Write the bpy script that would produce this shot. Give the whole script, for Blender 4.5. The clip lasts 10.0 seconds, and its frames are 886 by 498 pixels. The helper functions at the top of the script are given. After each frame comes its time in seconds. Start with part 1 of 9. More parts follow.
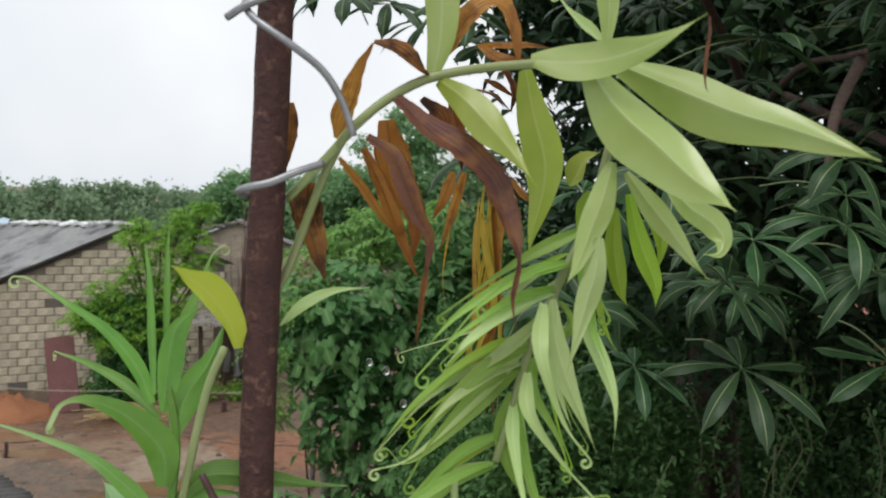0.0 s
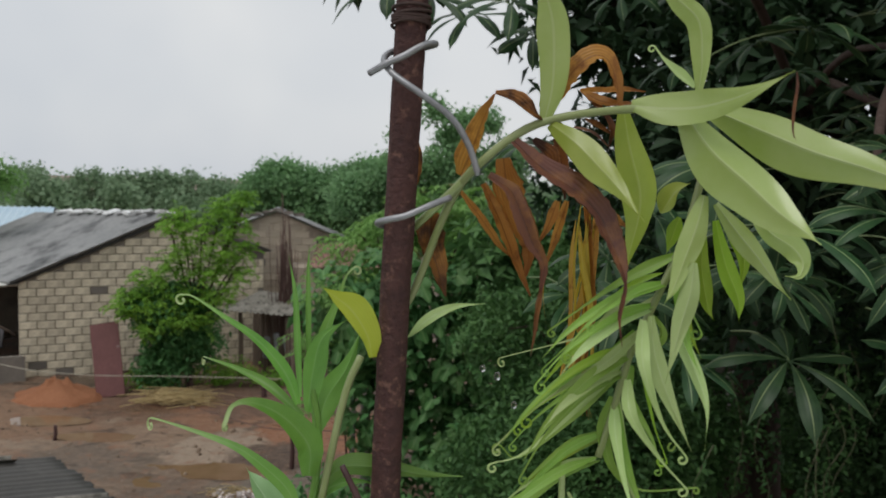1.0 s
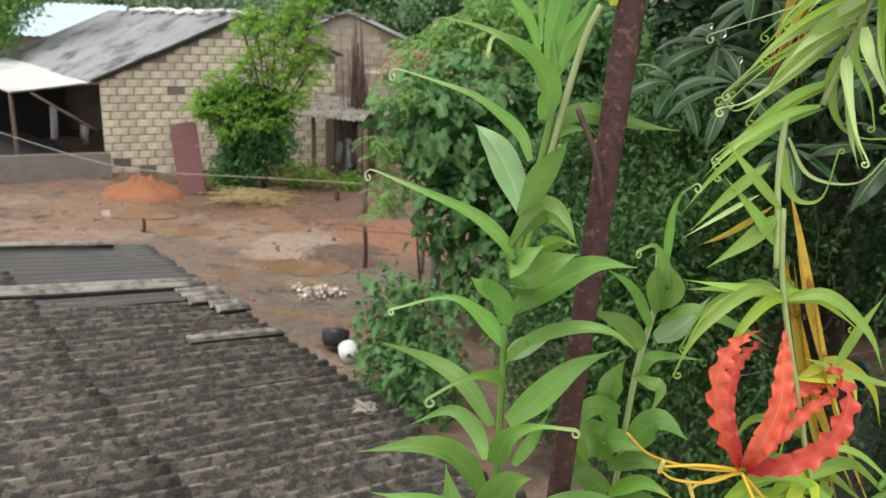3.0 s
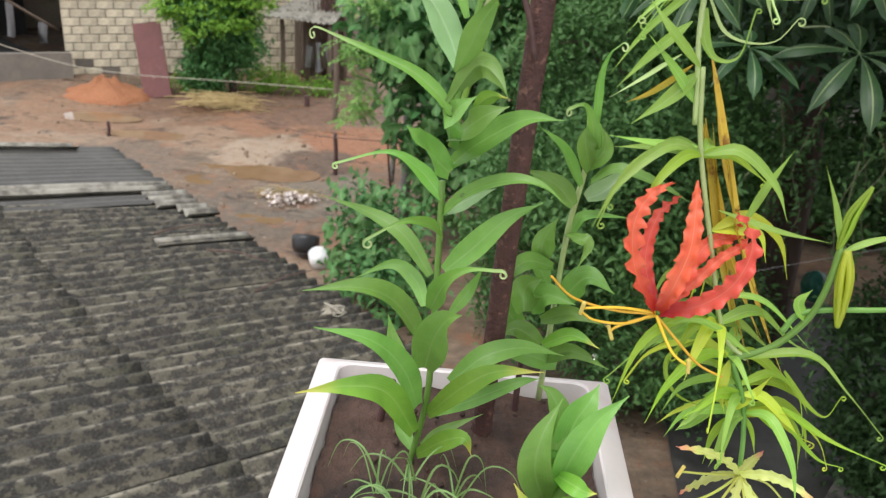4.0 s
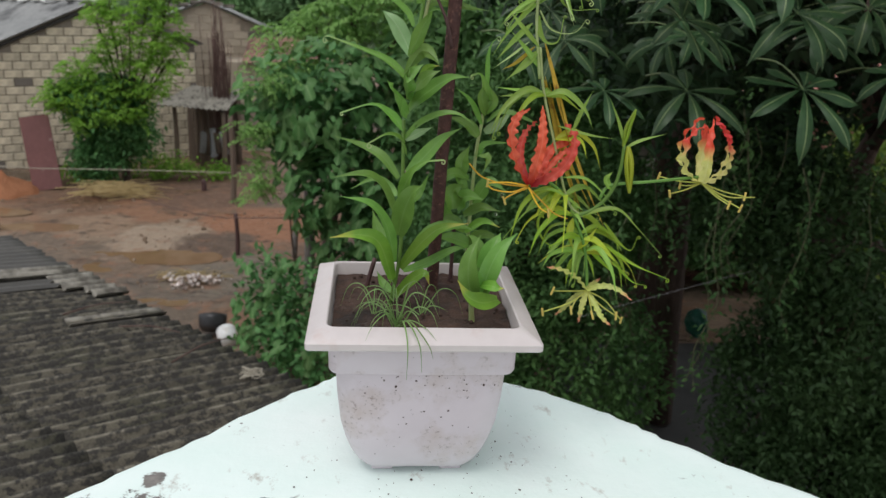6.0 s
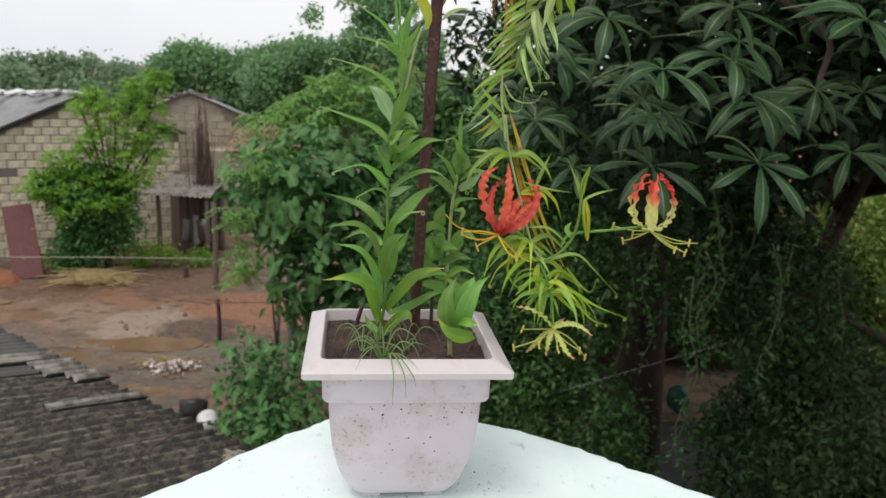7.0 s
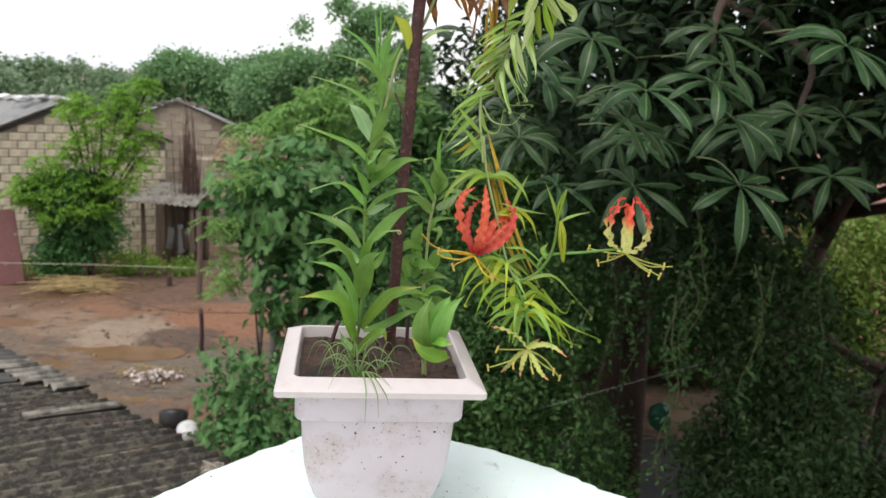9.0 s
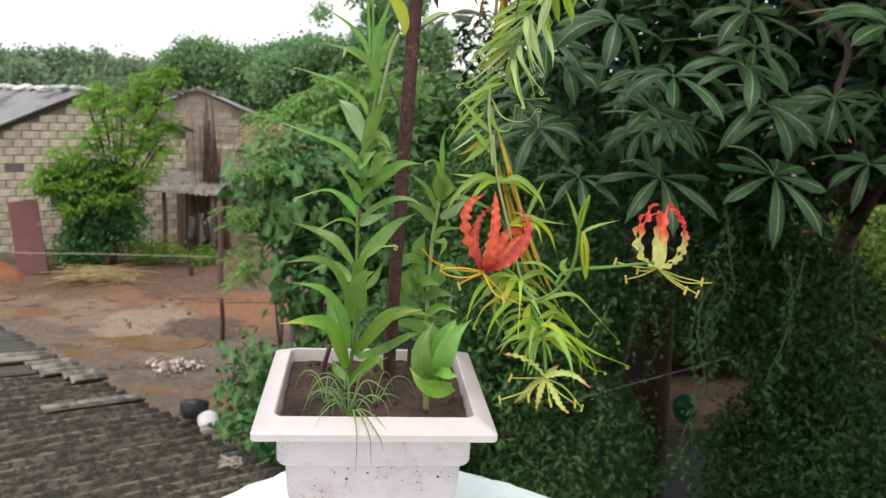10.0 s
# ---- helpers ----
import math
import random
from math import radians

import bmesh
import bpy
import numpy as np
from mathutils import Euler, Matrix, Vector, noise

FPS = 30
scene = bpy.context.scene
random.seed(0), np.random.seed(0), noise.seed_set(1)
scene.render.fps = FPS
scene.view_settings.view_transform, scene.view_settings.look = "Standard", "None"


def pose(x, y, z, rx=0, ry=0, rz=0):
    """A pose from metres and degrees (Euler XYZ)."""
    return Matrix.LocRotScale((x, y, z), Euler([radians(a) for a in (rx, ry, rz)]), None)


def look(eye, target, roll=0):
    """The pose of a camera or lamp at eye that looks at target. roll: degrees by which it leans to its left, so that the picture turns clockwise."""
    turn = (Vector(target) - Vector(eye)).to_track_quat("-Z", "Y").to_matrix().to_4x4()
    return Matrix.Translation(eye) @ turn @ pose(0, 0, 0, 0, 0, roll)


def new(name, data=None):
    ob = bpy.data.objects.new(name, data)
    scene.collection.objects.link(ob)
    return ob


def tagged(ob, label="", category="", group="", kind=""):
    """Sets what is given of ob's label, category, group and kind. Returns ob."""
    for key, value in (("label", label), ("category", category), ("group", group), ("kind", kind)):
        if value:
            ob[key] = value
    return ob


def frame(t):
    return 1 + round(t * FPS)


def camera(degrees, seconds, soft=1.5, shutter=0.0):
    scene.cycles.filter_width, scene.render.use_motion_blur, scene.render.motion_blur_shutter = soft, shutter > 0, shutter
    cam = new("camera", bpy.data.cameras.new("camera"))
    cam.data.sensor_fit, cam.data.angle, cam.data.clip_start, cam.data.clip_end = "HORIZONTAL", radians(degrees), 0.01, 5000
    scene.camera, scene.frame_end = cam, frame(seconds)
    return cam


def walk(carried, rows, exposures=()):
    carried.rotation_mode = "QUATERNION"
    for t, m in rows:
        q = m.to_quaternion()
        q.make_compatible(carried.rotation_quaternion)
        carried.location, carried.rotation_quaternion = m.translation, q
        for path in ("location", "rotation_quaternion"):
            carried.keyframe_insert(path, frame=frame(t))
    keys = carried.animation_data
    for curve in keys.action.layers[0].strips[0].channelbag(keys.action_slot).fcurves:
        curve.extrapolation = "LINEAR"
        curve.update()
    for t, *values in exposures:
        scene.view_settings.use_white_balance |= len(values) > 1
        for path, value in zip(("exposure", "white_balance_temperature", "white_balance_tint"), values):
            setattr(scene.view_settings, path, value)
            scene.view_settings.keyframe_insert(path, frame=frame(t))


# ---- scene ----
cam = camera(57.2, 10.0, 1.3)
cam.data.dof.use_dof, cam.data.dof.focus_distance, cam.data.dof.aperture_fstop = True, 0.66, 16.0
PATH = [
    (0, (0.094, -0.352, 0.491), (0.184, 1.642, 0.364), 1.7),
    (0.5, (0.085, -0.376, 0.519), (0.162, 1.621, 0.447), 1.6),
    (1, (0.054, -0.401, 0.511), (0.059, 1.593, 0.349), 1.4),
    (1.5, (0.036, -0.409, 0.49), (0.009, 1.58, 0.281), 2.3),
    (2, (-0.009, -0.428, 0.473), (-0.186, 1.544, 0.193), 1.9),
    (2.5, (-0.031, -0.449, 0.444), (-0.238, 1.489, -0.004), 1.9),
    (2.7, (-0.033, -0.448, 0.434), (-0.211, 1.475, -0.085), 2.1),
    (3.8, (-0.015, -0.5, 0.416), (-0.095, 1.338, -0.37), 3.5),
    (4, (-0.008, -0.496, 0.405), (-0.06, 1.329, -0.411), 4.1),
    (4.5, (-0.017, -0.549, 0.383), (0.01, 1.211, -0.565), 5.0),
    (5, (-0.033, -0.679, 0.381), (0.103, 1.096, -0.53), 4.4),
    (5.5, (-0.051, -0.819, 0.389), (0.109, 0.987, -0.455), 2.8),
    (6, (-0.063, -0.93, 0.38), (0.118, 0.962, -0.242), 2.8),
    (6.2, (-0.064, -0.97, 0.375), (0.132, 0.943, -0.174), 2.8),
    (7.3, (-0.078, -1.076, 0.36), (0.152, 0.876, -0.012), 2.3),
    (7.5, (-0.082, -1.083, 0.358), (0.163, 0.873, 0.019), 2.9),
    (8, (-0.079, -1.088, 0.369), (0.179, 0.867, 0.034), 2.8),
    (8.5, (-0.072, -1.078, 0.368), (0.185, 0.87, -0.003), 3.0),
    (9, (-0.059, -1.065, 0.373), (0.196, 0.881, -0.012), 3.5),
    (9.5, (-0.046, -1.016, 0.374), (0.189, 0.929, -0.03), 3.2),
    (10, (-0.022, -0.924, 0.381), (0.181, 1.021, -0.04), 2.9),
]
EXPOSURES = [(0.0, -0.53, 6400, 10), (0.3, -0.98, 6400, 10), (0.5, -1.05, 6400, 10), (0.8, -1.08, 6400, 10), (1.0, -0.98, 6400, 10), (1.2, -0.88, 6400, 10), (1.6, -0.23, 6600, 13), (2.0, -0.13, 6600, 13), (2.7, -0.03, 6600, 13), (4.0, 0.22, 6430, 11), (4.5, -0.03, 6430, 11), (5.0, -0.73, 6430, 11), (5.5, -0.78, 6430, 11), (6.2, -0.68, 6430, 11), (7.5, -0.46, 6580, 13), (8.5, -0.38, 6580, 13), (9.0, -0.24, 6580, 13), (10.0, -0.16, 6580, 13)]
walk(cam, [(t, look(eye, target, roll)) for t, eye, target, roll in PATH], EXPOSURES)

# ---- sky and light: an overcast, wet day ----
world = bpy.data.worlds.new("overcast_sky")
scene.world = world
world.use_nodes = True
wn, wl = world.node_tree.nodes, world.node_tree.links
wn.clear()
sky = wn.new("ShaderNodeTexSky")
sky.sky_type = "NISHITA"
sky.sun_disc = False
sky.sun_elevation, sky.sun_rotation = radians(66), radians(219)
sky.dust_density, sky.air_density = 4.0, 1.0
scaled = wn.new("ShaderNodeMix")
scaled.data_type, scaled.blend_type = "RGBA", "MULTIPLY"
scaled.inputs[0].default_value = 1.0
scaled.inputs[7].default_value = (0.1, 0.1, 0.1, 1)
cloud = wn.new("ShaderNodeTexNoise")
cloud.inputs["Scale"].default_value, cloud.inputs["Detail"].default_value = 1.6, 4
cramp = wn.new("ShaderNodeValToRGB")
cramp.color_ramp.elements[0].position, cramp.color_ramp.elements[0].color = 0.35, (1.20, 1.28, 1.38, 1)
cramp.color_ramp.elements[1].position, cramp.color_ramp.elements[1].color = 0.62, (1.66, 1.67, 1.65, 1)
cover = wn.new("ShaderNodeMix")
cover.data_type = "RGBA"
cover.inputs[0].default_value = 0.86
back = wn.new("ShaderNodeBackground")
back.inputs["Strength"].default_value = 1.0
wout = wn.new("ShaderNodeOutputWorld")
wl.new(sky.outputs[0], scaled.inputs[6])
wl.new(cloud.outputs[0], cramp.inputs[0])
wl.new(scaled.outputs[2], cover.inputs[6])
wl.new(cramp.outputs[0], cover.inputs[7])
wl.new(cover.outputs[2], back.inputs[0])
wl.new(back.outputs[0], wout.inputs[0])
sun = new("sun", bpy.data.lights.new("sun", "SUN"))
sun.data.energy, sun.data.angle, sun.data.color = 1.9, radians(25), (1.0, 0.97, 0.92)
sun.matrix_world = look((-5, -6.2, 18), (0, 0, 0))

# ---- materials ----
MATS = {}
LEDGE, LOT = -0.1945, -4.6


def nodes_of(name):
    m = bpy.data.materials.new(name)
    m.use_nodes = True
    nt = m.node_tree
    return m, nt.nodes, nt.links, nt.nodes["Principled BSDF"]


def mixed(n, l, fac, a, b, mode="MIX"):
    k = n.new("ShaderNodeMix")
    k.data_type, k.blend_type = "RGBA", mode
    for socket, v in ((k.inputs[0], fac), (k.inputs[6], a), (k.inputs[7], b)):
        if isinstance(v, (int, float)):
            socket.default_value = v
        elif isinstance(v, tuple):
            socket.default_value = (*v, 1)
        else:
            l.new(v, socket)
    return k.outputs[2]


def noisy(n, l, scale, lo, hi, detail=5, space="Object", rough=0.6, stretch=None, seed=0.0):
    c = n.new("ShaderNodeTexCoord")
    src = c.outputs[space]
    if stretch or seed:
        mp = n.new("ShaderNodeMapping")
        mp.inputs["Scale"].default_value = stretch or (1, 1, 1)
        mp.inputs["Location"].default_value = (seed, seed * 0.7, -seed)
        l.new(src, mp.inputs[0])
        src = mp.outputs[0]
    t = n.new("ShaderNodeTexNoise")
    t.inputs["Scale"].default_value, t.inputs["Detail"].default_value, t.inputs["Roughness"].default_value = scale, detail, rough
    l.new(src, t.inputs["Vector"])
    r = n.new("ShaderNodeMapRange")
    r.inputs["From Min"].default_value, r.inputs["From Max"].default_value = lo, hi
    l.new(t.outputs[0], r.inputs["Value"])
    return r.outputs[0], t.outputs[0]


def bumped(n, l, p, height, strength, distance):
    b = n.new("ShaderNodeBump")
    b.inputs["Strength"].default_value, b.inputs["Distance"].default_value = strength, distance
    l.new(height, b.inputs["Height"])
    l.new(b.outputs[0], p.inputs["Normal"])


def surface(name, a, b, rough=0.7, scale=8.0, fine=60.0, stain=None, stain_scale=1.5, stain_at=(0.5, 0.7), bump=0.3, depth=0.004, metal=0.0, stretch=None, each=0.0):
    """Two tones mixed at two scales, a stain of its own colour, fine relief, and a shift from piece to piece."""
    m, n, l, p = nodes_of(name)
    big, _ = noisy(n, l, scale, 0.3, 0.7, stretch=stretch)
    tiny, raw = noisy(n, l, fine, 0.35, 0.65, stretch=stretch)
    col = mixed(n, l, big, a, b)
    col = mixed(n, l, 0.35, col, mixed(n, l, tiny, a, b))
    if stain:
        s, _ = noisy(n, l, stain_scale, stain_at[0], stain_at[1], detail=8, seed=3.1)
        col = mixed(n, l, s, col, stain)
    if each:
        info = n.new("ShaderNodeObjectInfo")
        hsv = n.new("ShaderNodeHueSaturation")
        r = n.new("ShaderNodeMapRange")
        r.inputs["To Min"].default_value, r.inputs["To Max"].default_value = 1 - each, 1 + each
        l.new(info.outputs["Random"], r.inputs["Value"])
        l.new(r.outputs[0], hsv.inputs["Value"])
        l.new(col, hsv.inputs["Color"])
        col = hsv.outputs[0]
    l.new(col, p.inputs["Base Color"])
    p.inputs["Roughness"].default_value, p.inputs["Metallic"].default_value = rough, metal
    if bump:
        bumped(n, l, p, raw, bump, depth)
    MATS[name] = m
    return m


def blade(name, a, b, rib, tip=None, rough=0.42, clear=0.3, veins=22.0, spots=None, root=None, vein=0.10, tip_at=(0.72, 0.97), gloss=0.5, relief=0.15, spot_at=(0.56, 0.68)):
    """A leaf: two greens, long fine veins, a paler midrib, light passing through; tip is the colour of a dying end."""
    m, n, l, p = nodes_of(name)
    uv = n.new("ShaderNodeUVMap")
    xyz = n.new("ShaderNodeSeparateXYZ")
    l.new(uv.outputs[0], xyz.inputs[0])
    big, _ = noisy(n, l, 28, 0.3, 0.7)
    col = mixed(n, l, big, a, b)
    wave = n.new("ShaderNodeTexWave")
    wave.inputs["Scale"].default_value, wave.inputs["Distortion"].default_value = veins / 6.28, 0.6
    l.new(uv.outputs[0], wave.inputs["Vector"])
    v = n.new("ShaderNodeMath")
    v.operation = "MULTIPLY"
    v.inputs[1].default_value = vein
    l.new(wave.outputs["Fac"], v.inputs[0])
    col = mixed(n, l, v.outputs[0], col, rib)
    mid = n.new("ShaderNodeMapRange")
    off = n.new("ShaderNodeMath")
    off.operation = "SUBTRACT"
    off.inputs[1].default_value = 0.5
    ab = n.new("ShaderNodeMath")
    ab.operation = "ABSOLUTE"
    l.new(xyz.outputs[0], off.inputs[0])
    l.new(off.outputs[0], ab.inputs[0])
    l.new(ab.outputs[0], mid.inputs["Value"])
    mid.inputs["From Min"].default_value, mid.inputs["From Max"].default_value = 0.05, 0.02
    col = mixed(n, l, mid.outputs[0], col, mixed(n, l, 0.5, col, rib))
    if tip:
        t = n.new("ShaderNodeMapRange")
        t.inputs["From Min"].default_value, t.inputs["From Max"].default_value = tip_at
        l.new(xyz.outputs[1], t.inputs["Value"])
        col = mixed(n, l, t.outputs[0], col, tip)
    if root:
        t = n.new("ShaderNodeMapRange")
        t.inputs["From Min"].default_value, t.inputs["From Max"].default_value = 0.30, 0.02
        l.new(xyz.outputs[1], t.inputs["Value"])
        col = mixed(n, l, t.outputs[0], col, root)
    if spots:
        s, _ = noisy(n, l, 70, *spot_at)
        col = mixed(n, l, s, col, spots)
    info = n.new("ShaderNodeObjectInfo")
    hsv = n.new("ShaderNodeHueSaturation")
    r = n.new("ShaderNodeMapRange")
    r.inputs["To Min"].default_value, r.inputs["To Max"].default_value = 0.78, 1.2
    h = n.new("ShaderNodeMapRange")
    h.inputs["To Min"].default_value, h.inputs["To Max"].default_value = 0.49, 0.51
    l.new(info.outputs["Random"], r.inputs["Value"])
    l.new(info.outputs["Random"], h.inputs["Value"])
    l.new(r.outputs[0], hsv.inputs["Value"])
    l.new(h.outputs[0], hsv.inputs["Hue"])
    l.new(col, hsv.inputs["Color"])
    l.new(hsv.outputs[0], p.inputs["Base Color"])
    p.inputs["Roughness"].default_value, p.inputs["Specular IOR Level"].default_value = rough, gloss
    bumped(n, l, p, wave.outputs["Fac"], relief, 0.0006)
    thin = n.new("ShaderNodeBsdfTranslucent")
    l.new(hsv.outputs[0], thin.inputs[0])
    mix = n.new("ShaderNodeMixShader")
    mix.inputs[0].default_value = clear
    l.new(p.outputs[0], mix.inputs[1])
    l.new(thin.outputs[0], mix.inputs[2])
    l.new(mix.outputs[0], n["Material Output"].inputs[0])
    MATS[name] = m
    return m


def foliage_mat(name, a, b, rough=0.5, clear=0.2, old=None):
    """Leaves of a crown: the tone changes from leaf to leaf and over the crown."""
    m, n, l, p = nodes_of(name)
    geo = n.new("ShaderNodeNewGeometry")
    col = mixed(n, l, geo.outputs["Random Per Island"], a, b)
    big, _ = noisy(n, l, 0.9, 0.35, 0.65)
    dim = mixed(n, l, big, tuple(0.75 * c for c in a), tuple(1.15 * c for c in b))
    col = mixed(n, l, 0.45, col, dim)
    if old:
        s, _ = noisy(n, l, 1.7, 0.6, 0.72, seed=7.0)
        col = mixed(n, l, s, col, old)
    l.new(col, p.inputs["Base Color"])
    p.inputs["Roughness"].default_value, p.inputs["Specular IOR Level"].default_value = rough, 0.25
    thin = n.new("ShaderNodeBsdfTranslucent")
    l.new(col, thin.inputs[0])
    mix = n.new("ShaderNodeMixShader")
    mix.inputs[0].default_value = clear
    l.new(p.outputs[0], mix.inputs[1])
    l.new(thin.outputs[0], mix.inputs[2])
    l.new(mix.outputs[0], n["Material Output"].inputs[0])
    MATS[name] = m
    return m


def POT_PLASTIC():
    """Pale lilac-pink plastic with fine moulding lines and splashes of dried mud."""
    m, n, l, p = nodes_of("plastic_pot")
    a, _ = noisy(n, l, 9, 0.3, 0.7)
    col = mixed(n, l, a, (0.60, 0.53, 0.57), (0.68, 0.61, 0.65))
    haze, _ = noisy(n, l, 13, 0.50, 0.72, detail=6, seed=1.3)
    col = mixed(n, l, mixed(n, l, 0.65, (0, 0, 0), haze), col, (0.46, 0.36, 0.31))
    fine, raw = noisy(n, l, 190, 0.56, 0.66, detail=4)
    both = n.new("ShaderNodeMath")
    both.operation = "MULTIPLY"
    l.new(fine, both.inputs[0])
    l.new(haze, both.inputs[1])
    col = mixed(n, l, both.outputs[0], col, (0.16, 0.11, 0.09))
    blot, _ = noisy(n, l, 75, 0.70, 0.73, detail=3, seed=6.0)
    col = mixed(n, l, blot, col, (0.10, 0.07, 0.06))
    l.new(col, p.inputs["Base Color"])
    p.inputs["Roughness"].default_value = 0.45
    line, lraw = noisy(n, l, 40, 0.3, 0.7, stretch=(0.2, 0.2, 9))
    bumped(n, l, p, lraw, 0.06, 0.001)
    MATS["plastic_pot"] = m


def ROOF_SHEET():
    """Old corrugated cement sheet: grey-brown, streaked, pale on the worn crests, blotched with black lichen and a little moss."""
    m, n, l, p = nodes_of("asbestos")
    a, _ = noisy(n, l, 4.5, 0.32, 0.68, stretch=(1.3, 0.3, 1))
    col = mixed(n, l, a, (0.060, 0.052, 0.036), (0.185, 0.163, 0.117))
    moss, _ = noisy(n, l, 1.1, 0.48, 0.66, seed=2.0)
    col = mixed(n, l, moss, col, (0.085, 0.085, 0.050))
    c = n.new("ShaderNodeTexCoord")
    xyz = n.new("ShaderNodeSeparateXYZ")
    l.new(c.outputs["Object"], xyz.inputs[0])
    wave = n.new("ShaderNodeMath")
    wave.operation = "MULTIPLY"
    wave.inputs[1].default_value = 2 * math.pi / 0.146
    l.new(xyz.outputs[0], wave.inputs[0])
    cs = n.new("ShaderNodeMath")
    cs.operation = "COSINE"
    l.new(wave.outputs[0], cs.inputs[0])
    top = n.new("ShaderNodeMapRange")
    top.inputs["From Min"].default_value, top.inputs["From Max"].default_value = 0.75, 1.0
    l.new(cs.outputs[0], top.inputs["Value"])
    worn, _ = noisy(n, l, 3.0, 0.44, 0.64, detail=6, seed=5.0, stretch=(2.0, 0.6, 1))
    both = n.new("ShaderNodeMath")
    both.operation = "MULTIPLY"
    l.new(top.outputs[0], both.inputs[0])
    l.new(worn, both.inputs[1])
    col = mixed(n, l, both.outputs[0], col, (0.37, 0.335, 0.26))
    spot, raw = noisy(n, l, 15, 0.46, 0.515, detail=7, seed=3.0, rough=0.68, stretch=(1.2, 0.7, 1))
    where, _ = noisy(n, l, 1.9, 0.18, 0.44, seed=7.0)
    dark = n.new("ShaderNodeMath")
    dark.operation = "MULTIPLY"
    l.new(spot, dark.inputs[0])
    l.new(where, dark.inputs[1])
    col = mixed(n, l, dark.outputs[0], col, (0.016, 0.015, 0.013))
    grit, fine = noisy(n, l, 70, 0.35, 0.65)
    col = mixed(n, l, 0.3, col, mixed(n, l, grit, (0.03, 0.026, 0.022), (0.20, 0.18, 0.15)))
    info = n.new("ShaderNodeObjectInfo")
    hsv = n.new("ShaderNodeHueSaturation")
    r = n.new("ShaderNodeMapRange")
    r.inputs["To Min"].default_value, r.inputs["To Max"].default_value = 0.75, 1.2
    l.new(info.outputs["Random"], r.inputs["Value"])
    l.new(r.outputs[0], hsv.inputs["Value"])
    l.new(col, hsv.inputs["Color"])
    l.new(hsv.outputs[0], p.inputs["Base Color"])
    p.inputs["Roughness"].default_value = 0.85
    bumped(n, l, p, raw, 0.6, 0.008)
    MATS["asbestos"] = m


def EARTH():
    """Trampled wet earth: ochre and red patches, pale trodden crust, dark damp hollows, small stones."""
    m, n, l, p = nodes_of("wet_earth")
    a, _ = noisy(n, l, 0.28, 0.42, 0.60, detail=7)
    col = mixed(n, l, a, (0.125, 0.098, 0.068), (0.225, 0.118, 0.064))
    c, _ = noisy(n, l, 0.8, 0.49, 0.60, detail=8, seed=2.0, rough=0.68, stretch=(0.6, 1.4, 1))
    col = mixed(n, l, c, col, (0.31, 0.225, 0.155))
    d, _ = noisy(n, l, 0.55, 0.50, 0.62, detail=8, seed=6.0, rough=0.65, stretch=(0.6, 1.4, 1))
    col = mixed(n, l, d, col, (0.060, 0.042, 0.030))
    geo = n.new("ShaderNodeNewGeometry")
    for cx, cy, r, tone in ((-2.2, 15.6, 2.4, (0.33, 0.130, 0.058)), (-4.6, 16.9, 2.2, (0.29, 0.135, 0.070)), (-8.6, 16.6, 2.6, (0.26, 0.15, 0.085)), (-3.7, 11.2, 2.2, (0.120, 0.098, 0.075)), (-6.5, 13.6, 2.0, (0.15, 0.115, 0.085)), (-4.1, 14.6, 1.6, (0.40, 0.31, 0.225)), (-4.0, 18.2, 2.8, (0.12, 0.058, 0.034)), (-6.8, 17.8, 2.4, (0.15, 0.08, 0.046)), (-2.6, 12.6, 1.7, (0.17, 0.15, 0.115)), (-3.0, 14.2, 1.3, (0.075, 0.048, 0.034)), (-5.6, 15.4, 1.2, (0.30, 0.20, 0.13))):
        far_off = n.new("ShaderNodeVectorMath")
        far_off.operation = "DISTANCE"
        far_off.inputs[1].default_value = (cx, cy, LOT)
        l.new(geo.outputs["Position"], far_off.inputs[0])
        k = n.new("ShaderNodeMapRange")
        k.inputs["From Min"].default_value, k.inputs["From Max"].default_value = r, r * 0.3
        k.inputs["To Min"].default_value, k.inputs["To Max"].default_value = -0.25, 0.35
        l.new(far_off.outputs["Value"], k.inputs["Value"])
        _, rag = noisy(n, l, 1.3, 0, 1, detail=8, rough=0.68, seed=cx)
        add = n.new("ShaderNodeMath")
        add.operation = "ADD"
        l.new(k.outputs[0], add.inputs[0])
        l.new(rag, add.inputs[1])
        lim = n.new("ShaderNodeMapRange")
        lim.inputs["From Min"].default_value, lim.inputs["From Max"].default_value = 0.50, 0.66
        l.new(add.outputs[0], lim.inputs["Value"])
        col = mixed(n, l, lim.outputs[0], col, tone)
    f, raw = noisy(n, l, 7.0, 0.3, 0.7, detail=8, rough=0.7)
    col = mixed(n, l, 0.36, col, mixed(n, l, f, (0.050, 0.034, 0.024), (0.36, 0.24, 0.165)))
    h, _ = noisy(n, l, 2.2, 0.56, 0.66, detail=8, seed=12.0, rough=0.72, stretch=(0.7, 1.3, 1))
    col = mixed(n, l, h, col, (0.045, 0.031, 0.023))
    e, _ = noisy(n, l, 2.6, 0.54, 0.68, detail=8, seed=8.0, rough=0.7)
    col = mixed(n, l, e, col, (0.25, 0.125, 0.07))
    s, _ = noisy(n, l, 16, 0.70, 0.74, detail=2, seed=4.0)
    col = mixed(n, l, s, col, (0.36, 0.30, 0.25))
    l.new(col, p.inputs["Base Color"])
    r = n.new("ShaderNodeMapRange")
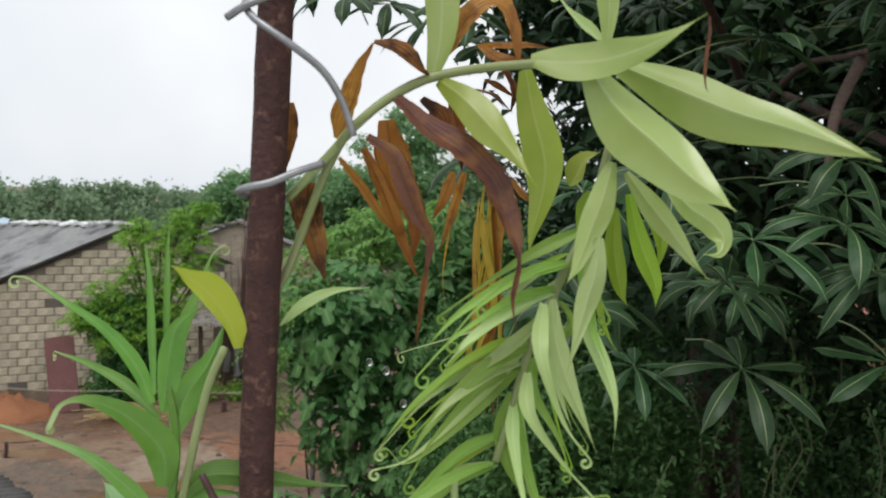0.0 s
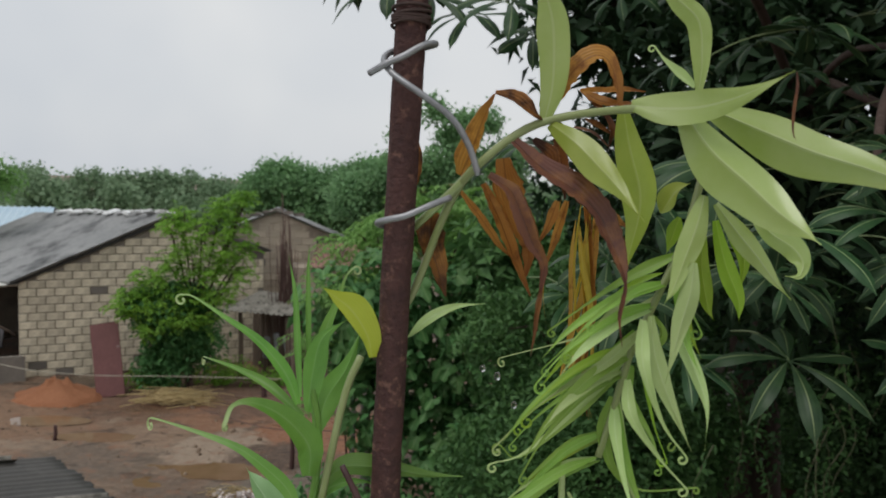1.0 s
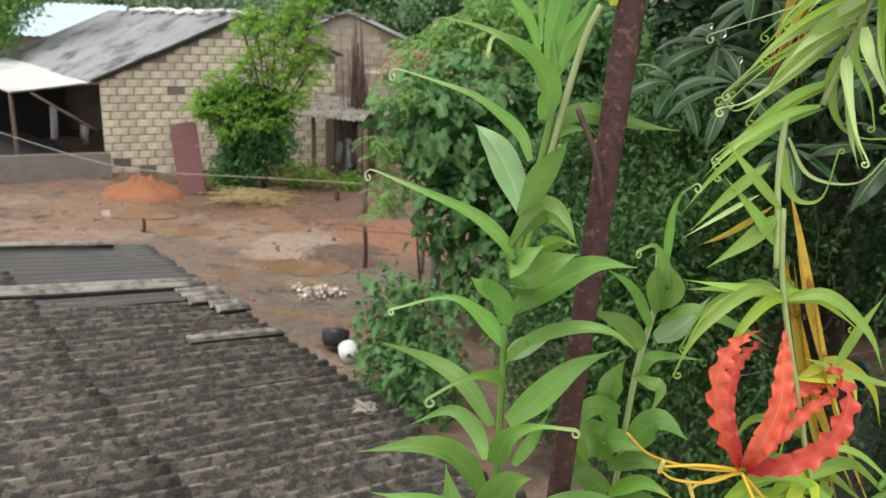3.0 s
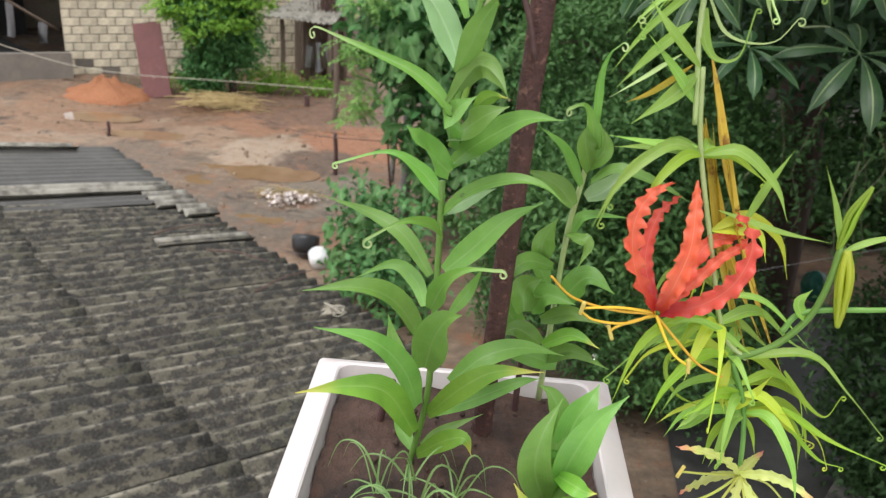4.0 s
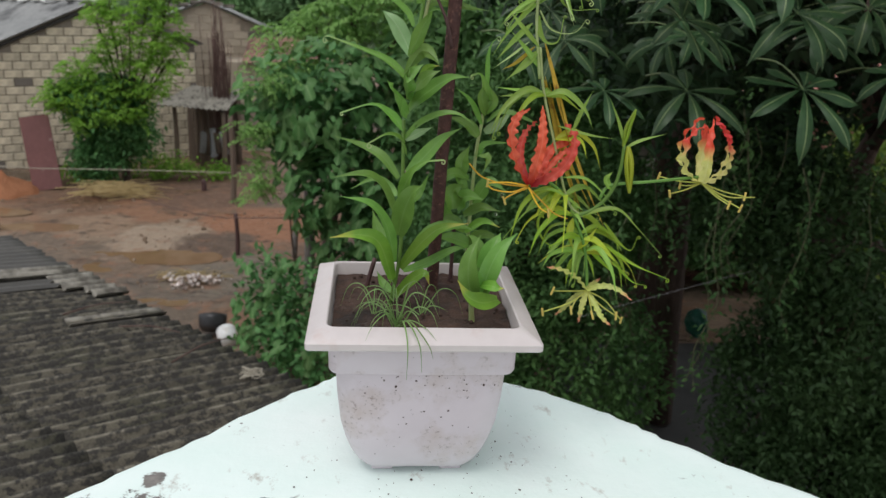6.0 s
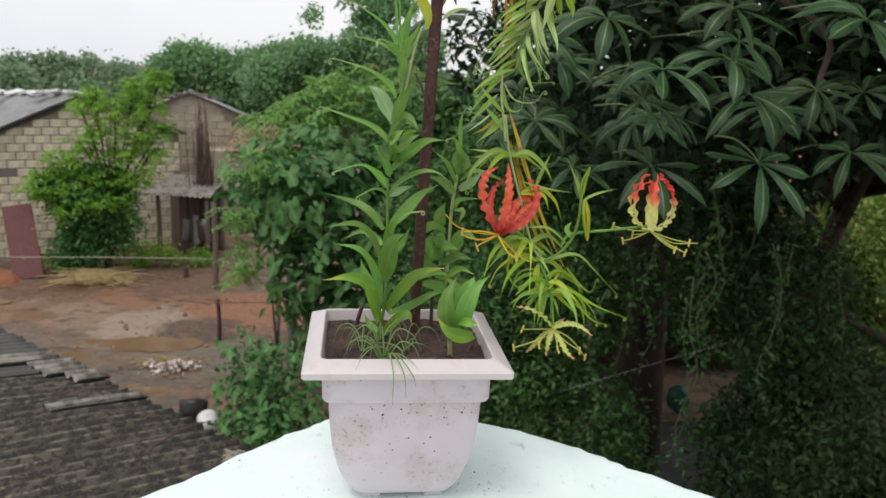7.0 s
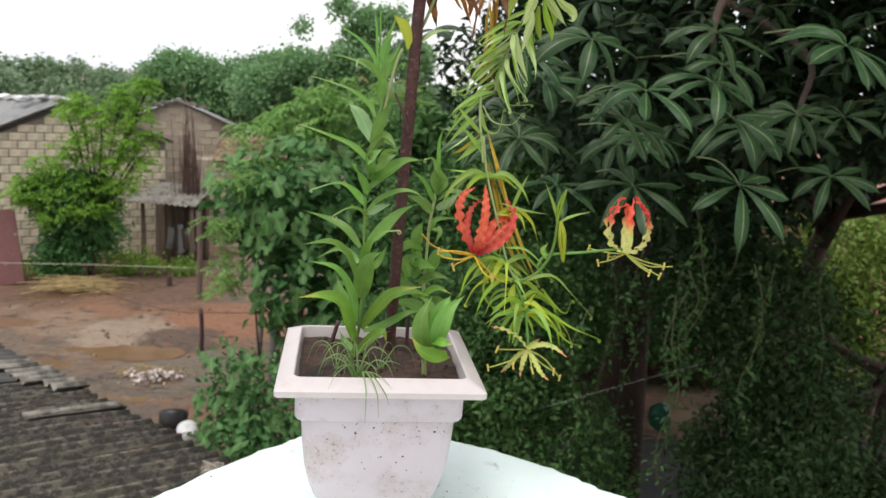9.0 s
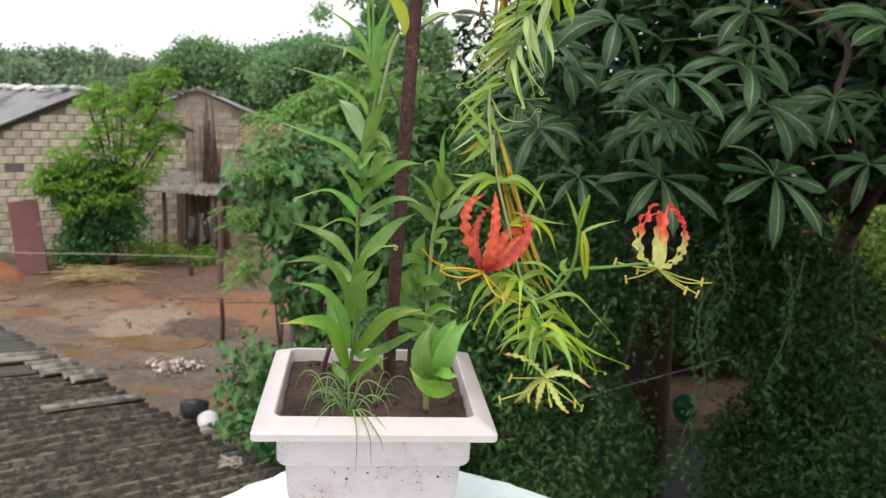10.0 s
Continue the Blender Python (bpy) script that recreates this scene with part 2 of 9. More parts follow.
    r.inputs["To Min"].default_value, r.inputs["To Max"].default_value = 0.8, 0.2
    l.new(d, r.inputs["Value"])
    l.new(r.outputs[0], p.inputs["Roughness"])
    bumped(n, l, p, raw, 0.9, 0.06)
    MATS["wet_earth"] = m


blade("green", (0.128, 0.282, 0.045), (0.208, 0.400, 0.075), (0.25, 0.42, 0.13), rough=0.38)
blade("pale", (0.40, 0.55, 0.17), (0.51, 0.65, 0.26), (0.60, 0.71, 0.38), clear=0.28, vein=0.2, rough=0.36)
blade("glaucous", (0.40, 0.57, 0.115), (0.51, 0.66, 0.215), (0.64, 0.74, 0.36), clear=0.3, veins=75.0, vein=0.12, rough=0.27, gloss=0.85, relief=0.05)
blade("tendrilled", (0.123, 0.302, 0.038), (0.207, 0.426, 0.067), (0.28, 0.44, 0.15), tip=(0.46, 0.56, 0.25), tip_at=(0.35, 0.72), rough=0.38)
blade("underside", (0.20, 0.37, 0.13), (0.29, 0.47, 0.20), (0.42, 0.56, 0.32), clear=0.3, veins=70.0, rough=0.4, relief=0.05)
blade("lime", (0.33, 0.45, 0.045), (0.44, 0.54, 0.09), (0.54, 0.62, 0.2), clear=0.36, veins=70.0, rough=0.3, gloss=0.7, relief=0.05)
blade("bright", (0.24, 0.42, 0.02), (0.33, 0.50, 0.04), (0.42, 0.56, 0.1), clear=0.4)
blade("mid", (0.205, 0.385, 0.048), (0.310, 0.490, 0.080), (0.38, 0.54, 0.17))
blade("tipped", (0.143, 0.330, 0.033), (0.242, 0.462, 0.055), (0.3, 0.48, 0.12), tip=(0.60, 0.55, 0.10))
blade("yellowing", (0.48, 0.58, 0.03), (0.56, 0.64, 0.06), (0.6, 0.66, 0.16), clear=0.4)
blade("yellow", (0.50, 0.34, 0.03), (0.62, 0.50, 0.06), (0.66, 0.55, 0.14), clear=0.38, spots=(0.28, 0.13, 0.02))
blade("straw", (0.52, 0.29, 0.025), (0.66, 0.46, 0.06), (0.68, 0.5, 0.14), clear=0.36, spots=(0.26, 0.10, 0.02), rough=0.5)
blade("rust", (0.31, 0.115, 0.026), (0.48, 0.21, 0.055), (0.08, 0.028, 0.011), clear=0.35, vein=0.3, rough=0.42, spots=(0.07, 0.026, 0.011), tip=(0.12, 0.042, 0.016), tip_at=(0.55, 1.0), spot_at=(0.47, 0.62), relief=0.4)
blade("amber", (0.54, 0.23, 0.04), (0.72, 0.38, 0.085), (0.17, 0.06, 0.016), clear=0.42, vein=0.25, rough=0.42, spots=(0.20, 0.06, 0.016), tip=(0.30, 0.11, 0.025), tip_at=(0.5, 1.0), spot_at=(0.53, 0.68), relief=0.4)
blade("umber", (0.105, 0.034, 0.022), (0.21, 0.080, 0.045), (0.04, 0.017, 0.012), clear=0.14, rough=0.36, vein=0.2, spots=(0.24, 0.10, 0.035), spot_at=(0.47, 0.62), relief=0.3)
blade("stem", (0.26, 0.33, 0.10), (0.36, 0.42, 0.19), (0.4, 0.46, 0.26), clear=0.0, veins=6)
blade("petal_red", (0.86, 0.115, 0.052), (0.91, 0.19, 0.095), (0.93, 0.30, 0.19), clear=0.35, veins=8, root=(0.42, 0.02, 0.015))
blade("petal_two", (0.62, 0.60, 0.16), (0.70, 0.68, 0.28), (0.72, 0.7, 0.35), tip=(0.74, 0.06, 0.05), tip_at=(0.48, 0.66), clear=0.35, veins=8)
blade("petal_green", (0.50, 0.56, 0.11), (0.62, 0.64, 0.22), (0.66, 0.68, 0.3), tip=(0.78, 0.26, 0.18), clear=0.35, veins=8)
blade("filament", (0.72, 0.40, 0.02), (0.78, 0.50, 0.04), (0.8, 0.5, 0.1), clear=0.2, veins=3)
blade("filament_green", (0.48, 0.52, 0.08), (0.58, 0.60, 0.12), (0.6, 0.6, 0.2), clear=0.2, veins=3)
blade("grass", (0.11, 0.23, 0.055), (0.22, 0.35, 0.11), (0.42, 0.50, 0.24), clear=0.3, veins=9)
blade("silk_leaf", (0.020, 0.055, 0.021), (0.040, 0.090, 0.032), (0.36, 0.44, 0.20), clear=0.14, veins=10, rough=0.42, gloss=0.26, vein=0.02)
blade("gourd_leaf", (0.055, 0.152, 0.038), (0.117, 0.248, 0.072), (0.22, 0.36, 0.14), clear=0.2, veins=9, rough=0.5, gloss=0.28)
surface("anther", (0.55, 0.40, 0.08), (0.62, 0.5, 0.14), 0.8, 300, 900, bump=0)
POT_PLASTIC()
surface("rim_plastic", (0.589, 0.529, 0.520), (0.653, 0.593, 0.584), 0.4, 11, 80, stain=(0.55, 0.40, 0.36), stain_scale=16, stain_at=(0.56, 0.8), bump=0.05, depth=0.001)
surface("potting_soil", (0.040, 0.021, 0.015), (0.098, 0.052, 0.036), 0.85, 30, 150, stain=(0.022, 0.013, 0.010), stain_scale=18, stain_at=(0.5, 0.66), bump=1.0, depth=0.006)
surface("soil_crumb", (0.035, 0.02, 0.015), (0.075, 0.042, 0.03), 0.9, 60, 200, bump=0.4, depth=0.002, each=0.4)
surface("rusty_iron", (0.045, 0.019, 0.018), (0.115, 0.048, 0.040), 0.75, 70, 320, stain=(0.19, 0.095, 0.07), stain_scale=150, stain_at=(0.57, 0.66), bump=1.0, depth=0.0022, metal=0.1)
surface("grey_wire", (0.26, 0.26, 0.27), (0.40, 0.40, 0.41), 0.42, 80, 300, bump=0.1, depth=0.0005, metal=0.6)
surface("dark_wire", (0.03, 0.018, 0.016), (0.08, 0.04, 0.03), 0.7, 80, 300, bump=0.1, depth=0.0005)
surface("dead_stick", (0.05, 0.022, 0.022), (0.10, 0.05, 0.045), 0.6, 60, 200, bump=0.4, depth=0.001)
surface("bare_concrete", (0.16, 0.14, 0.125), (0.27, 0.25, 0.23), 0.9, 9, 70, stain=(0.06, 0.055, 0.05), stain_scale=5, stain_at=(0.52, 0.7), bump=0.7, depth=0.004)
EARTH()
surface("earth_clod", (0.11, 0.07, 0.045), (0.34, 0.25, 0.175), 0.9, 1.6, 20, bump=0.5, depth=0.01)
surface("red_earth", (0.27, 0.105, 0.045), (0.36, 0.15, 0.07), 0.85, 2.0, 14, bump=0.8, depth=0.05)
ROOF_SHEET()
surface("asbestos_new", (0.24, 0.22, 0.185), (0.36, 0.34, 0.29), 0.8, 3.2, 26, stain=(0.09, 0.08, 0.065), stain_scale=5, stain_at=(0.48, 0.66), bump=0.4, depth=0.004)
surface("roofing_felt", (0.036, 0.034, 0.031), (0.072, 0.065, 0.055), 0.55, 2.0, 24, stain=(0.12, 0.11, 0.1), stain_scale=2, stain_at=(0.55, 0.75), bump=0.4, depth=0.006)
surface("far_roofing", (0.216, 0.223, 0.223), (0.365, 0.365, 0.358), 0.7, 0.9, 9, stain=(0.05, 0.052, 0.055), stain_scale=1.1, stain_at=(0.5, 0.7), bump=0.2, depth=0.01)
surface("pale_sheet", (0.50, 0.50, 0.46), (0.62, 0.62, 0.58), 0.5, 1.0, 9, stain=(0.3, 0.27, 0.2), stain_scale=1.5, stain_at=(0.5, 0.8), bump=0.1, depth=0.01)
surface("blue_sheet", (0.42, 0.56, 0.66), (0.52, 0.64, 0.72), 0.45, 1, 8, bump=0.1, depth=0.01)
surface("cement_block", (0.62, 0.54, 0.395), (0.745, 0.67, 0.515), 0.9, 3, 34, stain=(0.34, 0.29, 0.215), stain_scale=2.5, stain_at=(0.54, 0.8), bump=0.5, depth=0.006, each=0.13)
surface("block_dark", (0.13, 0.115, 0.10), (0.21, 0.185, 0.155), 0.9, 3, 34, bump=0.5, depth=0.006, each=0.2)
surface("mortar", (0.19, 0.165, 0.135), (0.27, 0.235, 0.19), 0.95, 6, 50, bump=0.4, depth=0.004)
surface("far_plaster", (0.37, 0.31, 0.235), (0.50, 0.43, 0.335), 0.95, 1.2, 12, stain=(0.15, 0.125, 0.10), stain_scale=0.8, stain_at=(0.42, 0.66), bump=0.3, depth=0.01, each=0.16)
surface("red_plaster", (0.36, 0.15, 0.125), (0.45, 0.21, 0.17), 0.9, 1.2, 12, stain=(0.2, 0.12, 0.1), stain_scale=1.2, stain_at=(0.5, 0.7), bump=0.3, depth=0.01)
surface("maroon_sheet", (0.125, 0.045, 0.042), (0.19, 0.075, 0.068), 0.6, 2.5, 18, stain=(0.36, 0.30, 0.27), stain_scale=4, stain_at=(0.64, 0.72), bump=0.3, depth=0.004)
surface("rusty_sheet", (0.20, 0.095, 0.07), (0.36, 0.22, 0.17), 0.8, 2.2, 16, stain=(0.10, 0.06, 0.05), stain_scale=2.2, stain_at=(0.48, 0.66), bump=0.2, depth=0.01)
# near-black tone standing in for deep shade on the ground
surface("shade_ground", (0.045, 0.043, 0.042), (0.085, 0.08, 0.076), 0.5, 3.0, 30, stain=(0.025, 0.024, 0.024), stain_scale=1.6, stain_at=(0.48, 0.66), bump=0.3, depth=0.006)
surface("old_timber", (0.11, 0.08, 0.06), (0.19, 0.145, 0.11), 0.85, 7, 60, bump=0.5, depth=0.004, stretch=(1, 1, 0.1))
surface("bark", (0.055, 0.036, 0.028), (0.105, 0.068, 0.052), 0.9, 6, 40, bump=0.9, depth=0.02, stretch=(1, 1, 0.35))
surface("green_twig", (0.10, 0.11, 0.055), (0.17, 0.18, 0.09), 0.7, 10, 80, bump=0.3, depth=0.003)
surface("dry_twig", (0.085, 0.05, 0.042), (0.15, 0.09, 0.075), 0.9, 6, 50, bump=0.4, depth=0.004)
surface("straw_stalks", (0.40, 0.29, 0.12), (0.55, 0.43, 0.22), 0.8, 4, 60, bump=0.3, depth=0.003, each=0.2)
surface("rope", (0.36, 0.33, 0.26), (0.46, 0.42, 0.34), 0.9, 30, 120, bump=0.3, depth=0.002)
surface("white_rubbish", (0.58, 0.52, 0.48), (0.76, 0.70, 0.68), 0.7, 12, 60, stain=(0.30, 0.17, 0.12), stain_scale=3, stain_at=(0.5, 0.58), bump=0.2, depth=0.003, each=0.3)
surface("white_plastic", (0.72, 0.73, 0.72), (0.8, 0.8, 0.79), 0.4, 6, 40, stain=(0.5, 0.46, 0.4), stain_scale=8, stain_at=(0.55, 0.75), bump=0.05)
surface("black_plastic", (0.018, 0.018, 0.02), (0.04, 0.04, 0.042), 0.4, 6, 40, bump=0.1)
surface("yellow_can", (0.5, 0.30, 0.05), (0.58, 0.38, 0.09), 0.5, 6, 40, bump=0.05)
surface("cloth_pale", (0.24, 0.24, 0.25), (0.36, 0.36, 0.37), 0.9, 6, 40, bump=0.2)
surface("green_plastic", (0.011, 0.077, 0.055), (0.028, 0.132, 0.094), 0.3, 14, 60, bump=0.4, depth=0.01)
# near-black standing in for the shade inside the block house and lean-to
surface("inside_shade", (0.035, 0.034, 0.033), (0.06, 0.057, 0.054), 0.95, 2, 20, bump=0.2)
foliage_mat("bush_leaves", (0.135, 0.324, 0.040), (0.351, 0.594, 0.095), clear=0.4)
foliage_mat("vine_leaves", (0.059, 0.178, 0.056), (0.135, 0.305, 0.101))
foliage_mat("neem_leaves", (0.153, 0.323, 0.081), (0.305, 0.520, 0.144), clear=0.35, old=(0.26, 0.15, 0.06))
# tall and far greens are paled: distance haze put into the colour
foliage_mat("tall_leaves", (0.162, 0.316, 0.143), (0.286, 0.478, 0.220), clear=0.4)
foliage_mat("far_leaves", (0.193, 0.305, 0.171), (0.297, 0.409, 0.246), clear=0.4)
# greens kept near-black to deepen the shade behind the big leaves
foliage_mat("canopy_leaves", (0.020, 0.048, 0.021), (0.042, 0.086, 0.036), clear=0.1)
foliage_mat("creeper_leaves", (0.055, 0.143, 0.044), (0.130, 0.260, 0.078), clear=0.2)
# creeper greens darkened: the shade under the trees is in the colour
foliage_mat("shaded_leaves", (0.038, 0.086, 0.029), (0.075, 0.145, 0.049), clear=0.15)
foliage_mat("light_bush", (0.150, 0.255, 0.045), (0.285, 0.405, 0.090))
foliage_mat("frond_leaves", (0.150, 0.330, 0.084), (0.258, 0.462, 0.138), clear=0.35)


def painted_ledge():
    """Mint limewash on concrete, flaked off in patches, with specks of soil and hairline cracks."""
    m, n, l, p = nodes_of("mint_limewash")
    big, _ = noisy(n, l, 5, 0.3, 0.7)
    col = mixed(n, l, big, (0.75, 0.89, 0.84), (0.85, 0.94, 0.91))
    grey, raw = noisy(n, l, 60, 0.3, 0.7)
    bare = mixed(n, l, grey, (0.13, 0.12, 0.11), (0.25, 0.23, 0.21))
    geo = n.new("ShaderNodeNewGeometry")
    total = None
    for cx, cy, r in ((0.03, -0.175, 0.07), (0.075, -0.185, 0.05), (-0.02, -0.165, 0.045), (0.136, -0.154, 0.025),
                      (-0.32, -0.15, 0.07), (-0.367, -0.14, 0.05), (-0.312, -0.077, 0.025), (-0.271, -0.167, 0.05),
                      (-0.47, -0.32, 0.18), (-0.62, -0.45, 0.2), (0.6, -0.42, 0.09)):
        d = n.new("ShaderNodeVectorMath")
        d.operation = "DISTANCE"
        d.inputs[1].default_value = (cx, cy, LEDGE)
        l.new(geo.outputs["Position"], d.inputs[0])
        k = n.new("ShaderNodeMapRange")
        k.inputs["From Min"].default_value, k.inputs["From Max"].default_value = r, 0.0
        k.inputs["To Min"].default_value, k.inputs["To Max"].default_value = 0.0, 0.5
        l.new(d.outputs["Value"], k.inputs["Value"])
        if total is None:
            total = k.outputs[0]
        else:
            mx = n.new("ShaderNodeMath")
            mx.operation = "MAXIMUM"
            l.new(total, mx.inputs[0])
            l.new(k.outputs[0], mx.inputs[1])
            total = mx.outputs[0]
    _, edge = noisy(n, l, 38, 0, 1, detail=8, rough=0.75)
    add = n.new("ShaderNodeMath")
    add.operation = "ADD"
    l.new(total, add.inputs[0])
    l.new(edge, add.inputs[1])
    flake = n.new("ShaderNodeMapRange")
    flake.inputs["From Min"].default_value, flake.inputs["From Max"].default_value = 0.70, 0.74
    l.new(add.outputs[0], flake.inputs["Value"])
    col = mixed(n, l, flake.outputs[0], col, bare)
    speck, _ = noisy(n, l, 110, 0.72, 0.76, detail=3, seed=5.0)
    col = mixed(n, l, speck, col, (0.08, 0.065, 0.055))
    smudge, _ = noisy(n, l, 30, 0.60, 0.72, detail=6, seed=11.0, rough=0.7, stretch=(1.0, 0.6, 1))
    col = mixed(n, l, smudge, col, (0.50, 0.50, 0.45))
    crack = n.new("ShaderNodeTexVoronoi")
    crack.feature = "DISTANCE_TO_EDGE"
    crack.inputs["Scale"].default_value = 3.2
    wob, _ = noisy(n, l, 9, 0.2, 0.8)
    c = n.new("ShaderNodeTexCoord")
    bend = n.new("ShaderNodeVectorMath")
    bend.operation = "ADD"
    sc = n.new("ShaderNodeVectorMath")
    sc.operation = "SCALE"
    sc.inputs["Scale"].default_value = 0.12
    comb = n.new("ShaderNodeCombineXYZ")
    l.new(wob, comb.inputs[0])
    l.new(wob, comb.inputs[1])
    l.new(comb.outputs[0], sc.inputs[0])
    l.new(c.outputs["Object"], bend.inputs[0])
    l.new(sc.outputs[0], bend.inputs[1])
    l.new(bend.outputs[0], crack.inputs["Vector"])
    line = n.new("ShaderNodeMapRange")
    line.inputs["From Min"].default_value, line.inputs["From Max"].default_value = 0.006, 0.002
    l.new(crack.outputs["Distance"], line.inputs["Value"])
    part_of, _ = noisy(n, l, 7, 0.55, 0.6, seed=9.0)
    both = n.new("ShaderNodeMath")
    both.operation = "MULTIPLY"
    l.new(line.outputs[0], both.inputs[0])
    l.new(part_of, both.inputs[1])
    col = mixed(n, l, both.outputs[0], col, (0.22, 0.24, 0.22))
    l.new(col, p.inputs["Base Color"])
    p.inputs["Roughness"].default_value = 0.75
    hgt = n.new("ShaderNodeMath")
    hgt.operation = "SUBTRACT"
    l.new(raw, hgt.inputs[0])
    l.new(flake.outputs[0], hgt.inputs[1])
    bumped(n, l, p, hgt.outputs[0], 0.5, 0.002)
    MATS["mint_limewash"] = m



painted_ledge()

water, n_, l_, p_ = nodes_of("muddy_water")
rip, _ = noisy(n_, l_, 3, 0.3, 0.7)
l_.new(mixed(n_, l_, rip, (0.19, 0.115, 0.062), (0.25, 0.155, 0.09)), p_.inputs["Base Color"])
p_.inputs["Roughness"].default_value = 0.06
MATS["muddy_water"] = water
drop, n_, l_, p_ = nodes_of("water_drop")
p_.inputs["Transmission Weight"].default_value, p_.inputs["Roughness"].default_value, p_.inputs["IOR"].default_value = 1.0, 0.0, 1.33
MATS["water_drop"] = drop


# ---- shared builders ----
def mesh_of(name, verts, faces, material, smooth=True, uvs=None):
    me = bpy.data.meshes.new(name)
    me.from_pydata([tuple(v) for v in verts], [], faces)
    if uvs is not None:
        lay = me.uv_layers.new(name="UVMap")
        idx = np.empty(len(me.loops), dtype=np.int32)
        me.loops.foreach_get("vertex_index", idx)
        lay.data.foreach_set("uv", np.asarray(uvs, dtype=np.float32)[idx].ravel())
    me.materials.append(MATS[material])
    if smooth:
        me.polygons.foreach_set("use_smooth", [True] * len(me.polygons))
    me.update()
    return me


def crisp(ob, degrees=28):
    ob.data.set_sharp_from_angle(angle=radians(degrees))
    return ob


def part(name, me, parent=None, label=""):
    ob = new(name, me)
    ob.parent = parent
    if label:
        ob["label"] = label
    return ob


def thing(name, label, category, at=(0, 0, 0), group="", kind=""):
    ob = new(name)
    ob.location = at
    ob.empty_display_size = 0.05
    return tagged(ob, label, category, group, kind)


def local(parent, p):
    return Vector(p) - parent.location


def spline(points, steps):
    """A smooth line through the points."""
    p = [Vector(q) for q in points]
    p = [2 * p[0] - p[1], *p, 2 * p[-1] - p[-2]]
    out = []
    for i in range(1, len(p) - 2):
        a, b, c, d = p[i - 1:i + 3]
        for k in range(steps):
            t = k / steps
            out.append(0.5 * (2 * b + (c - a) * t + (2 * a - 5 * b + 4 * c - d) * t * t + (3 * b - a - 3 * c + d) * t ** 3))
    out.append(p[-2])
    return out


def tube(points, r0, r1, sides=7, steps=5, wobble=0.0, ends=True):
    """Vertices, faces and uvs of a tapered round rod along a smooth line."""
    line = spline(points, steps)
    verts, faces, uvs = [], [], []
    side = None
    for i, c in enumerate(line):
        t = (line[min(i + 1, len(line) - 1)] - line[max(i - 1, 0)]).normalized()
        if side is None:
            side = t.orthogonal().normalized()
        side = (side - t * side.dot(t)).normalized()
        up = t.cross(side)
        f = i / (len(line) - 1)
        r = r0 + (r1 - r0) * f
        for k in range(sides):
            a = 2 * math.pi * k / sides
            rr = r * (1 + wobble * noise.noise((c.x * 90 + k * 3.7, c.y * 90, c.z * 90)))
            verts.append(c + side * (rr * math.cos(a)) + up * (rr * math.sin(a)))
            uvs.append((k / sides, f))
    for i in range(len(line) - 1):
        for k in range(sides):
            a, b = i * sides + k, i * sides + (k + 1) % sides
            faces.append((a, b, b + sides, a + sides))
    if ends:
        faces.append(tuple(range(sides))[::-1])
        faces.append(tuple(range(len(verts) - sides, len(verts))))
    return verts, faces, uvs


def tubes(name, material, runs, parent=None, label="", sides=6, steps=4):
    """Several rods in one mesh; runs holds (points, first radius, last radius)."""
    verts, faces, uvs = [], [], []
    for pts, a, b in runs:
        v, f, u = tube(pts, a, b, sides, steps)
        n0 = len(verts)
        verts += [x - (parent.location if parent else Vector()) for x in v]
        faces += [tuple(i + n0 for i in q) for q in f]
        uvs += u
    return part(name, mesh_of(name, verts, faces, material, True, uvs), parent, label)


def stem(parent, material, r0, r1, *points):
    v, f, u = tube(points, r0, r1, 8, 6, 0.1)
    return part("stem", mesh_of("stem", [local(parent, x) for x in v], f, material, True, u), parent)


rng = random.Random(11)
FACING = Vector((0.05, -0.72, 0.69))


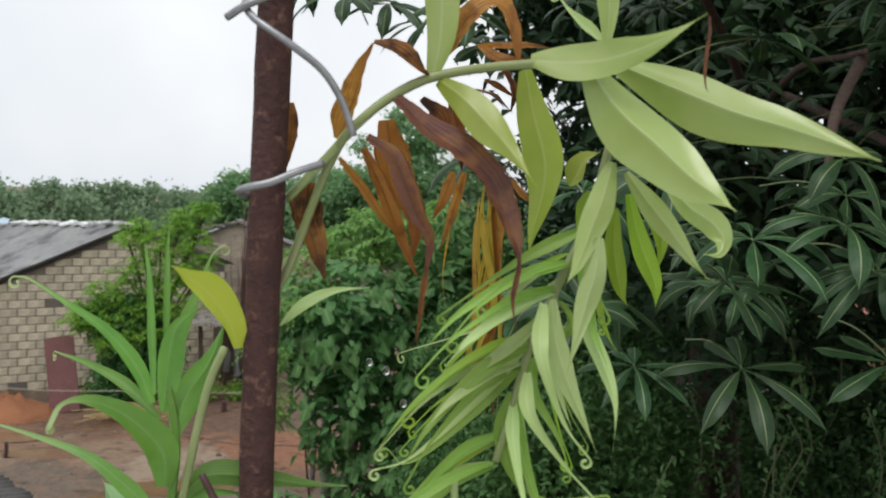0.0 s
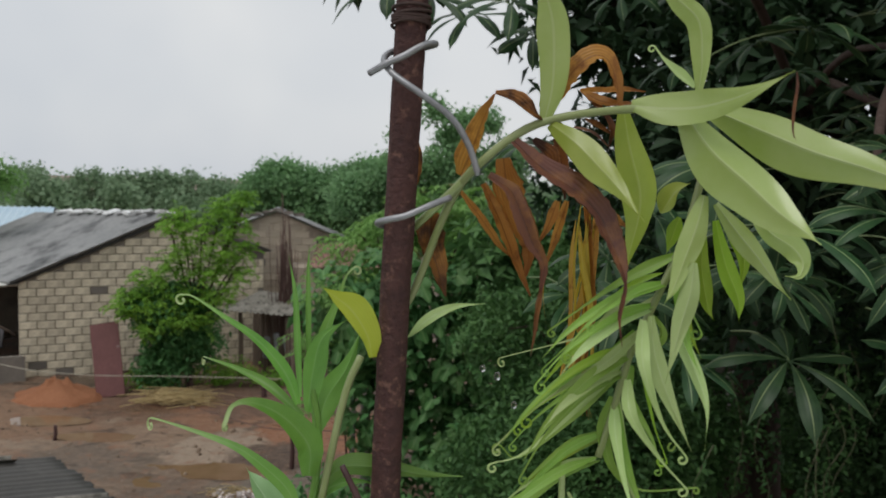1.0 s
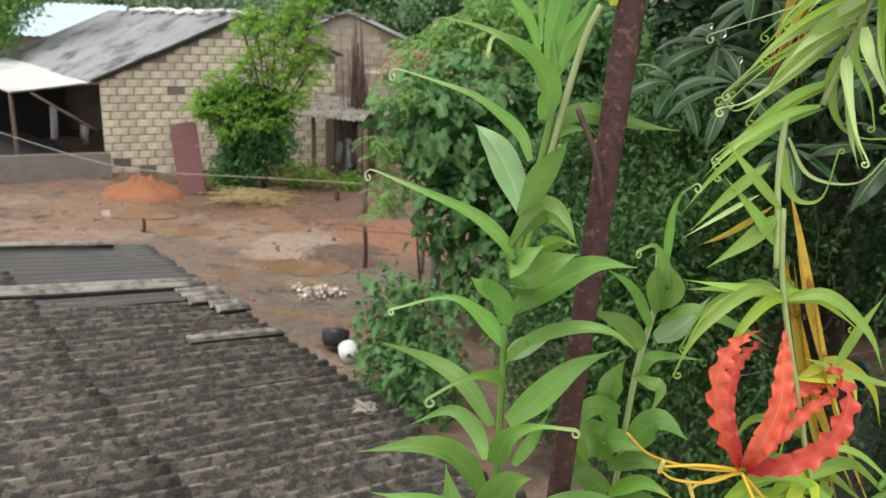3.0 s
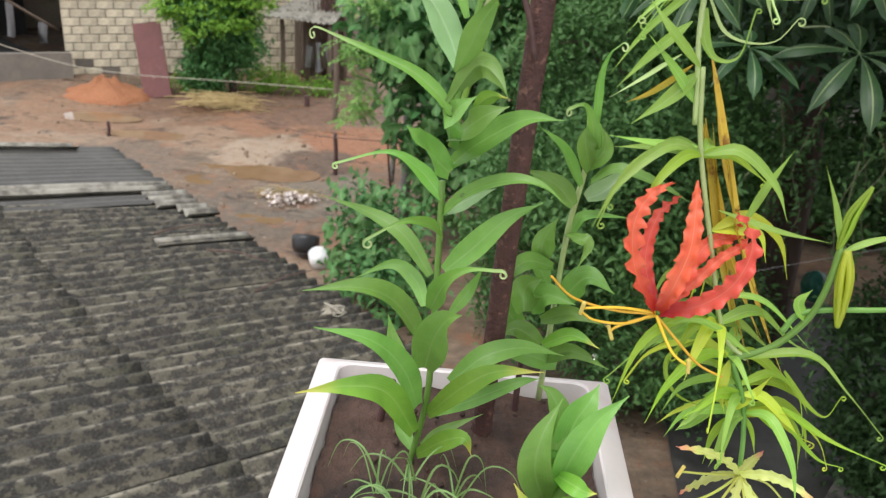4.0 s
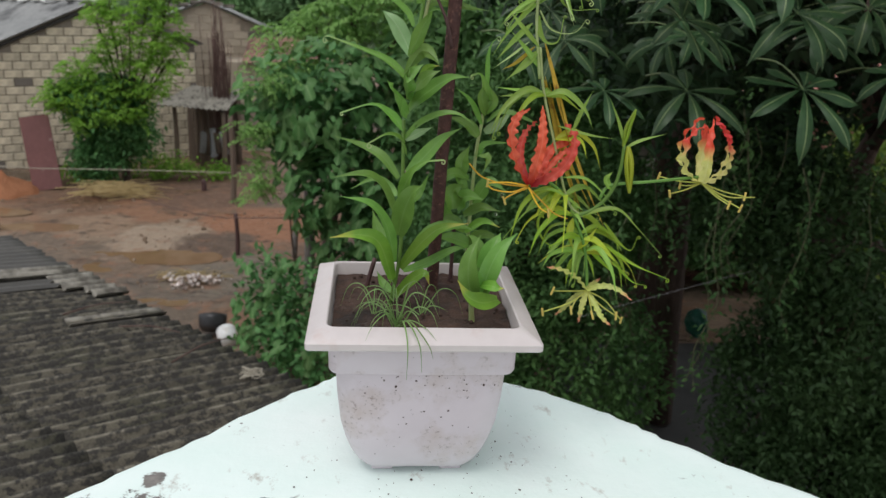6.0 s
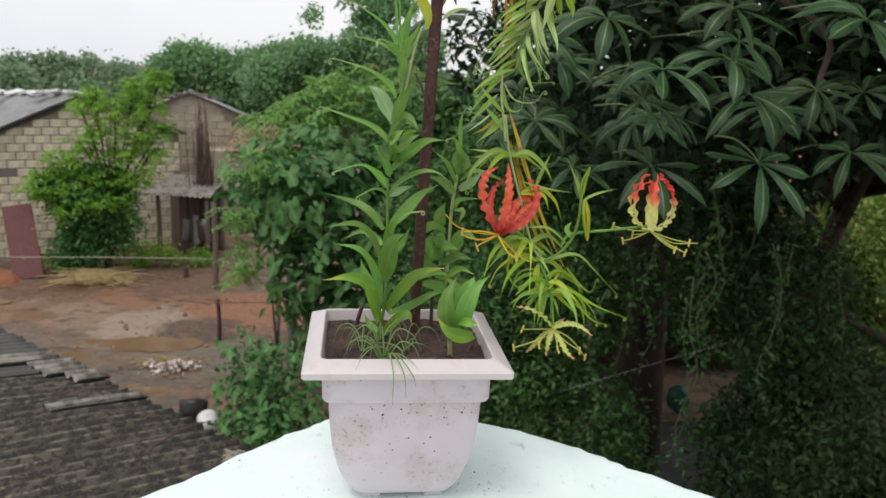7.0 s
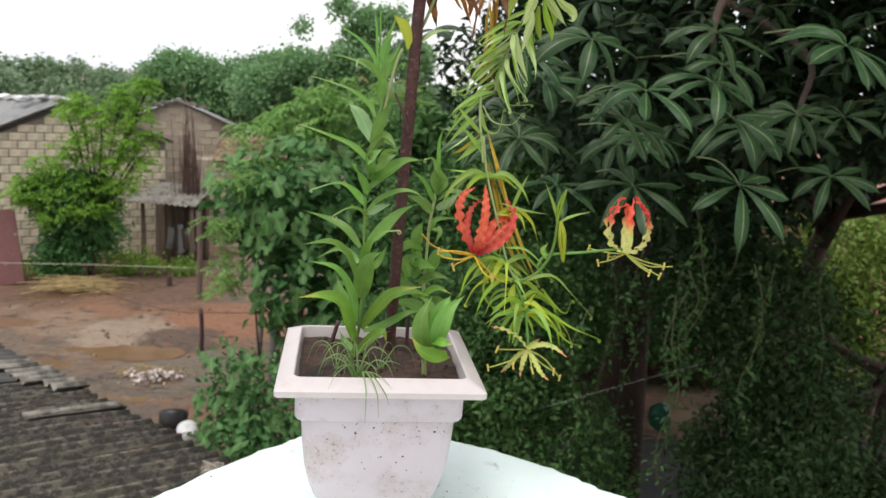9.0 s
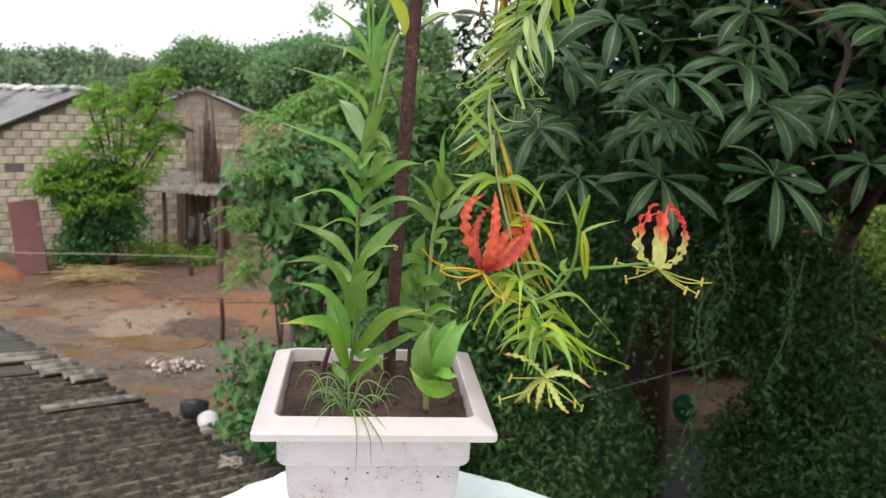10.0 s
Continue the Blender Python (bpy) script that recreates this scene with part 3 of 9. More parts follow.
def ribbon(points, width, steps, profile, roll=0.0, fold=0.25, ruffle=0.0, waves=5.0, facing=FACING, curl=0.0, cols=5, twist=0.0):
    """A leaf or petal along a smooth line: its width follows profile(s), it folds along its rib and may end in a curled tendril."""
    line = spline(points, steps)
    widths = [width * profile(i / (len(line) - 1)) for i in range(len(line))]
    if curl:
        t = (line[-1] - line[-2]).normalized()
        down = Vector((0, 0, -1)) - t * t.dot(Vector((0, 0, -1)))
        down = (down if down.length > 0.1 else t.orthogonal()).normalized()
        c = line[-1] + down * curl
        for k in range(1, 15):
            a, r = 0.42 * k, curl * (1 - 0.042 * k)
            line.append(c + (t * math.sin(a) - down * math.cos(a)) * r)
            widths.append(max(0.0013, widths[-1] * 0.9))
    verts, faces, uvs = [], [], []
    ph = rng.uniform(0, 6)
    for i, c in enumerate(line):
        t = (line[min(i + 1, len(line) - 1)] - line[max(i - 1, 0)]).normalized()
        side = t.cross(facing)
        if side.length < 0.15:
            side = t.cross(Vector((0.6, -0.2, 0.5)))
        side.normalize()
        up = side.cross(t)
        turn = roll
        roll = turn + twist * i / (len(line) - 1)
        side, up = side * math.cos(roll) + up * math.sin(roll), up * math.cos(roll) - side * math.sin(roll)
        roll = turn
        s = i / (len(line) - 1)
        w = widths[i] / 2
        for k in range(cols):
            u = 2 * k / (cols - 1) - 1
            lift = fold * w * (abs(u) ** 1.4)
            if ruffle:
                lift += ruffle * u * abs(u) * math.sin(ph + waves * 6.28 * s + (1.3 if u > 0 else 0)) * min(1, 4 * s)
                ww = w * (1 + 0.16 * math.sin(2.1 * ph + waves * 8 * s + 2 * u))
            else:
                ww = w
                lift += 0.06 * w * math.sin(ph + 9 * s + 2 * u)
            verts.append(c + side * (u * ww) + up * lift)
            uvs.append((k / (cols - 1), s))
    for i in range(len(line) - 1):
        for k in range(cols - 1):
            a = i * cols + k
            faces.append((a, a + 1, a + 1 + cols, a + cols))
    return verts, faces, uvs


def lance(s):
    a = 0.34
    if s < a:
        return max(0.1, math.sin(math.pi / 2 * s / a) ** 0.75)
    return max(0.035, math.cos(math.pi / 2 * (s - a) / (1 - a)) ** 1.5)


def clasp(s):
    """A leaf whose broad foot wraps the stem."""
    a = 0.36
    if s < a:
        return 0.46 + 0.54 * math.sin(math.pi / 2 * s / a)
    return max(0.03, math.cos(math.pi / 2 * (s - a) / (1 - a)) ** 1.4)


def whip(s):
    """A leaf that thins out early into a long tendril."""
    a = 0.26
    if s < a:
        return 0.45 + 0.55 * math.sin(math.pi / 2 * s / a)
    return max(0.15, (1 - (s - a) / (1 - a)) ** 1.6)


def leaf(parent, material, width, curl, *points):
    steps = 5 if len(points) > 3 else 7
    if material in ("rust", "amber", "umber"):
        return dry_leaf(parent, material, width, *points)
    fold, roll = rng.uniform(0.2, 0.5), rng.uniform(-0.3, 0.3)
    shape = whip if curl else clasp if material in ("green", "tipped", "underside") else lance
    if width < 0.0075 and material in ("yellow", "straw", "yellowing"):
        roll = rng.uniform(-1.3, 1.3)
        points = [points[0], *[Vector(p) + Vector((rng.gauss(0, 0.0022), rng.gauss(0, 0.002), 0)) for p in points[1:]]]
    v, f, u = ribbon(points, width, steps, shape, roll, fold, curl=curl if curl < 0.1 else rng.uniform(0.0017, 0.0034), cols=7 if width > 0.02 else 5)
    return part("leaf", mesh_of("leaf", [local(parent, x) for x in v], f, material, True, u), parent)


def folded_leaf(parent, material, halves, tilts, peak, *points):
    """A large leaf creased along its rib: each half has its own width and leans back from the crease by its tilt."""
    line = spline(points, 9)
    n = len(line)
    g = random.Random(int(1e4 * abs(points[0][0])) + int(1e4 * abs(points[-1][2])))
    ph = g.uniform(0, 6)
    back = Vector((0.1, 1.0, 0.0)).normalized()
    verts, uvs = [], []
    for i, c in enumerate(line):
        t = (line[min(i + 1, n - 1)] - line[max(i - 1, 0)]).normalized()
        side = t.cross(back).normalized()
        s = i / (n - 1)
        wide = 0.30 + 0.70 * math.sin(math.pi / 2 * s / peak) if s < peak else max(0.03, math.cos(math.pi / 2 * (s - peak) / (1 - peak)) ** 1.75)
        for k in range(9):
            u = (k - 4) / 4
            w, lean = (halves[0], tilts[0]) if u > 0 else (halves[1], tilts[1])
            h = abs(u)
            swell = 1 + 0.05 * math.sin(ph + 13 * s + (2 if u > 0 else 0)) * h
            deep = w * wide * lean * (h - 0.28 * h * h) + 0.0007 * h * math.sin(2 * ph + 10 * s + 2 * u)
            verts.append(c + side * (math.copysign(h, u) * w * wide * swell) + back * deep)
            uvs.append((k / 8, s))
    faces = [(i * 9 + k, i * 9 + k + 1, i * 9 + k + 10, i * 9 + k + 9) for i in range(n - 1) for k in range(8)]
    return crisp(part("leaf", mesh_of("leaf", [local(parent, x) for x in verts], faces, material, True, uvs), parent), 20)


def dry_leaf(parent, material, width, *points):
    """A withered leaf: a papery blade creased along its rib, with rolled, nicked edges and a drawn-out tip."""
    line = spline(points, 6)
    n = len(line)
    g = random.Random(int(1e4 * abs(points[-1][0])) + int(1e4 * abs(points[-1][2])))
    ph, nick = g.uniform(0, 6), [g.uniform(0.86, 1.06) for _ in range(n)]
    lack = [g.uniform(0.8, 1.05) for _ in range(n)]
    roll0, tw, deep = g.uniform(-0.3, 0.3), g.uniform(-0.5, 0.5), g.uniform(0.35, 1.0)
    full = 1.42 if width > 0.005 else 1.25
    verts, uvs = [], []
    for i, c in enumerate(line):
        t = (line[min(i + 1, n - 1)] - line[max(i - 1, 0)]).normalized()
        side = t.cross(FACING)
        side = (side if side.length > 0.15 else t.cross(Vector((0.6, -0.2, 0.5)))).normalized()
        up = side.cross(t)
        s = i / (n - 1)
        r = roll0 + tw * s
        side, up = side * math.cos(r) + up * math.sin(r), up * math.cos(r) - side * math.sin(r)
        w = 0.5 * full * width * min(1.0, 0.5 + 2.5 * s, 0.1 + 2.0 * (1 - s)) * (1 + 0.08 * math.sin(ph + 11 * s))
        for k, (u, h) in enumerate(((-1.0, 0.55), (-0.8, 0.85), (-0.4, 0.42), (0.0, 0.0), (0.45, 0.36), (0.85, 0.75), (1.0, 0.95))):
            edge = nick[i] if u < 0 else lack[i]
            verts.append(c + side * (u * w * edge) + up * (deep * h * w * (1 + 0.35 * math.sin(ph + 5 * s + k))))
            uvs.append((k / 6, s))
    faces = [(i * 7 + k, i * 7 + k + 1, i * 7 + k + 8, i * 7 + k + 7) for i in range(n - 1) for k in range(6)]
    return crisp(part("leaf", mesh_of("leaf", [local(parent, x) for x in verts], faces, material, True, uvs), parent), 24)


def cluster(name, material, centres, size, per, spread, parent, label="", down=0.35, slim=0.42, seed=1, fold=0.25):
    """Many small pointed leaves round the given twig ends, in one mesh."""
    g = np.random.default_rng(seed)
    c = np.repeat(np.asarray(centres, dtype=float), per, axis=0)
    n = len(c)
    c = c + g.normal(0, 1, (n, 3)) * spread
    a = g.normal(0, 1, (n, 3))
    a[:, 2] = a[:, 2] * 0.6 - down
    a /= np.linalg.norm(a, axis=1, keepdims=True)
    b = np.cross(a, g.normal(0, 1, (n, 3)) + np.array([0, 0, 1.2]))
    b /= np.linalg.norm(b, axis=1, keepdims=True) + 1e-9
    up = np.cross(b, a)
    ln = size * g.uniform(0.6, 1.25, (n, 1))
    w = ln * slim * g.uniform(0.8, 1.2, (n, 1))
    return leaf_mesh(name, material, c, a, b, up, ln, w, fold, parent, label)


def leaf_mesh(name, material, c, a, b, up, ln, w, fold, parent, label=""):
    n = len(c)
    base, tip = c, c + a * ln - np.array([0, 0, 1.0]) * ln * 0.12
    midp = c + a * ln * 0.45
    v = np.stack([base, midp + b * w / 2 + up * w * fold, tip, midp - b * w / 2 + up * w * fold], axis=1).reshape(-1, 3)
    if parent:
        v -= np.array(parent.location)
    me = bpy.data.meshes.new(name)
    me.vertices.add(4 * n)
    me.vertices.foreach_set("co", v.astype(np.float32).ravel())
    me.loops.add(6 * n)
    k = (np.arange(n) * 4)[:, None]
    tri = np.concatenate([k + 0, k + 1, k + 2, k + 0, k + 2, k + 3], axis=1).astype(np.int32)
    me.loops.foreach_set("vertex_index", tri.ravel())
    me.polygons.add(2 * n)
    me.polygons.foreach_set("loop_start", (np.arange(2 * n) * 3).astype(np.int32))
    me.materials.append(MATS[material])
    me.update(calc_edges=True)
    me.validate()
    ob = part(name, me, parent, label)
    ob["kind"] = "stuff"
    return ob


def fronds(name, material, centres, length, pairs, leaflet, parent, slim=0.34, sag=0.5, seed=1, label=""):
    """Feathery compound leaves: pairs of leaflets along arching stalks that start at the given twig ends."""
    g = np.random.default_rng(seed)
    c = np.asarray(centres, dtype=float)
    m = len(c)
    d = g.normal(0, 1, (m, 3))
    d[:, 1] -= 0.5
    d[:, 2] = d[:, 2] * 0.35 + 0.15
    d /= np.linalg.norm(d, axis=1, keepdims=True)
    side = np.cross(d, np.array([0, 0, 1.0]))
    side /= np.linalg.norm(side, axis=1, keepdims=True) + 1e-9
    ls = length * g.uniform(0.6, 1.25, (m, 1))
    cs, aa = [], []
    for i in range(pairs):
        s = (i + 0.6) / pairs
        p = c + d * ls * s - np.array([0, 0, 1.0]) * ls * sag * s * s
        fwd = d - np.array([0, 0, 1.0]) * 2 * sag * s
        fwd /= np.linalg.norm(fwd, axis=1, keepdims=True)
        for k in (-1, 1):
            q = side * k + fwd * 0.55 + np.array([0, 0, -0.3]) + g.normal(0, 0.18, (m, 3))
            cs.append(p)
            aa.append(q / np.linalg.norm(q, axis=1, keepdims=True))
    c, a = np.concatenate(cs), np.concatenate(aa)
    n = len(c)
    b = np.cross(a, np.array([0, 0, 1.0]) + g.normal(0, 0.35, (n, 3)))
    b /= np.linalg.norm(b, axis=1, keepdims=True) + 1e-9
    ln = leaflet * g.uniform(0.7, 1.2, (n, 1))
    return leaf_mesh(name, material, c, a, b, np.cross(b, a), ln, ln * slim, 0.2, parent, label)


def crown_points(lobes, n, seed, hollow=0.55, drop=0.0):
    """Twig ends spread over a crown made of several uneven lobes (x, y, z, rx, ry, rz)."""
    g = np.random.default_rng(seed)
    vol = np.array([q[3] * q[4] * q[5] for q in lobes]) ** 0.67
    pick = g.choice(len(lobes), n, p=vol / vol.sum())
    d = g.normal(0, 1, (n, 3))
    d /= np.linalg.norm(d, axis=1, keepdims=True)
    r = hollow + (1 - hollow) * g.uniform(0, 1, (n, 1)) ** 0.6
    q = np.asarray(lobes)[pick]
    bump = 1 + 0.22 * np.sin(d[:, :1] * 5 + q[:, :1]) * np.cos(d[:, 2:] * 6 + q[:, 1:2])
    return q[:, :3] + d * r * bump * q[:, 3:]


def tree(name, label, base, top, radius, lobes, twigs, per, size, spread, material, seed, bark="bark", limbs=True, down=0.35, slim=0.42, category="tree", hollow=0.55, fold=0.25, frond=None):
    t = thing(name, label, category, base)
    g = random.Random(seed)
    b, e = Vector(base), Vector(top)
    mid = (b + e) / 2 + Vector((g.uniform(-0.1, 0.1), g.uniform(-0.1, 0.1), 0)) * (e - b).length
    tubes("trunk", bark, [((b - Vector((0, 0, 0.15)), mid, e), radius, radius * 0.55)], t, sides=9)
    if limbs:
        runs = []
        for q in lobes:
            c = Vector(q[:3])
            runs.append(((e - (e - mid) * g.uniform(0, 0.5), (e + c) / 2 + Vector((0, 0, -0.1 * q[5])), c + Vector((0, 0, 0.3 * q[5]))), radius * 0.45, radius * 0.1))
            for _ in range(3):
                o = Vector((g.uniform(-1, 1) * q[3], g.uniform(-1, 1) * q[4], g.uniform(-0.4, 1) * q[5])) * 0.8
                runs.append((((e + c) / 2, c + o * 0.5, c + o), radius * 0.22, radius * 0.04))
        for run in runs:
            tubes("limb", bark, [run], t, sides=5, steps=3)
    if frond:
        fronds("crown", material, crown_points(lobes, twigs, seed, hollow), *frond[:3], t, sag=frond[3] if len(frond) > 3 else 0.5, seed=seed)
        return t
    cluster("crown", material, crown_points(lobes, twigs, seed, hollow), size, per, spread, t, down=down, slim=slim, seed=seed, fold=fold)
    return t


def box(sx, sy, sz, bevel=0.0, jitter=0.0, seed=0):
    bm = bmesh.new()
    bmesh.ops.create_cube(bm, size=1)
    bmesh.ops.scale(bm, vec=(sx, sy, sz), verts=bm.verts)
    if bevel:
        bmesh.ops.bevel(bm, geom=bm.edges[:], offset=bevel, segments=1, affect="EDGES")
    if jitter:
        g = random.Random(seed)
        for v in bm.verts:
            v.co += Vector((g.uniform(-1, 1), g.uniform(-1, 1), g.uniform(-1, 1))) * jitter
    return bm


def solid(name, bm, material, parent=None, at=None, label="", smooth=False):
    me = bpy.data.meshes.new(name)
    bm.to_mesh(me)
    bm.free()
    me.materials.append(MATS[material])
    if smooth:
        me.polygons.foreach_set("use_smooth", [True] * len(me.polygons))
    ob = part(name, me, parent, label)
    if at is not None:
        ob.matrix_basis = at
    return ob


def corrugated(width, length, pitch, depth, thick, rows=8, per=8, ragged=0.0, sag=0.0, seed=0):
    """A corrugated sheet: width along x, length along -y from its lower edge at y = 0, with real thickness."""
    g = random.Random(seed)
    n = int(round(width / pitch * per))
    verts, faces = [], []
    for layer in (0, 1):
        for j in range(rows + 1):
            for i in range(n + 1):
                x = width * i / n
                y = -length * j / rows
                if j == 0:
                    y += ragged * (noise.noise((x * 3.1 + seed, 0.3, 0)) + 0.5 * noise.noise((x * 17 + seed, 0.7, 0)))
                z = depth / 2 * math.cos(2 * math.pi * x / pitch) - layer * thick
                z += sag * noise.noise((x * 0.8 + seed * 3, y * 0.8, 0))
                verts.append((x, y, z))
    m = n + 1
    for j in range(rows):
        for i in range(n):
            a = j * m + i
            faces.append((a, a + m, a + m + 1, a + 1))
            b = a + (rows + 1) * m
            faces.append((b, b + 1, b + m + 1, b + m))
    o = (rows + 1) * m
    for i in range(n):
        faces.append((i, i + 1, i + 1 + o, i + o))
        k = rows * m + i
        faces.append((k + 1, k, k + o, k + 1 + o))
    for j in range(rows):
        a, b = j * m, j * m + n
        faces.append((a + m, a, a + o, a + m + o))
        faces.append((b, b + m, b + m + o, b + o))
    return verts, faces

# ---- ground ----
PUDDLES = ((-4.4, 13.5, 0.8, 0.3), (-3.5, 13.5, 0.5, 0.3), (-4.75, 12.8, 0.4, 0.2), (-3.3, 11.35, 0.35, 0.14), (-6.6, 15.2, 0.6, 0.2), (-8.2, 16.2, 0.7, 0.25))


def ground_height(x, y):
    h = 0.06 * noise.noise((x * 0.35, y * 0.35, 0)) + 0.03 * noise.noise((x * 1.3, y * 1.3, 4)) + 0.026 * noise.noise((x * 3.1, y * 3.1, 9))
    for px, py, rx, ry in PUDDLES:
        d = ((x - px) / rx) ** 2 + ((y - py) / ry) ** 2
        d += 1.5 * noise.noise((x * 1.7, y * 2.6, 3)) + 0.8 * noise.noise((x * 4.1, y * 5, 6))
        d = max(d, 0)
        if d < 4:
            h = h * min(1, 0.6 + 0.1 * d) - 0.035 * max(0, 1 - d / 4)
    return LOT + h * (1 if abs(x) < 30 and 0 < y < 40 else 0.3)


def make_ground():
    def ticks(lo, hi, step, far):
        inner = list(np.arange(lo, hi + 0.01, step))
        out, d = [], step
        x = hi
        while x < far:
            d *= 1.5
            x += d
            out.append(x)
        left, d, x = [], step, lo
        while x > -far:
            d *= 1.5
            x -= d
            left.append(x)
        return left[::-1] + inner + out
    xs, ys = ticks(-14, 8, 0.16, 1800), ticks(2, 22, 0.16, 1800)
    verts = [(x, y, ground_height(x, y)) for y in ys for x in xs]
    m = len(xs)
    faces = [(j * m + i, j * m + i + 1, (j + 1) * m + i + 1, (j + 1) * m + i) for j in range(len(ys) - 1) for i in range(m - 1)]
    tagged(part("ground", mesh_of("ground", verts, faces, "wet_earth")), "trampled wet red-brown earth of an open yard", "ground", kind="structure")


make_ground()


for i_, (px, py, rx, ry) in enumerate(PUDDLES):
    n = 36
    rim_ = [(px + 1.5 * rx * math.cos(6.2832 * k / n), py + 1.5 * ry * math.sin(6.2832 * k / n), LOT - 0.014 - 0.003 * i_) for k in range(n)]
    ob = part("puddle", mesh_of("puddle", [(px, py, LOT - 0.014 - 0.003 * i_), *rim_], [(0, k, k % n + 1) for k in range(1, n + 1)], "muddy_water"))
    tagged(ob, "shallow muddy puddle on the wet earth", "puddle", "puddles in the yard", "structure")

# ---- the building under the camera: parapet with a rounded outer corner ----
OUTER = [(-2.9, -2.62), (-1.2, -0.97), (-0.62, -0.395), (-0.43, -0.205), (-0.392, -0.158), (-0.386, -0.128), (-0.32, -0.055), (-0.25, 0.015), (-0.19, 0.082), (-0.134, 0.137), (-0.085, 0.176), (-0.03, 0.198), (0.03, 0.200), (0.09, 0.179), (0.149, 0.140), (0.205, 0.106), (0.262, 0.062), (0.305, 0.014), (0.342, -0.024), (0.40, -0.082), (0.492, -0.156), (0.70, -0.335), (1.3, -0.86), (2.9, -2.3)]


def make_parapet():
    line = spline([(-0.05 + (x + 0.05) * 1.025, -0.9 + (y + 0.9) * 1.025, 0) for x, y in OUTER], 5)
    line = [p + (p - Vector((0.03, -0.25, 0))).normalized() * 0.013 for p in line]
    g = random.Random(4)
    line = [p + Vector((g.uniform(-1, 1), g.uniform(-1, 1), 0)) * 0.0025 + Vector((noise.noise((p.x * 14, p.y * 14, 2)), noise.noise((p.x * 14, p.y * 14, 8)), 0)) * 0.006 for p in line]
    centre = Vector((0.05, -0.3, 0))
    inner = [Vector((0.04 + (p.x - 0.04) * 0.999, p.y - 0.62 - 0.05 * abs(p.x), 0)) for p in line]
    verts, faces = [], []
    rings = []
    for z, pull in ((LEDGE - 0.10, 0.0), (LEDGE - 0.022, 0.0), (LEDGE - 0.008, 0.003), (LEDGE - 0.001, 0.010), (LEDGE, 0.018)):
        ring = []
        for p in line:
            d = (centre - p).normalized()
            ring.append(len(verts))
            verts.append((p.x + d.x * pull, p.y + d.y * pull, z + 0.0015 * noise.noise((p.x * 20, p.y * 20, 1))))
        rings.append(ring)
    steps = 9
    for s in range(1, steps + 1):
        ring = []
        for p, q in zip(line, inner):
            f = s / steps
            d = (centre - p).normalized()
            a = Vector((p.x + d.x * 0.018, p.y + d.y * 0.018, 0))
            w = a + (q - a) * f
            ring.append(len(verts))
            verts.append((w.x, w.y, LEDGE + 0.0016 * noise.noise((w.x * 9, w.y * 9, 5))))
        rings.append(ring)
    ring = []
    for q in inner:
        ring.append(len(verts))
        verts.append((q.x, q.y, LEDGE - 0.10))
    rings.append(ring)
    for a, b in zip(rings, rings[1:]):
        for i in range(len(a) - 1):
            faces.append((a[i], a[i + 1], b[i + 1], b[i])[::-1])
    a, b = rings[0], rings[-1]
    for i in range(len(a) - 1):
        faces.append((a[i], b[i], b[i + 1], a[i + 1])[::-1])
    par = thing("parapet", "mint limewashed concrete parapet corner with flaked paint", "parapet", kind="structure")
    part("coping", mesh_of("coping", verts, faces, "mint_limewash"), par)
    wv, wf = [], []
    outer = [p + (centre - p).normalized() * 0.03 for p in line]
    inn = [Vector((q.x, q.y + 0.04, 0)) for q in inner]
    m = len(outer)
    for ringp, z in ((outer, LOT - 0.2), (outer, LEDGE - 0.10), (inn, LEDGE - 0.10), (inn, LOT - 0.2)):
        wv += [(p.x, p.y, z) for p in ringp]
    for k in range(3):
        for i in range(m - 1):
            a = k * m + i
            wf.append((a, a + 1, a + 1 + m, a + m))
    part("wall", mesh_of("wall", wv, wf, "bare_concrete", False), par)


make_parapet()
FLOOR = [(0.04, -0.42), (-2.88, -3.36), (-2.88, -6.2), (2.88, -6.2), (2.88, -3.02)]
v = [(x, y, z) for z in (-1.34, -1.16) for x, y in FLOOR]
f = [(0, 1, 2, 3, 4)[::-1], (5, 6, 7, 8, 9)] + [(i, (i + 1) % 5, (i + 1) % 5 + 5, i + 5) for i in range(5)]
tagged(part("terrace_floor", mesh_of("terrace_floor", v, f, "bare_concrete", False)), "bare concrete roof terrace floor", "floor", kind="structure")

# ---- corrugated roof just below ----
D = Vector((0.7071, 0.7071, 0))      # down the slope, along the corrugations
E_ = Vector((0.7071, -0.7071, 0))    # along the eave


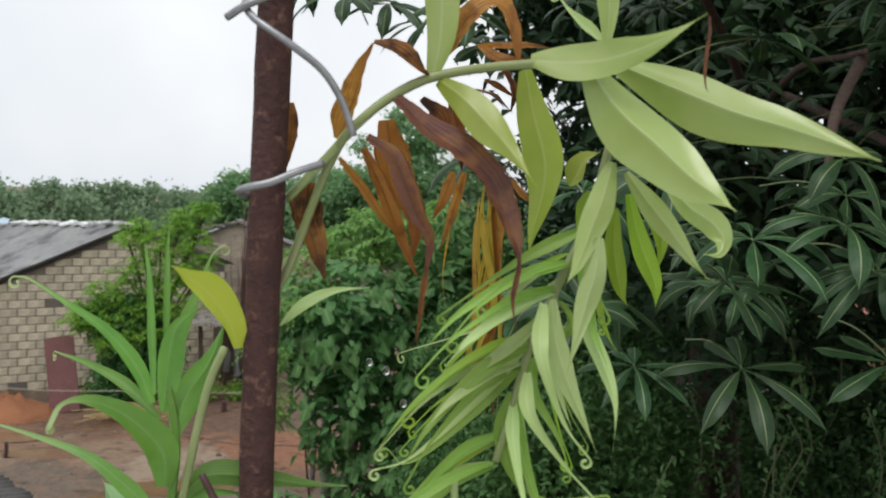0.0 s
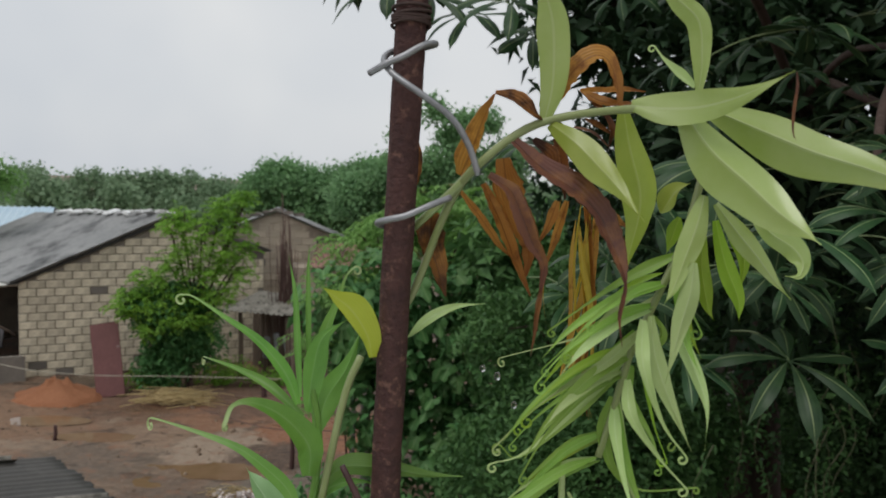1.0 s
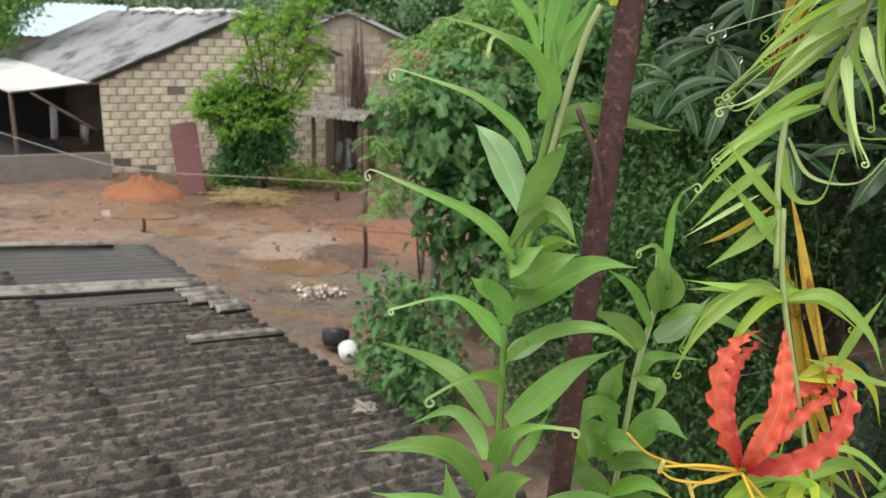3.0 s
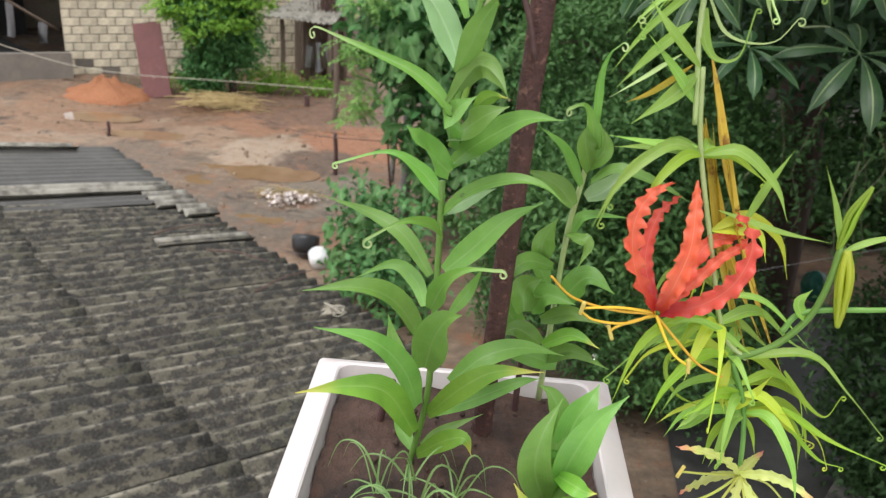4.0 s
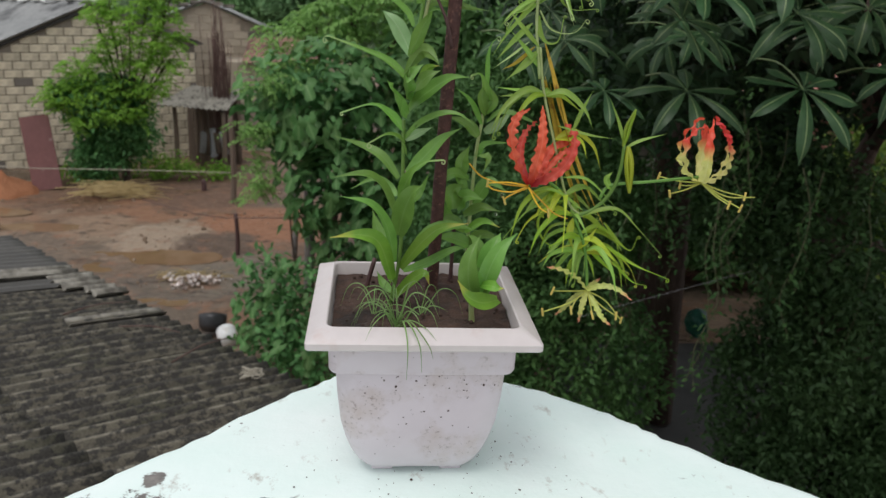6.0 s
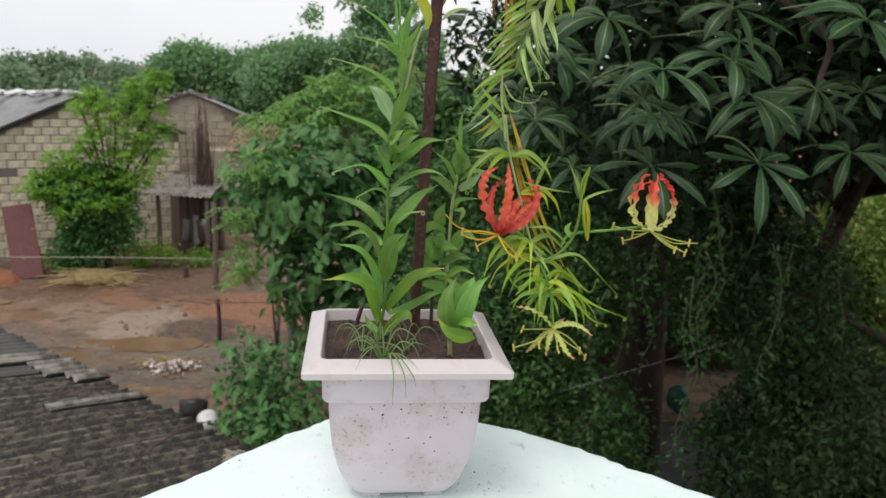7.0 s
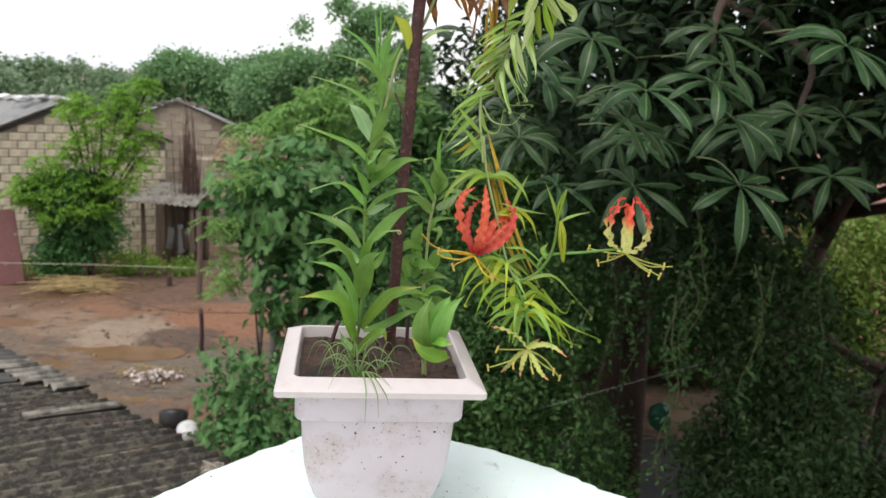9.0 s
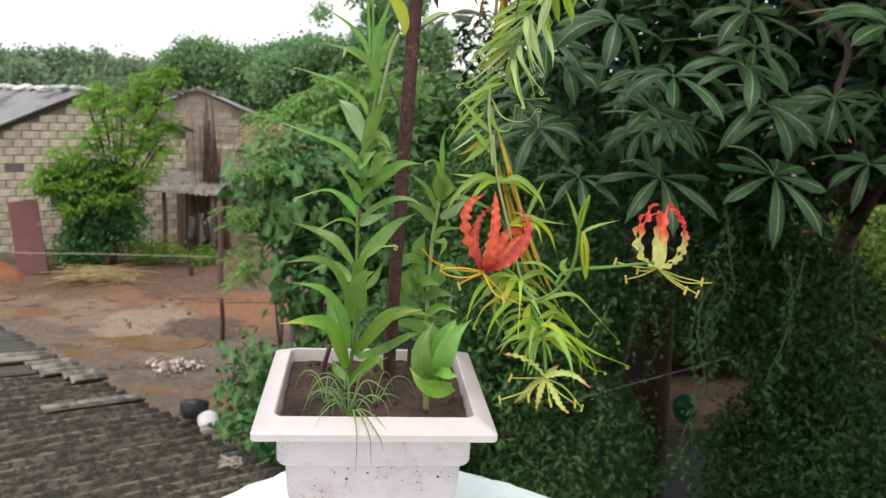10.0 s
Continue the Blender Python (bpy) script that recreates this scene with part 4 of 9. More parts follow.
def make_near_roof():
    roof = thing("corrugated_roof", "old weathered corrugated cement roof with black lichen", "roof", (-2.0, 5.0, -2.6), kind="structure")
    slope = math.atan(0.155)
    down = Vector((D.x * math.cos(slope), D.y * math.cos(slope), -math.sin(slope)))
    nrm = E_.cross(down).normalized()
    if nrm.z < 0:
        nrm = -nrm
    count, pitch = 7, 0.146
    width = pitch * 7
    for row in range(3):
        for k in range(count):
            seed = row * 10 + k
            material = "asbestos"
            if row == 0 and k < 2:
                material = "roofing_felt"
            length = 1.95
            v, f = corrugated(width + 0.07, length, pitch, 0.02 if material == "roofing_felt" else 0.05, 0.008, 10, 10, ragged=0.05 if row == 0 else 0.012, sag=0.02, seed=seed)
            p = -9.02 + k * width + rng.uniform(-0.01, 0.01)
            s = 3.02 + rng.uniform(-0.06, 0.05) - row * 1.78
            base = D * s + E_ * p
            base.z = -2.2 - 0.155 * s + row * 0.012 + (k % 2) * 0.009
            m = Matrix((E_, down, nrm)).transposed().to_4x4()
            m.translation = base - roof.location
            ob = part("sheet", mesh_of("sheet", v, f, material), roof, "smoother black sheet" if material == "roofing_felt" else "")
            ob.matrix_basis = m
    for k in range(4):
        a = D * (2.75 - 1.1 * k) + E_ * -9.3
        b = D * (2.75 - 1.1 * k) + E_ * -1.8
        a.z = b.z = -2.2 - 0.155 * (2.75 - 1.1 * k) - 0.075
        tubes("purlin", "old_timber", [((a, (a + b) / 2, b), 0.04, 0.04)], roof, sides=4, steps=2)
    for k in range(4):
        for s in (2.7, -1.0):
            a = D * s + E_ * (-9.0 + 2.3 * k)
            tubes("post", "old_timber", [((Vector((a.x, a.y, LOT - 0.1)), Vector((a.x, a.y, -3.5)), Vector((a.x, a.y, -2.2 - 0.155 * s - 0.1))), 0.05, 0.05)], roof, sides=6, steps=2)


make_near_roof()


def on_roof(s, p, up=0.03):
    q = D * s + E_ * p
    q.z = -2.2 - 0.155 * s + up
    return q


def roof_patch(s, p, corrugations, length, material, label, seed):
    """A loose narrow piece of corrugated sheet lying in the ribs of the roof."""
    v, f = corrugated(0.146 * corrugations, length, 0.146, 0.05, 0.007, 8, 10, ragged=0.06, sag=0.01, seed=seed)
    slope = math.atan(0.155)
    down = Vector((D.x * math.cos(slope), D.y * math.cos(slope), -math.sin(slope)))
    nrm = E_.cross(down).normalized()
    nrm = nrm if nrm.z > 0 else -nrm
    m = Matrix((E_, down, nrm)).transposed().to_4x4()
    m.translation = on_roof(s, p, 0.030 + 0.003 * (seed % 3))
    ob = part("loose_sheet", mesh_of("loose_sheet", v, f, material))
    ob.matrix_basis = m @ pose(0, 0, 0, 0, 0, -1.5 + seed % 4)
    tagged(ob, label, "sheet", "loose pieces on the roof")


roof_patch(3.0, -7.46, 2, 2.3, "asbestos_new", "long pale strip of corrugated sheet on the roof", 1)
roof_patch(3.02, -7.15, 3, 0.45, "asbestos_new", "pale broken end of a corrugated sheet", 2)
roof_patch(3.06, -6.72, 2, 0.34, "asbestos_new", "pale broken end of a corrugated sheet", 3)
roof_patch(2.98, -5.85, 1, 0.85, "asbestos_new", "narrow pale strip of corrugated sheet at the eave", 5)
roof_patch(0.8, -7.5, 1, 1.6, "asbestos_new", "thin pale strip of corrugated sheet on the roof", 6)
roof_patch(2.6, -9.0, 1, 1.8, "asbestos_new", "thin pale strip of corrugated sheet on the roof", 9)
for i, (s, p, a) in enumerate(((2.5, -6.0, 30), (2.6, -5.3, -15), (2.7, -4.7, 50))):
    q = on_roof(s, p, 0.07)
    d = Vector((math.cos(radians(a)), math.sin(radians(a)), 0.03)) * 0.28
    tw = tubes("twig", "dry_twig", [((q - d, q + Vector((0, 0.03, 0.02)), q + d), 0.008, 0.004)])
    tagged(tw, "dry twig lying on the corrugated roof", "twig", "twigs on the roof")
tangle = []
g_ = random.Random(8)
for i in range(14):
    q = on_roof(2.75, -4.1, 0.05)
    r = [q + Vector((g_.uniform(-0.09, 0.09), g_.uniform(-0.09, 0.09), g_.uniform(0, 0.04))) for _ in range(4)]
    tangle.append((r, 0.004, 0.004))
knot = thing("string_tangle", "small tangle of pale string on the roof edge", "string", tuple(on_roof(2.75, -4.1, 0.05)))
for run in tangle:
    tubes("string", "rope", [run], knot, sides=4)

# ---- the block house across the yard ----
U = Vector((math.cos(radians(27)), math.sin(radians(27)), 0))
RUN = Vector((-0.766, 0.643, 0))
CORNER = Vector((-10.33, 19.45, LOT))
BLOCK = {}


def block_mesh(w, h, material):
    key = (round(w, 2), round(h, 2), material)
    if key not in BLOCK:
        bm = box(w, 0.03, h, 0.008, 0.004, len(BLOCK))
        me = bpy.data.meshes.new("block")
        bm.to_mesh(me)
        bm.free()
        me.materials.append(MATS[material])
        BLOCK[key] = me
    return BLOCK[key]


def gable_wall(parent, name, origin, u, width, top_at, material, dark, course=0.205, unit=0.41, seed=0, missing=0.0, base=0, joint="mortar"):
    """A wall of laid blocks, one mesh a block, under a sloping top."""
    g = random.Random(seed)
    nrm = Vector((u.y, -u.x, 0))
    prof = [(0, 0), (width, 0)] + [(x, top_at(x)) for x in np.linspace(width, 0, 13)]
    verts = []
    for off in (0.0, -0.18):
        verts += [origin + u * x + nrm * off + Vector((0, 0, z)) - parent.location for x, z in prof]
    m = len(prof)
    faces = [tuple(range(m)), tuple(range(m, 2 * m))[::-1]] + [(i, (i + 1) % m, (i + 1) % m + m, i + m)[::-1] for i in range(m)]
    wall = part(name, mesh_of(name, verts, faces, joint, False), parent)
    rows = int(max(top_at(x) for x in np.linspace(0, width, 20)) / course)
    rot = Matrix((u, -nrm, Vector((0, 0, 1)))).transposed().to_4x4()
    for r in range(base, rows):
        z = (r + 0.5) * course
        x = -unit / 2 if r % 2 else 0.0
        while x < width - 0.05:
            a, b = max(x, 0.0), min(x + unit, width)
            x += unit
            if b - a < 0.12 or min(top_at(a), top_at(b)) < z + course * 0.45:
                continue
            mt = dark if g.random() < missing else material
            ob = part("block", block_mesh(b - a - 0.022, course - 0.022, mt), wall)
            mm = rot.copy()
            mm.translation = origin + u * ((a + b) / 2) + nrm * (0.002 + g.uniform(0, 0.006)) + Vector((0, 0, z)) - parent.location
            ob.matrix_basis = mm @ pose(0, 0, 0, 0, g.uniform(-0.6, 0.6), 0)
    return wall


def slab(name, corners, thick, material, parent, label=""):
    lo = [Vector(c) - parent.location for c in corners]
    hi = [c + Vector((0, 0, thick)) for c in lo]
    faces = [(0, 1, 2, 3)[::-1], (4, 5, 6, 7)] + [(i, (i + 1) % 4, (i + 1) % 4 + 4, i + 4) for i in range(4)]
    return part(name, mesh_of(name, lo + hi, faces, material, False), parent, label)


def ribbed_plane(name, a, b, c, d, pitch, depth, material, parent, label="", thick=0.012):
    """A corrugated sheet between the eave a-b and the ridge d-c; the ribs run from eave to ridge."""
    n = max(8, int((b - a).length / pitch * 4))
    up = (b - a).cross(d - a).normalized()
    if up.z < 0:
        up = -up
    verts, faces = [], []
    for layer in (0, 1):
        for j in range(5):
            for i in range(n + 1):
                f, h = i / n, j / 4
                q = (a.lerp(b, f)).lerp(d.lerp(c, f), h)
                q = q + up * (depth / 2 * math.cos(i * math.pi / 2) + 0.02 * noise.noise((f * 9, h * 5, depth * 40)) - layer * thick)
                verts.append(q - parent.location)
    m = n + 1
    for j in range(4):
        for i in range(n):
            p = j * m + i
            faces.append((p, p + 1, p + m + 1, p + m))
            o = p + 5 * m
            faces.append((o, o + m, o + m + 1, o + 1))
    for i in range(n):
        faces.append((i + 1, i, i + 5 * m, i + 1 + 5 * m))
    return part(name, mesh_of(name, verts, faces, material, False), parent, label)


def make_block_house():
    h = thing("block_house", "low house of pale cement blocks with a grey corrugated roof", "house", tuple(CORNER))
    width, ridge_x, eave, peak = 6.1, 3.5, 2.5, 4.04

    def top_at(x):
        return eave + (peak - eave) * x / ridge_x if x < ridge_x else peak - 0.36 * (x - ridge_x)
    gable_wall(h, "gable_wall", CORNER, U, width, top_at, "cement_block", "block_dark", seed=5, missing=0.035)
    z = Vector((0, 0, 1))
    over = -U * 0.25
    lean = -RUN * 0.22
    a = CORNER + over + lean + z * (eave - 0.06)
    d = CORNER + U * ridge_x + lean + z * (peak + 0.06)
    away = RUN * 8.0 - z * 0.28
    ribbed_plane("roof_left", a, a + away, d + away, d, 0.15, 0.05, "far_roofing", h)
    a2 = CORNER + U * (width + 0.1) + lean + z * (top_at(width) - 0.0)
    ribbed_plane("roof_right", a2, a2 + away, d + away, d, 0.15, 0.05, "far_roofing", h)
    rake = [CORNER + over - RUN * 0.06 + z * (eave - 0.16), CORNER + U * ridge_x - RUN * 0.06 + z * (peak - 0.08)]
    tubes("rake_beam", "inside_shade", [((rake[0], (rake[0] + rake[1]) / 2, rake[1]), 0.055, 0.055)], h, sides=4, steps=2)
    back = [CORNER + RUN * 7.6 + U * x for x in (0.0, 6.0)]
    slab("back_wall", [back[0], back[1], back[1] + RUN * 0.2, back[0] + RUN * 0.2], eave - 0.3, "far_plaster", h)
    # inner and end walls are dark sheets standing in for interior shade
    side = CORNER + U * 3.2
    slab("inner_wall", [side, side + RUN * 7.4, side + RUN * 7.4 + U * 0.15, side + U * 0.15], 2.2, "inside_shade", h)
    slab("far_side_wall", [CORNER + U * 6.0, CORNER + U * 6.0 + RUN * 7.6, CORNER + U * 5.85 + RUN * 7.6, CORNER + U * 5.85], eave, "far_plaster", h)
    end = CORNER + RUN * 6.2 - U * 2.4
    slab("end_wall", [end, end + U * 3.8, end + U * 3.8 + RUN * 0.15, end + RUN * 0.15], 2.2, "inside_shade", h)
    # open lean-to at the side
    p0, p1 = CORNER - U * 0.05 + z * (eave - 0.10), CORNER - U * 2.05 - RUN * 0.15 + z * 2.16
    ribbed_plane("lean_to_roof", p1, p1 + RUN * 6.5, p0 + RUN * 6.5, p0 + lean, 0.15, 0.04, "pale_sheet", h, "pale metal lean-to sheets")
    for k, off in enumerate((0.2, 3.2, 6.2)):
        f = CORNER - U * 1.95 + RUN * off
        tubes("post", "old_timber", [((f, f + z * 1.2, f + z * 2.13), 0.06, 0.05)], h, sides=6, steps=2)
    f = CORNER - U * 1.6 - RUN * 0.1
    tubes("brace", "old_timber", [((f + z * 2.15, f + U * 0.8 + z * 1.6, f + U * 1.6 + RUN * 0.3 + z * 1.1), 0.035, 0.035)], h, sides=5, steps=2)
    # floor and low wall take dark colours for the lean-to's shade
    slab("plinth", [CORNER - U * 3.4 - RUN * 0.3, CORNER - U * 0.05 - RUN * 0.3, CORNER - U * 0.05 + RUN * 6, CORNER - U * 3.4 + RUN * 6], 0.3, "inside_shade", h, "low plinth coloured dark for the lean-to's shade")
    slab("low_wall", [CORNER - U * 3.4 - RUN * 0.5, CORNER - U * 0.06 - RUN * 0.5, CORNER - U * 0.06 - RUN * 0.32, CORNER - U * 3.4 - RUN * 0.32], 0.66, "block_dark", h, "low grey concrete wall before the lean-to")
    # unseen wall, added to keep light out of the lean-to
    slab("side_wall", [CORNER - U * 3.3 + RUN * 0.3, CORNER - U * 3.3 + RUN * 6.2, CORNER - U * 3.15 + RUN * 6.2, CORNER - U * 3.15 + RUN * 0.3], 2.15, "inside_shade", h)
    return h, d, peak


house, ridge_end, peak_ = make_block_house()
for k in range(11):
    q = ridge_end + RUN * (0.3 + k * 0.56 + rng.uniform(-0.1, 0.1)) + Vector((0, 0, 0.06 - 0.02 * k))
    bm = box(rng.uniform(0.35, 0.6), rng.uniform(0.25, 0.4), 0.06, 0.012, 0.03, k)
    ob = solid("ridge_tile", bm, "white_plastic", at=Matrix.Translation(q) @ pose(0, 0, 0, rng.uniform(-12, 12), rng.uniform(-12, 12), rng.uniform(0, 180)))
    tagged(ob, "white piece of sheet weighing down the ridge", "ridge piece", "pieces on the house ridge")
for k, (o, hgt, w) in enumerate(((0.95, 1.5, 0.16), (0.25, 0.9, 0.2))):
    q = CORNER - U * o + RUN * 0.5 + Vector((0, 0, 0.55 + hgt / 2))
    bm = box(w, 0.04, hgt * 0.55, 0.015, 0.03, k)
    tagged(solid("hanging_cloth", bm, "cloth_pale", at=Matrix.Translation(q) @ pose(0, 0, 0, 0, 4, 27), smooth=True), "pale cloth hanging in the dark lean-to", "cloth", "cloths in the lean-to")
q = CORNER - U * 2.9 - RUN * 0.3
v, f, u = tube((q + Vector((0, 0, 0.42)), q + Vector((0, 0, 0.62)), q + Vector((0, 0, 0.86)), q + Vector((0, 0, 0.95))), 0.16, 0.07, 10, 3)
tagged(part("canister", mesh_of("canister", v, f, "yellow_can", True, u)), "yellow plastic canister on the plinth", "canister")

# house behind the bush, shed, far blue roof
def make_far_house():
    o = Vector((-7.72, 24.14, LOT))
    h = thing("gabled_house", "old block house with a weathered gable, half hidden by trees", "house", tuple(o))
    u = Vector((0.985, 0.17, 0))
    width, px, eave, peak = 5.5, 2.72, 2.95, 4.1

    def top_at(x):
        return eave + (peak - eave) * x / px if x < px else peak - (peak - eave) * (x - px) / (width - px)
    gable_wall(h, "gable_wall", o, u, width, top_at, "far_plaster", "block_dark", 0.22, 0.44, 9, 0.05, base=6, joint="far_plaster")
    z, run = Vector((0, 0, 1)), Vector((-0.17, 0.985, 0))
    d = o + u * px + z * (peak + 0.05) - run * 0.2
    for nm, x in (("roof_left", -0.2), ("roof_right", width + 0.25)):
        a = o + u * x + z * (eave - 0.03) - run * 0.2
        ribbed_plane(nm, a, a + run * 2.6, d + run * 2.6, d, 0.2, 0.04, "far_roofing", h)
    slab("side_wall", [o + u * width, o + u * width + run * 2.4, o + u * (width - 0.2) + run * 2.4, o + u * (width - 0.2)], eave - 0.1, "far_plaster", h)
    slab("back_wall", [o + run * 2.4, o + u * width + run * 2.4, o + u * width + run * 2.2, o + run * 2.2], eave - 0.1, "far_plaster", h)
    for k in range(6):
        bm = box(0.3, 0.2, 0.1, 0.02, 0.03, k)
        part_ = solid("coping_stone", bm, "block_dark", h, at=Matrix.Translation(d - o + u * (-0.9 + 0.32 * k) + run * 0.15 - z * (0.0 + 0.06 * abs(k - 3))) @ pose(0, 0, 0, 0, 0, 10))


make_far_house()


def make_shed():
    o = Vector((-5.03, 20.15, LOT + 0.0))
    s = thing("open_shed", "small open shed with a crooked corrugated roof on posts", "shed", tuple(o))
    z = Vector((0, 0, 1))
    for nm, x, y, hh in (("post", 0.0, 0.0, 1.68), ("post", 1.2, 0.0, 1.58), ("post", 0.25, 1.3, 1.9), ("post", 1.35, 1.3, 1.85), ("post", 0.5, 0.6, 1.7)):
        f = o + Vector((x, y, -0.1))
        tubes(nm, "old_timber", [((f, f + z * 1.0 + Vector((0.02, 0, 0)), f + z * (hh + 0.1)), 0.075, 0.06)], s, sides=6, steps=2)
    a = o + Vector((-0.42, -0.25, 1.78))
    b = o + Vector((1.32, -0.15, 1.66))
    ribbed_plane("roof_sheet", a, b, o + Vector((1.5, 1.5, 1.98)), o + Vector((0.2, 1.45, 2.05)), 0.13, 0.05, "asbestos_new", s)
    for k in range(8):
        x = 0.18 * k
        slab("board", [o + Vector((x, 1.4, 0)), o + Vector((x + 0.165, 1.4, 0)), o + Vector((x + 0.165, 1.45, 0)), o + Vector((x, 1.45, 0))], 1.75 + 0.03 * (k % 3), "old_timber", s)
    for k in range(5):
        f = o + Vector((0.62 + 0.13 * k, 0.25 + 0.05 * (k % 2), 0))
        bm = box(0.15, 0.05, 0.55 + 0.1 * (k % 3), 0.02, 0.03, k)
        solid("torn_sacking", bm, "old_timber" if k % 2 else "cloth_pale", s, at=Matrix.Translation(f - o + Vector((0, 0, 0.75))) @ pose(0, 0, 0, 0, 6 - 5 * k, 12 * k), smooth=True)


make_shed()


def make_outbuilding():
    o = Vector((-3.2, 23.3, LOT))
    h = thing("outbuilding", "low outbuilding with a rusty red-brown sheet roof", "outbuilding", tuple(o))
    slab("wall", [(-4.6, 23.2, LOT), (-1.6, 23.2, LOT), (-1.6, 25.2, LOT), (-4.6, 25.2, LOT)], 2.55, "far_plaster", h)
    for x, lift in ((-3.75, 0.0), (-2.95, 0.05), (-2.15, -0.02)):
        ribbed_plane("roof_sheet", Vector((x, 22.95, -2.02 + lift)), Vector((x + 0.86, 22.95, -1.98 + lift)), Vector((x + 0.86, 24.6, -1.42 + lift)), Vector((x, 24.6, -1.46 + lift)), 0.14, 0.04, "rusty_sheet", h)


make_outbuilding()
# dark sheet added over the brown earth in place of tree shade
v = [(x, y, z) for z in (LOT - 0.05, LOT + 0.035) for x, y in ((2.5, 9.8), (1.9, 2.6), (8.8, 2.6), (8.4, 9.75), (6.2, 9.85))]
f = [(0, 1, 2, 3, 4), (9, 8, 7, 6, 5)] + [(i, i + 5, (i + 1) % 5 + 5, (i + 1) % 5) for i in range(5)]
tagged(part("shade_patch", mesh_of("shade_patch", v, f, "shade_ground", False)), "added dark sheet over the shaded ground under the trees", "pavement", kind="structure")


def make_blue_house():
    o = Vector((-20.2, 29.2, LOT))
    h = thing("blue_roofed_house", "distant house with a pale blue sheet roof", "house", tuple(o))
    z = Vector((0, 0, 1))
    c = [o, o + Vector((5, 1, 0)), o + Vector((4, 6, 0)), o + Vector((-1, 5, 0))]
    slab("wall", c, 2.65, "far_plaster", h)
    p = [q + z * 2.65 for q in c]
    ribbed_plane("roof", p[0] + Vector((-0.4, -0.4, 0)), p[1] + Vector((0.5, -0.4, 0)), (p[1] + p[2]) / 2 + z * 1.1, (p[0] + p[3]) / 2 + z * 1.1, 0.3, 0.05, "blue_sheet", h)
    ribbed_plane("roof", p[3] + Vector((-0.4, 0.4, 0)), p[2] + Vector((0.5, 0.4, 0)), (p[1] + p[2]) / 2 + z * 1.1, (p[0] + p[3]) / 2 + z * 1.1, 0.3, 0.05, "blue_sheet", h)


make_blue_house()

# red wall and pale sheets beyond the big tree
rw = thing("red_house", "rose-red plastered house glimpsed through the trees", "house", (9.5, 15.5, LOT))
slab("wall", [(3.2, 14.2, LOT), (16.5, 14.2, LOT), (16.5, 18.5, LOT), (3.2, 18.5, LOT)], 3.15, "red_plaster", rw)
ribbed_plane("roof", Vector((2.9, 13.8, -1.4)), Vector((16.8, 13.8, -1.4)), Vector((16.8, 16.4, -0.55)), Vector((2.9, 16.4, -0.55)), 0.25, 0.06, "red_plaster", rw)
for k, (x, z, w, h, tip) in enumerate(((3.41, -1.75, 0.12, 0.5, 8), (3.56, -1.9, 0.12, 0.5, -6), (4.39, -1.76, 0.14, 0.4, 14), (4.52, -1.9, 0.12, 0.45, -12), (3.45, -2.05, 0.4, 0.16, 10))):
    bm = box(w, 0.012, h, 0.003, 0.012, k)
    tagged(solid("metal_sheet", bm, "pale_sheet" if k % 2 else "asbestos_new", at=pose(x, 9.2 + 0.03 * k, z, 12, tip, 15)), "dull metal sheet caught among the shrubs", "metal sheet", "sheets under the tree")
for k, (x, y, a) in enumerate(((3.3, 5.2, 40), (3.9, 5.9, 55))):
    bm = box(1.6, 0.32, 0.09, 0.012, 0.01, k)
    tagged(solid("stone_slab", bm, "bare_concrete", at=pose(x, y, LOT + 0.12, 4, 3, a)), "grey concrete slab lying on dark earth", "slab", "slabs under the tree")

# ---- things in the yard ----
def heap(name, label, cx, cy, r, h, material, seed):
    n, m = 22, 9
    verts, faces = [(cx, cy, LOT + h)], []
    for j in range(1, m + 1):
        f = j / m
        for i in range(n):
            a = 2 * math.pi * i / n
            rr = r * f * (1 + 0.4 * noise.noise((math.cos(a) * 2, math.sin(a) * 2, seed)) + 0.1 * noise.noise((math.cos(a) * 7, math.sin(a) * 7, seed)))
            z = h * (1 - f) ** 1.15 * (1 + 0.45 * noise.noise((math.cos(a) * 2.2, math.sin(a) * 2.2, j * 0.7 + seed))) - (0.12 if j == m else 0)
            verts.append((cx + rr * math.cos(a), cy + 0.7 * rr * math.sin(a), LOT + z + 0.03))
    for i in range(n):
        faces.append((0, 1 + i, 1 + (i + 1) % n))
    for j in range(m - 1):
        for i in range(n):
            a, b = 1 + j * n + i, 1 + j * n + (i + 1) % n
            faces.append((a, a + n, b + n, b))
    return tagged(part(name, mesh_of(name, verts, faces, material)), label, "heap")


heap("soil_mound", "heap of bright red-orange earth beside the house", -8.6, 17.75, 1.05, 0.46, "red_earth", 1)

straw = []
g_ = random.Random(21)
for i in range(130):
    a = g_.gauss(0.15, 0.4)
    c = Vector((-5.75 + g_.gauss(0, 0.36), 17.65 + g_.gauss(0, 0.24), LOT + 0.06 + abs(g_.gauss(0, 0.09))))
    d = Vector((math.cos(a), math.sin(a), g_.uniform(-0.1, 0.1))) * g_.uniform(0.25, 0.6)
    straw.append(((c - d, c + Vector((0, 0, 0.03)), c + d), 0.011, 0.008))
tagged(tubes("straw_heap", "straw_stalks", straw, sides=4, steps=2), "loose heap of dry straw-coloured stalks", "straw", kind="stuff")

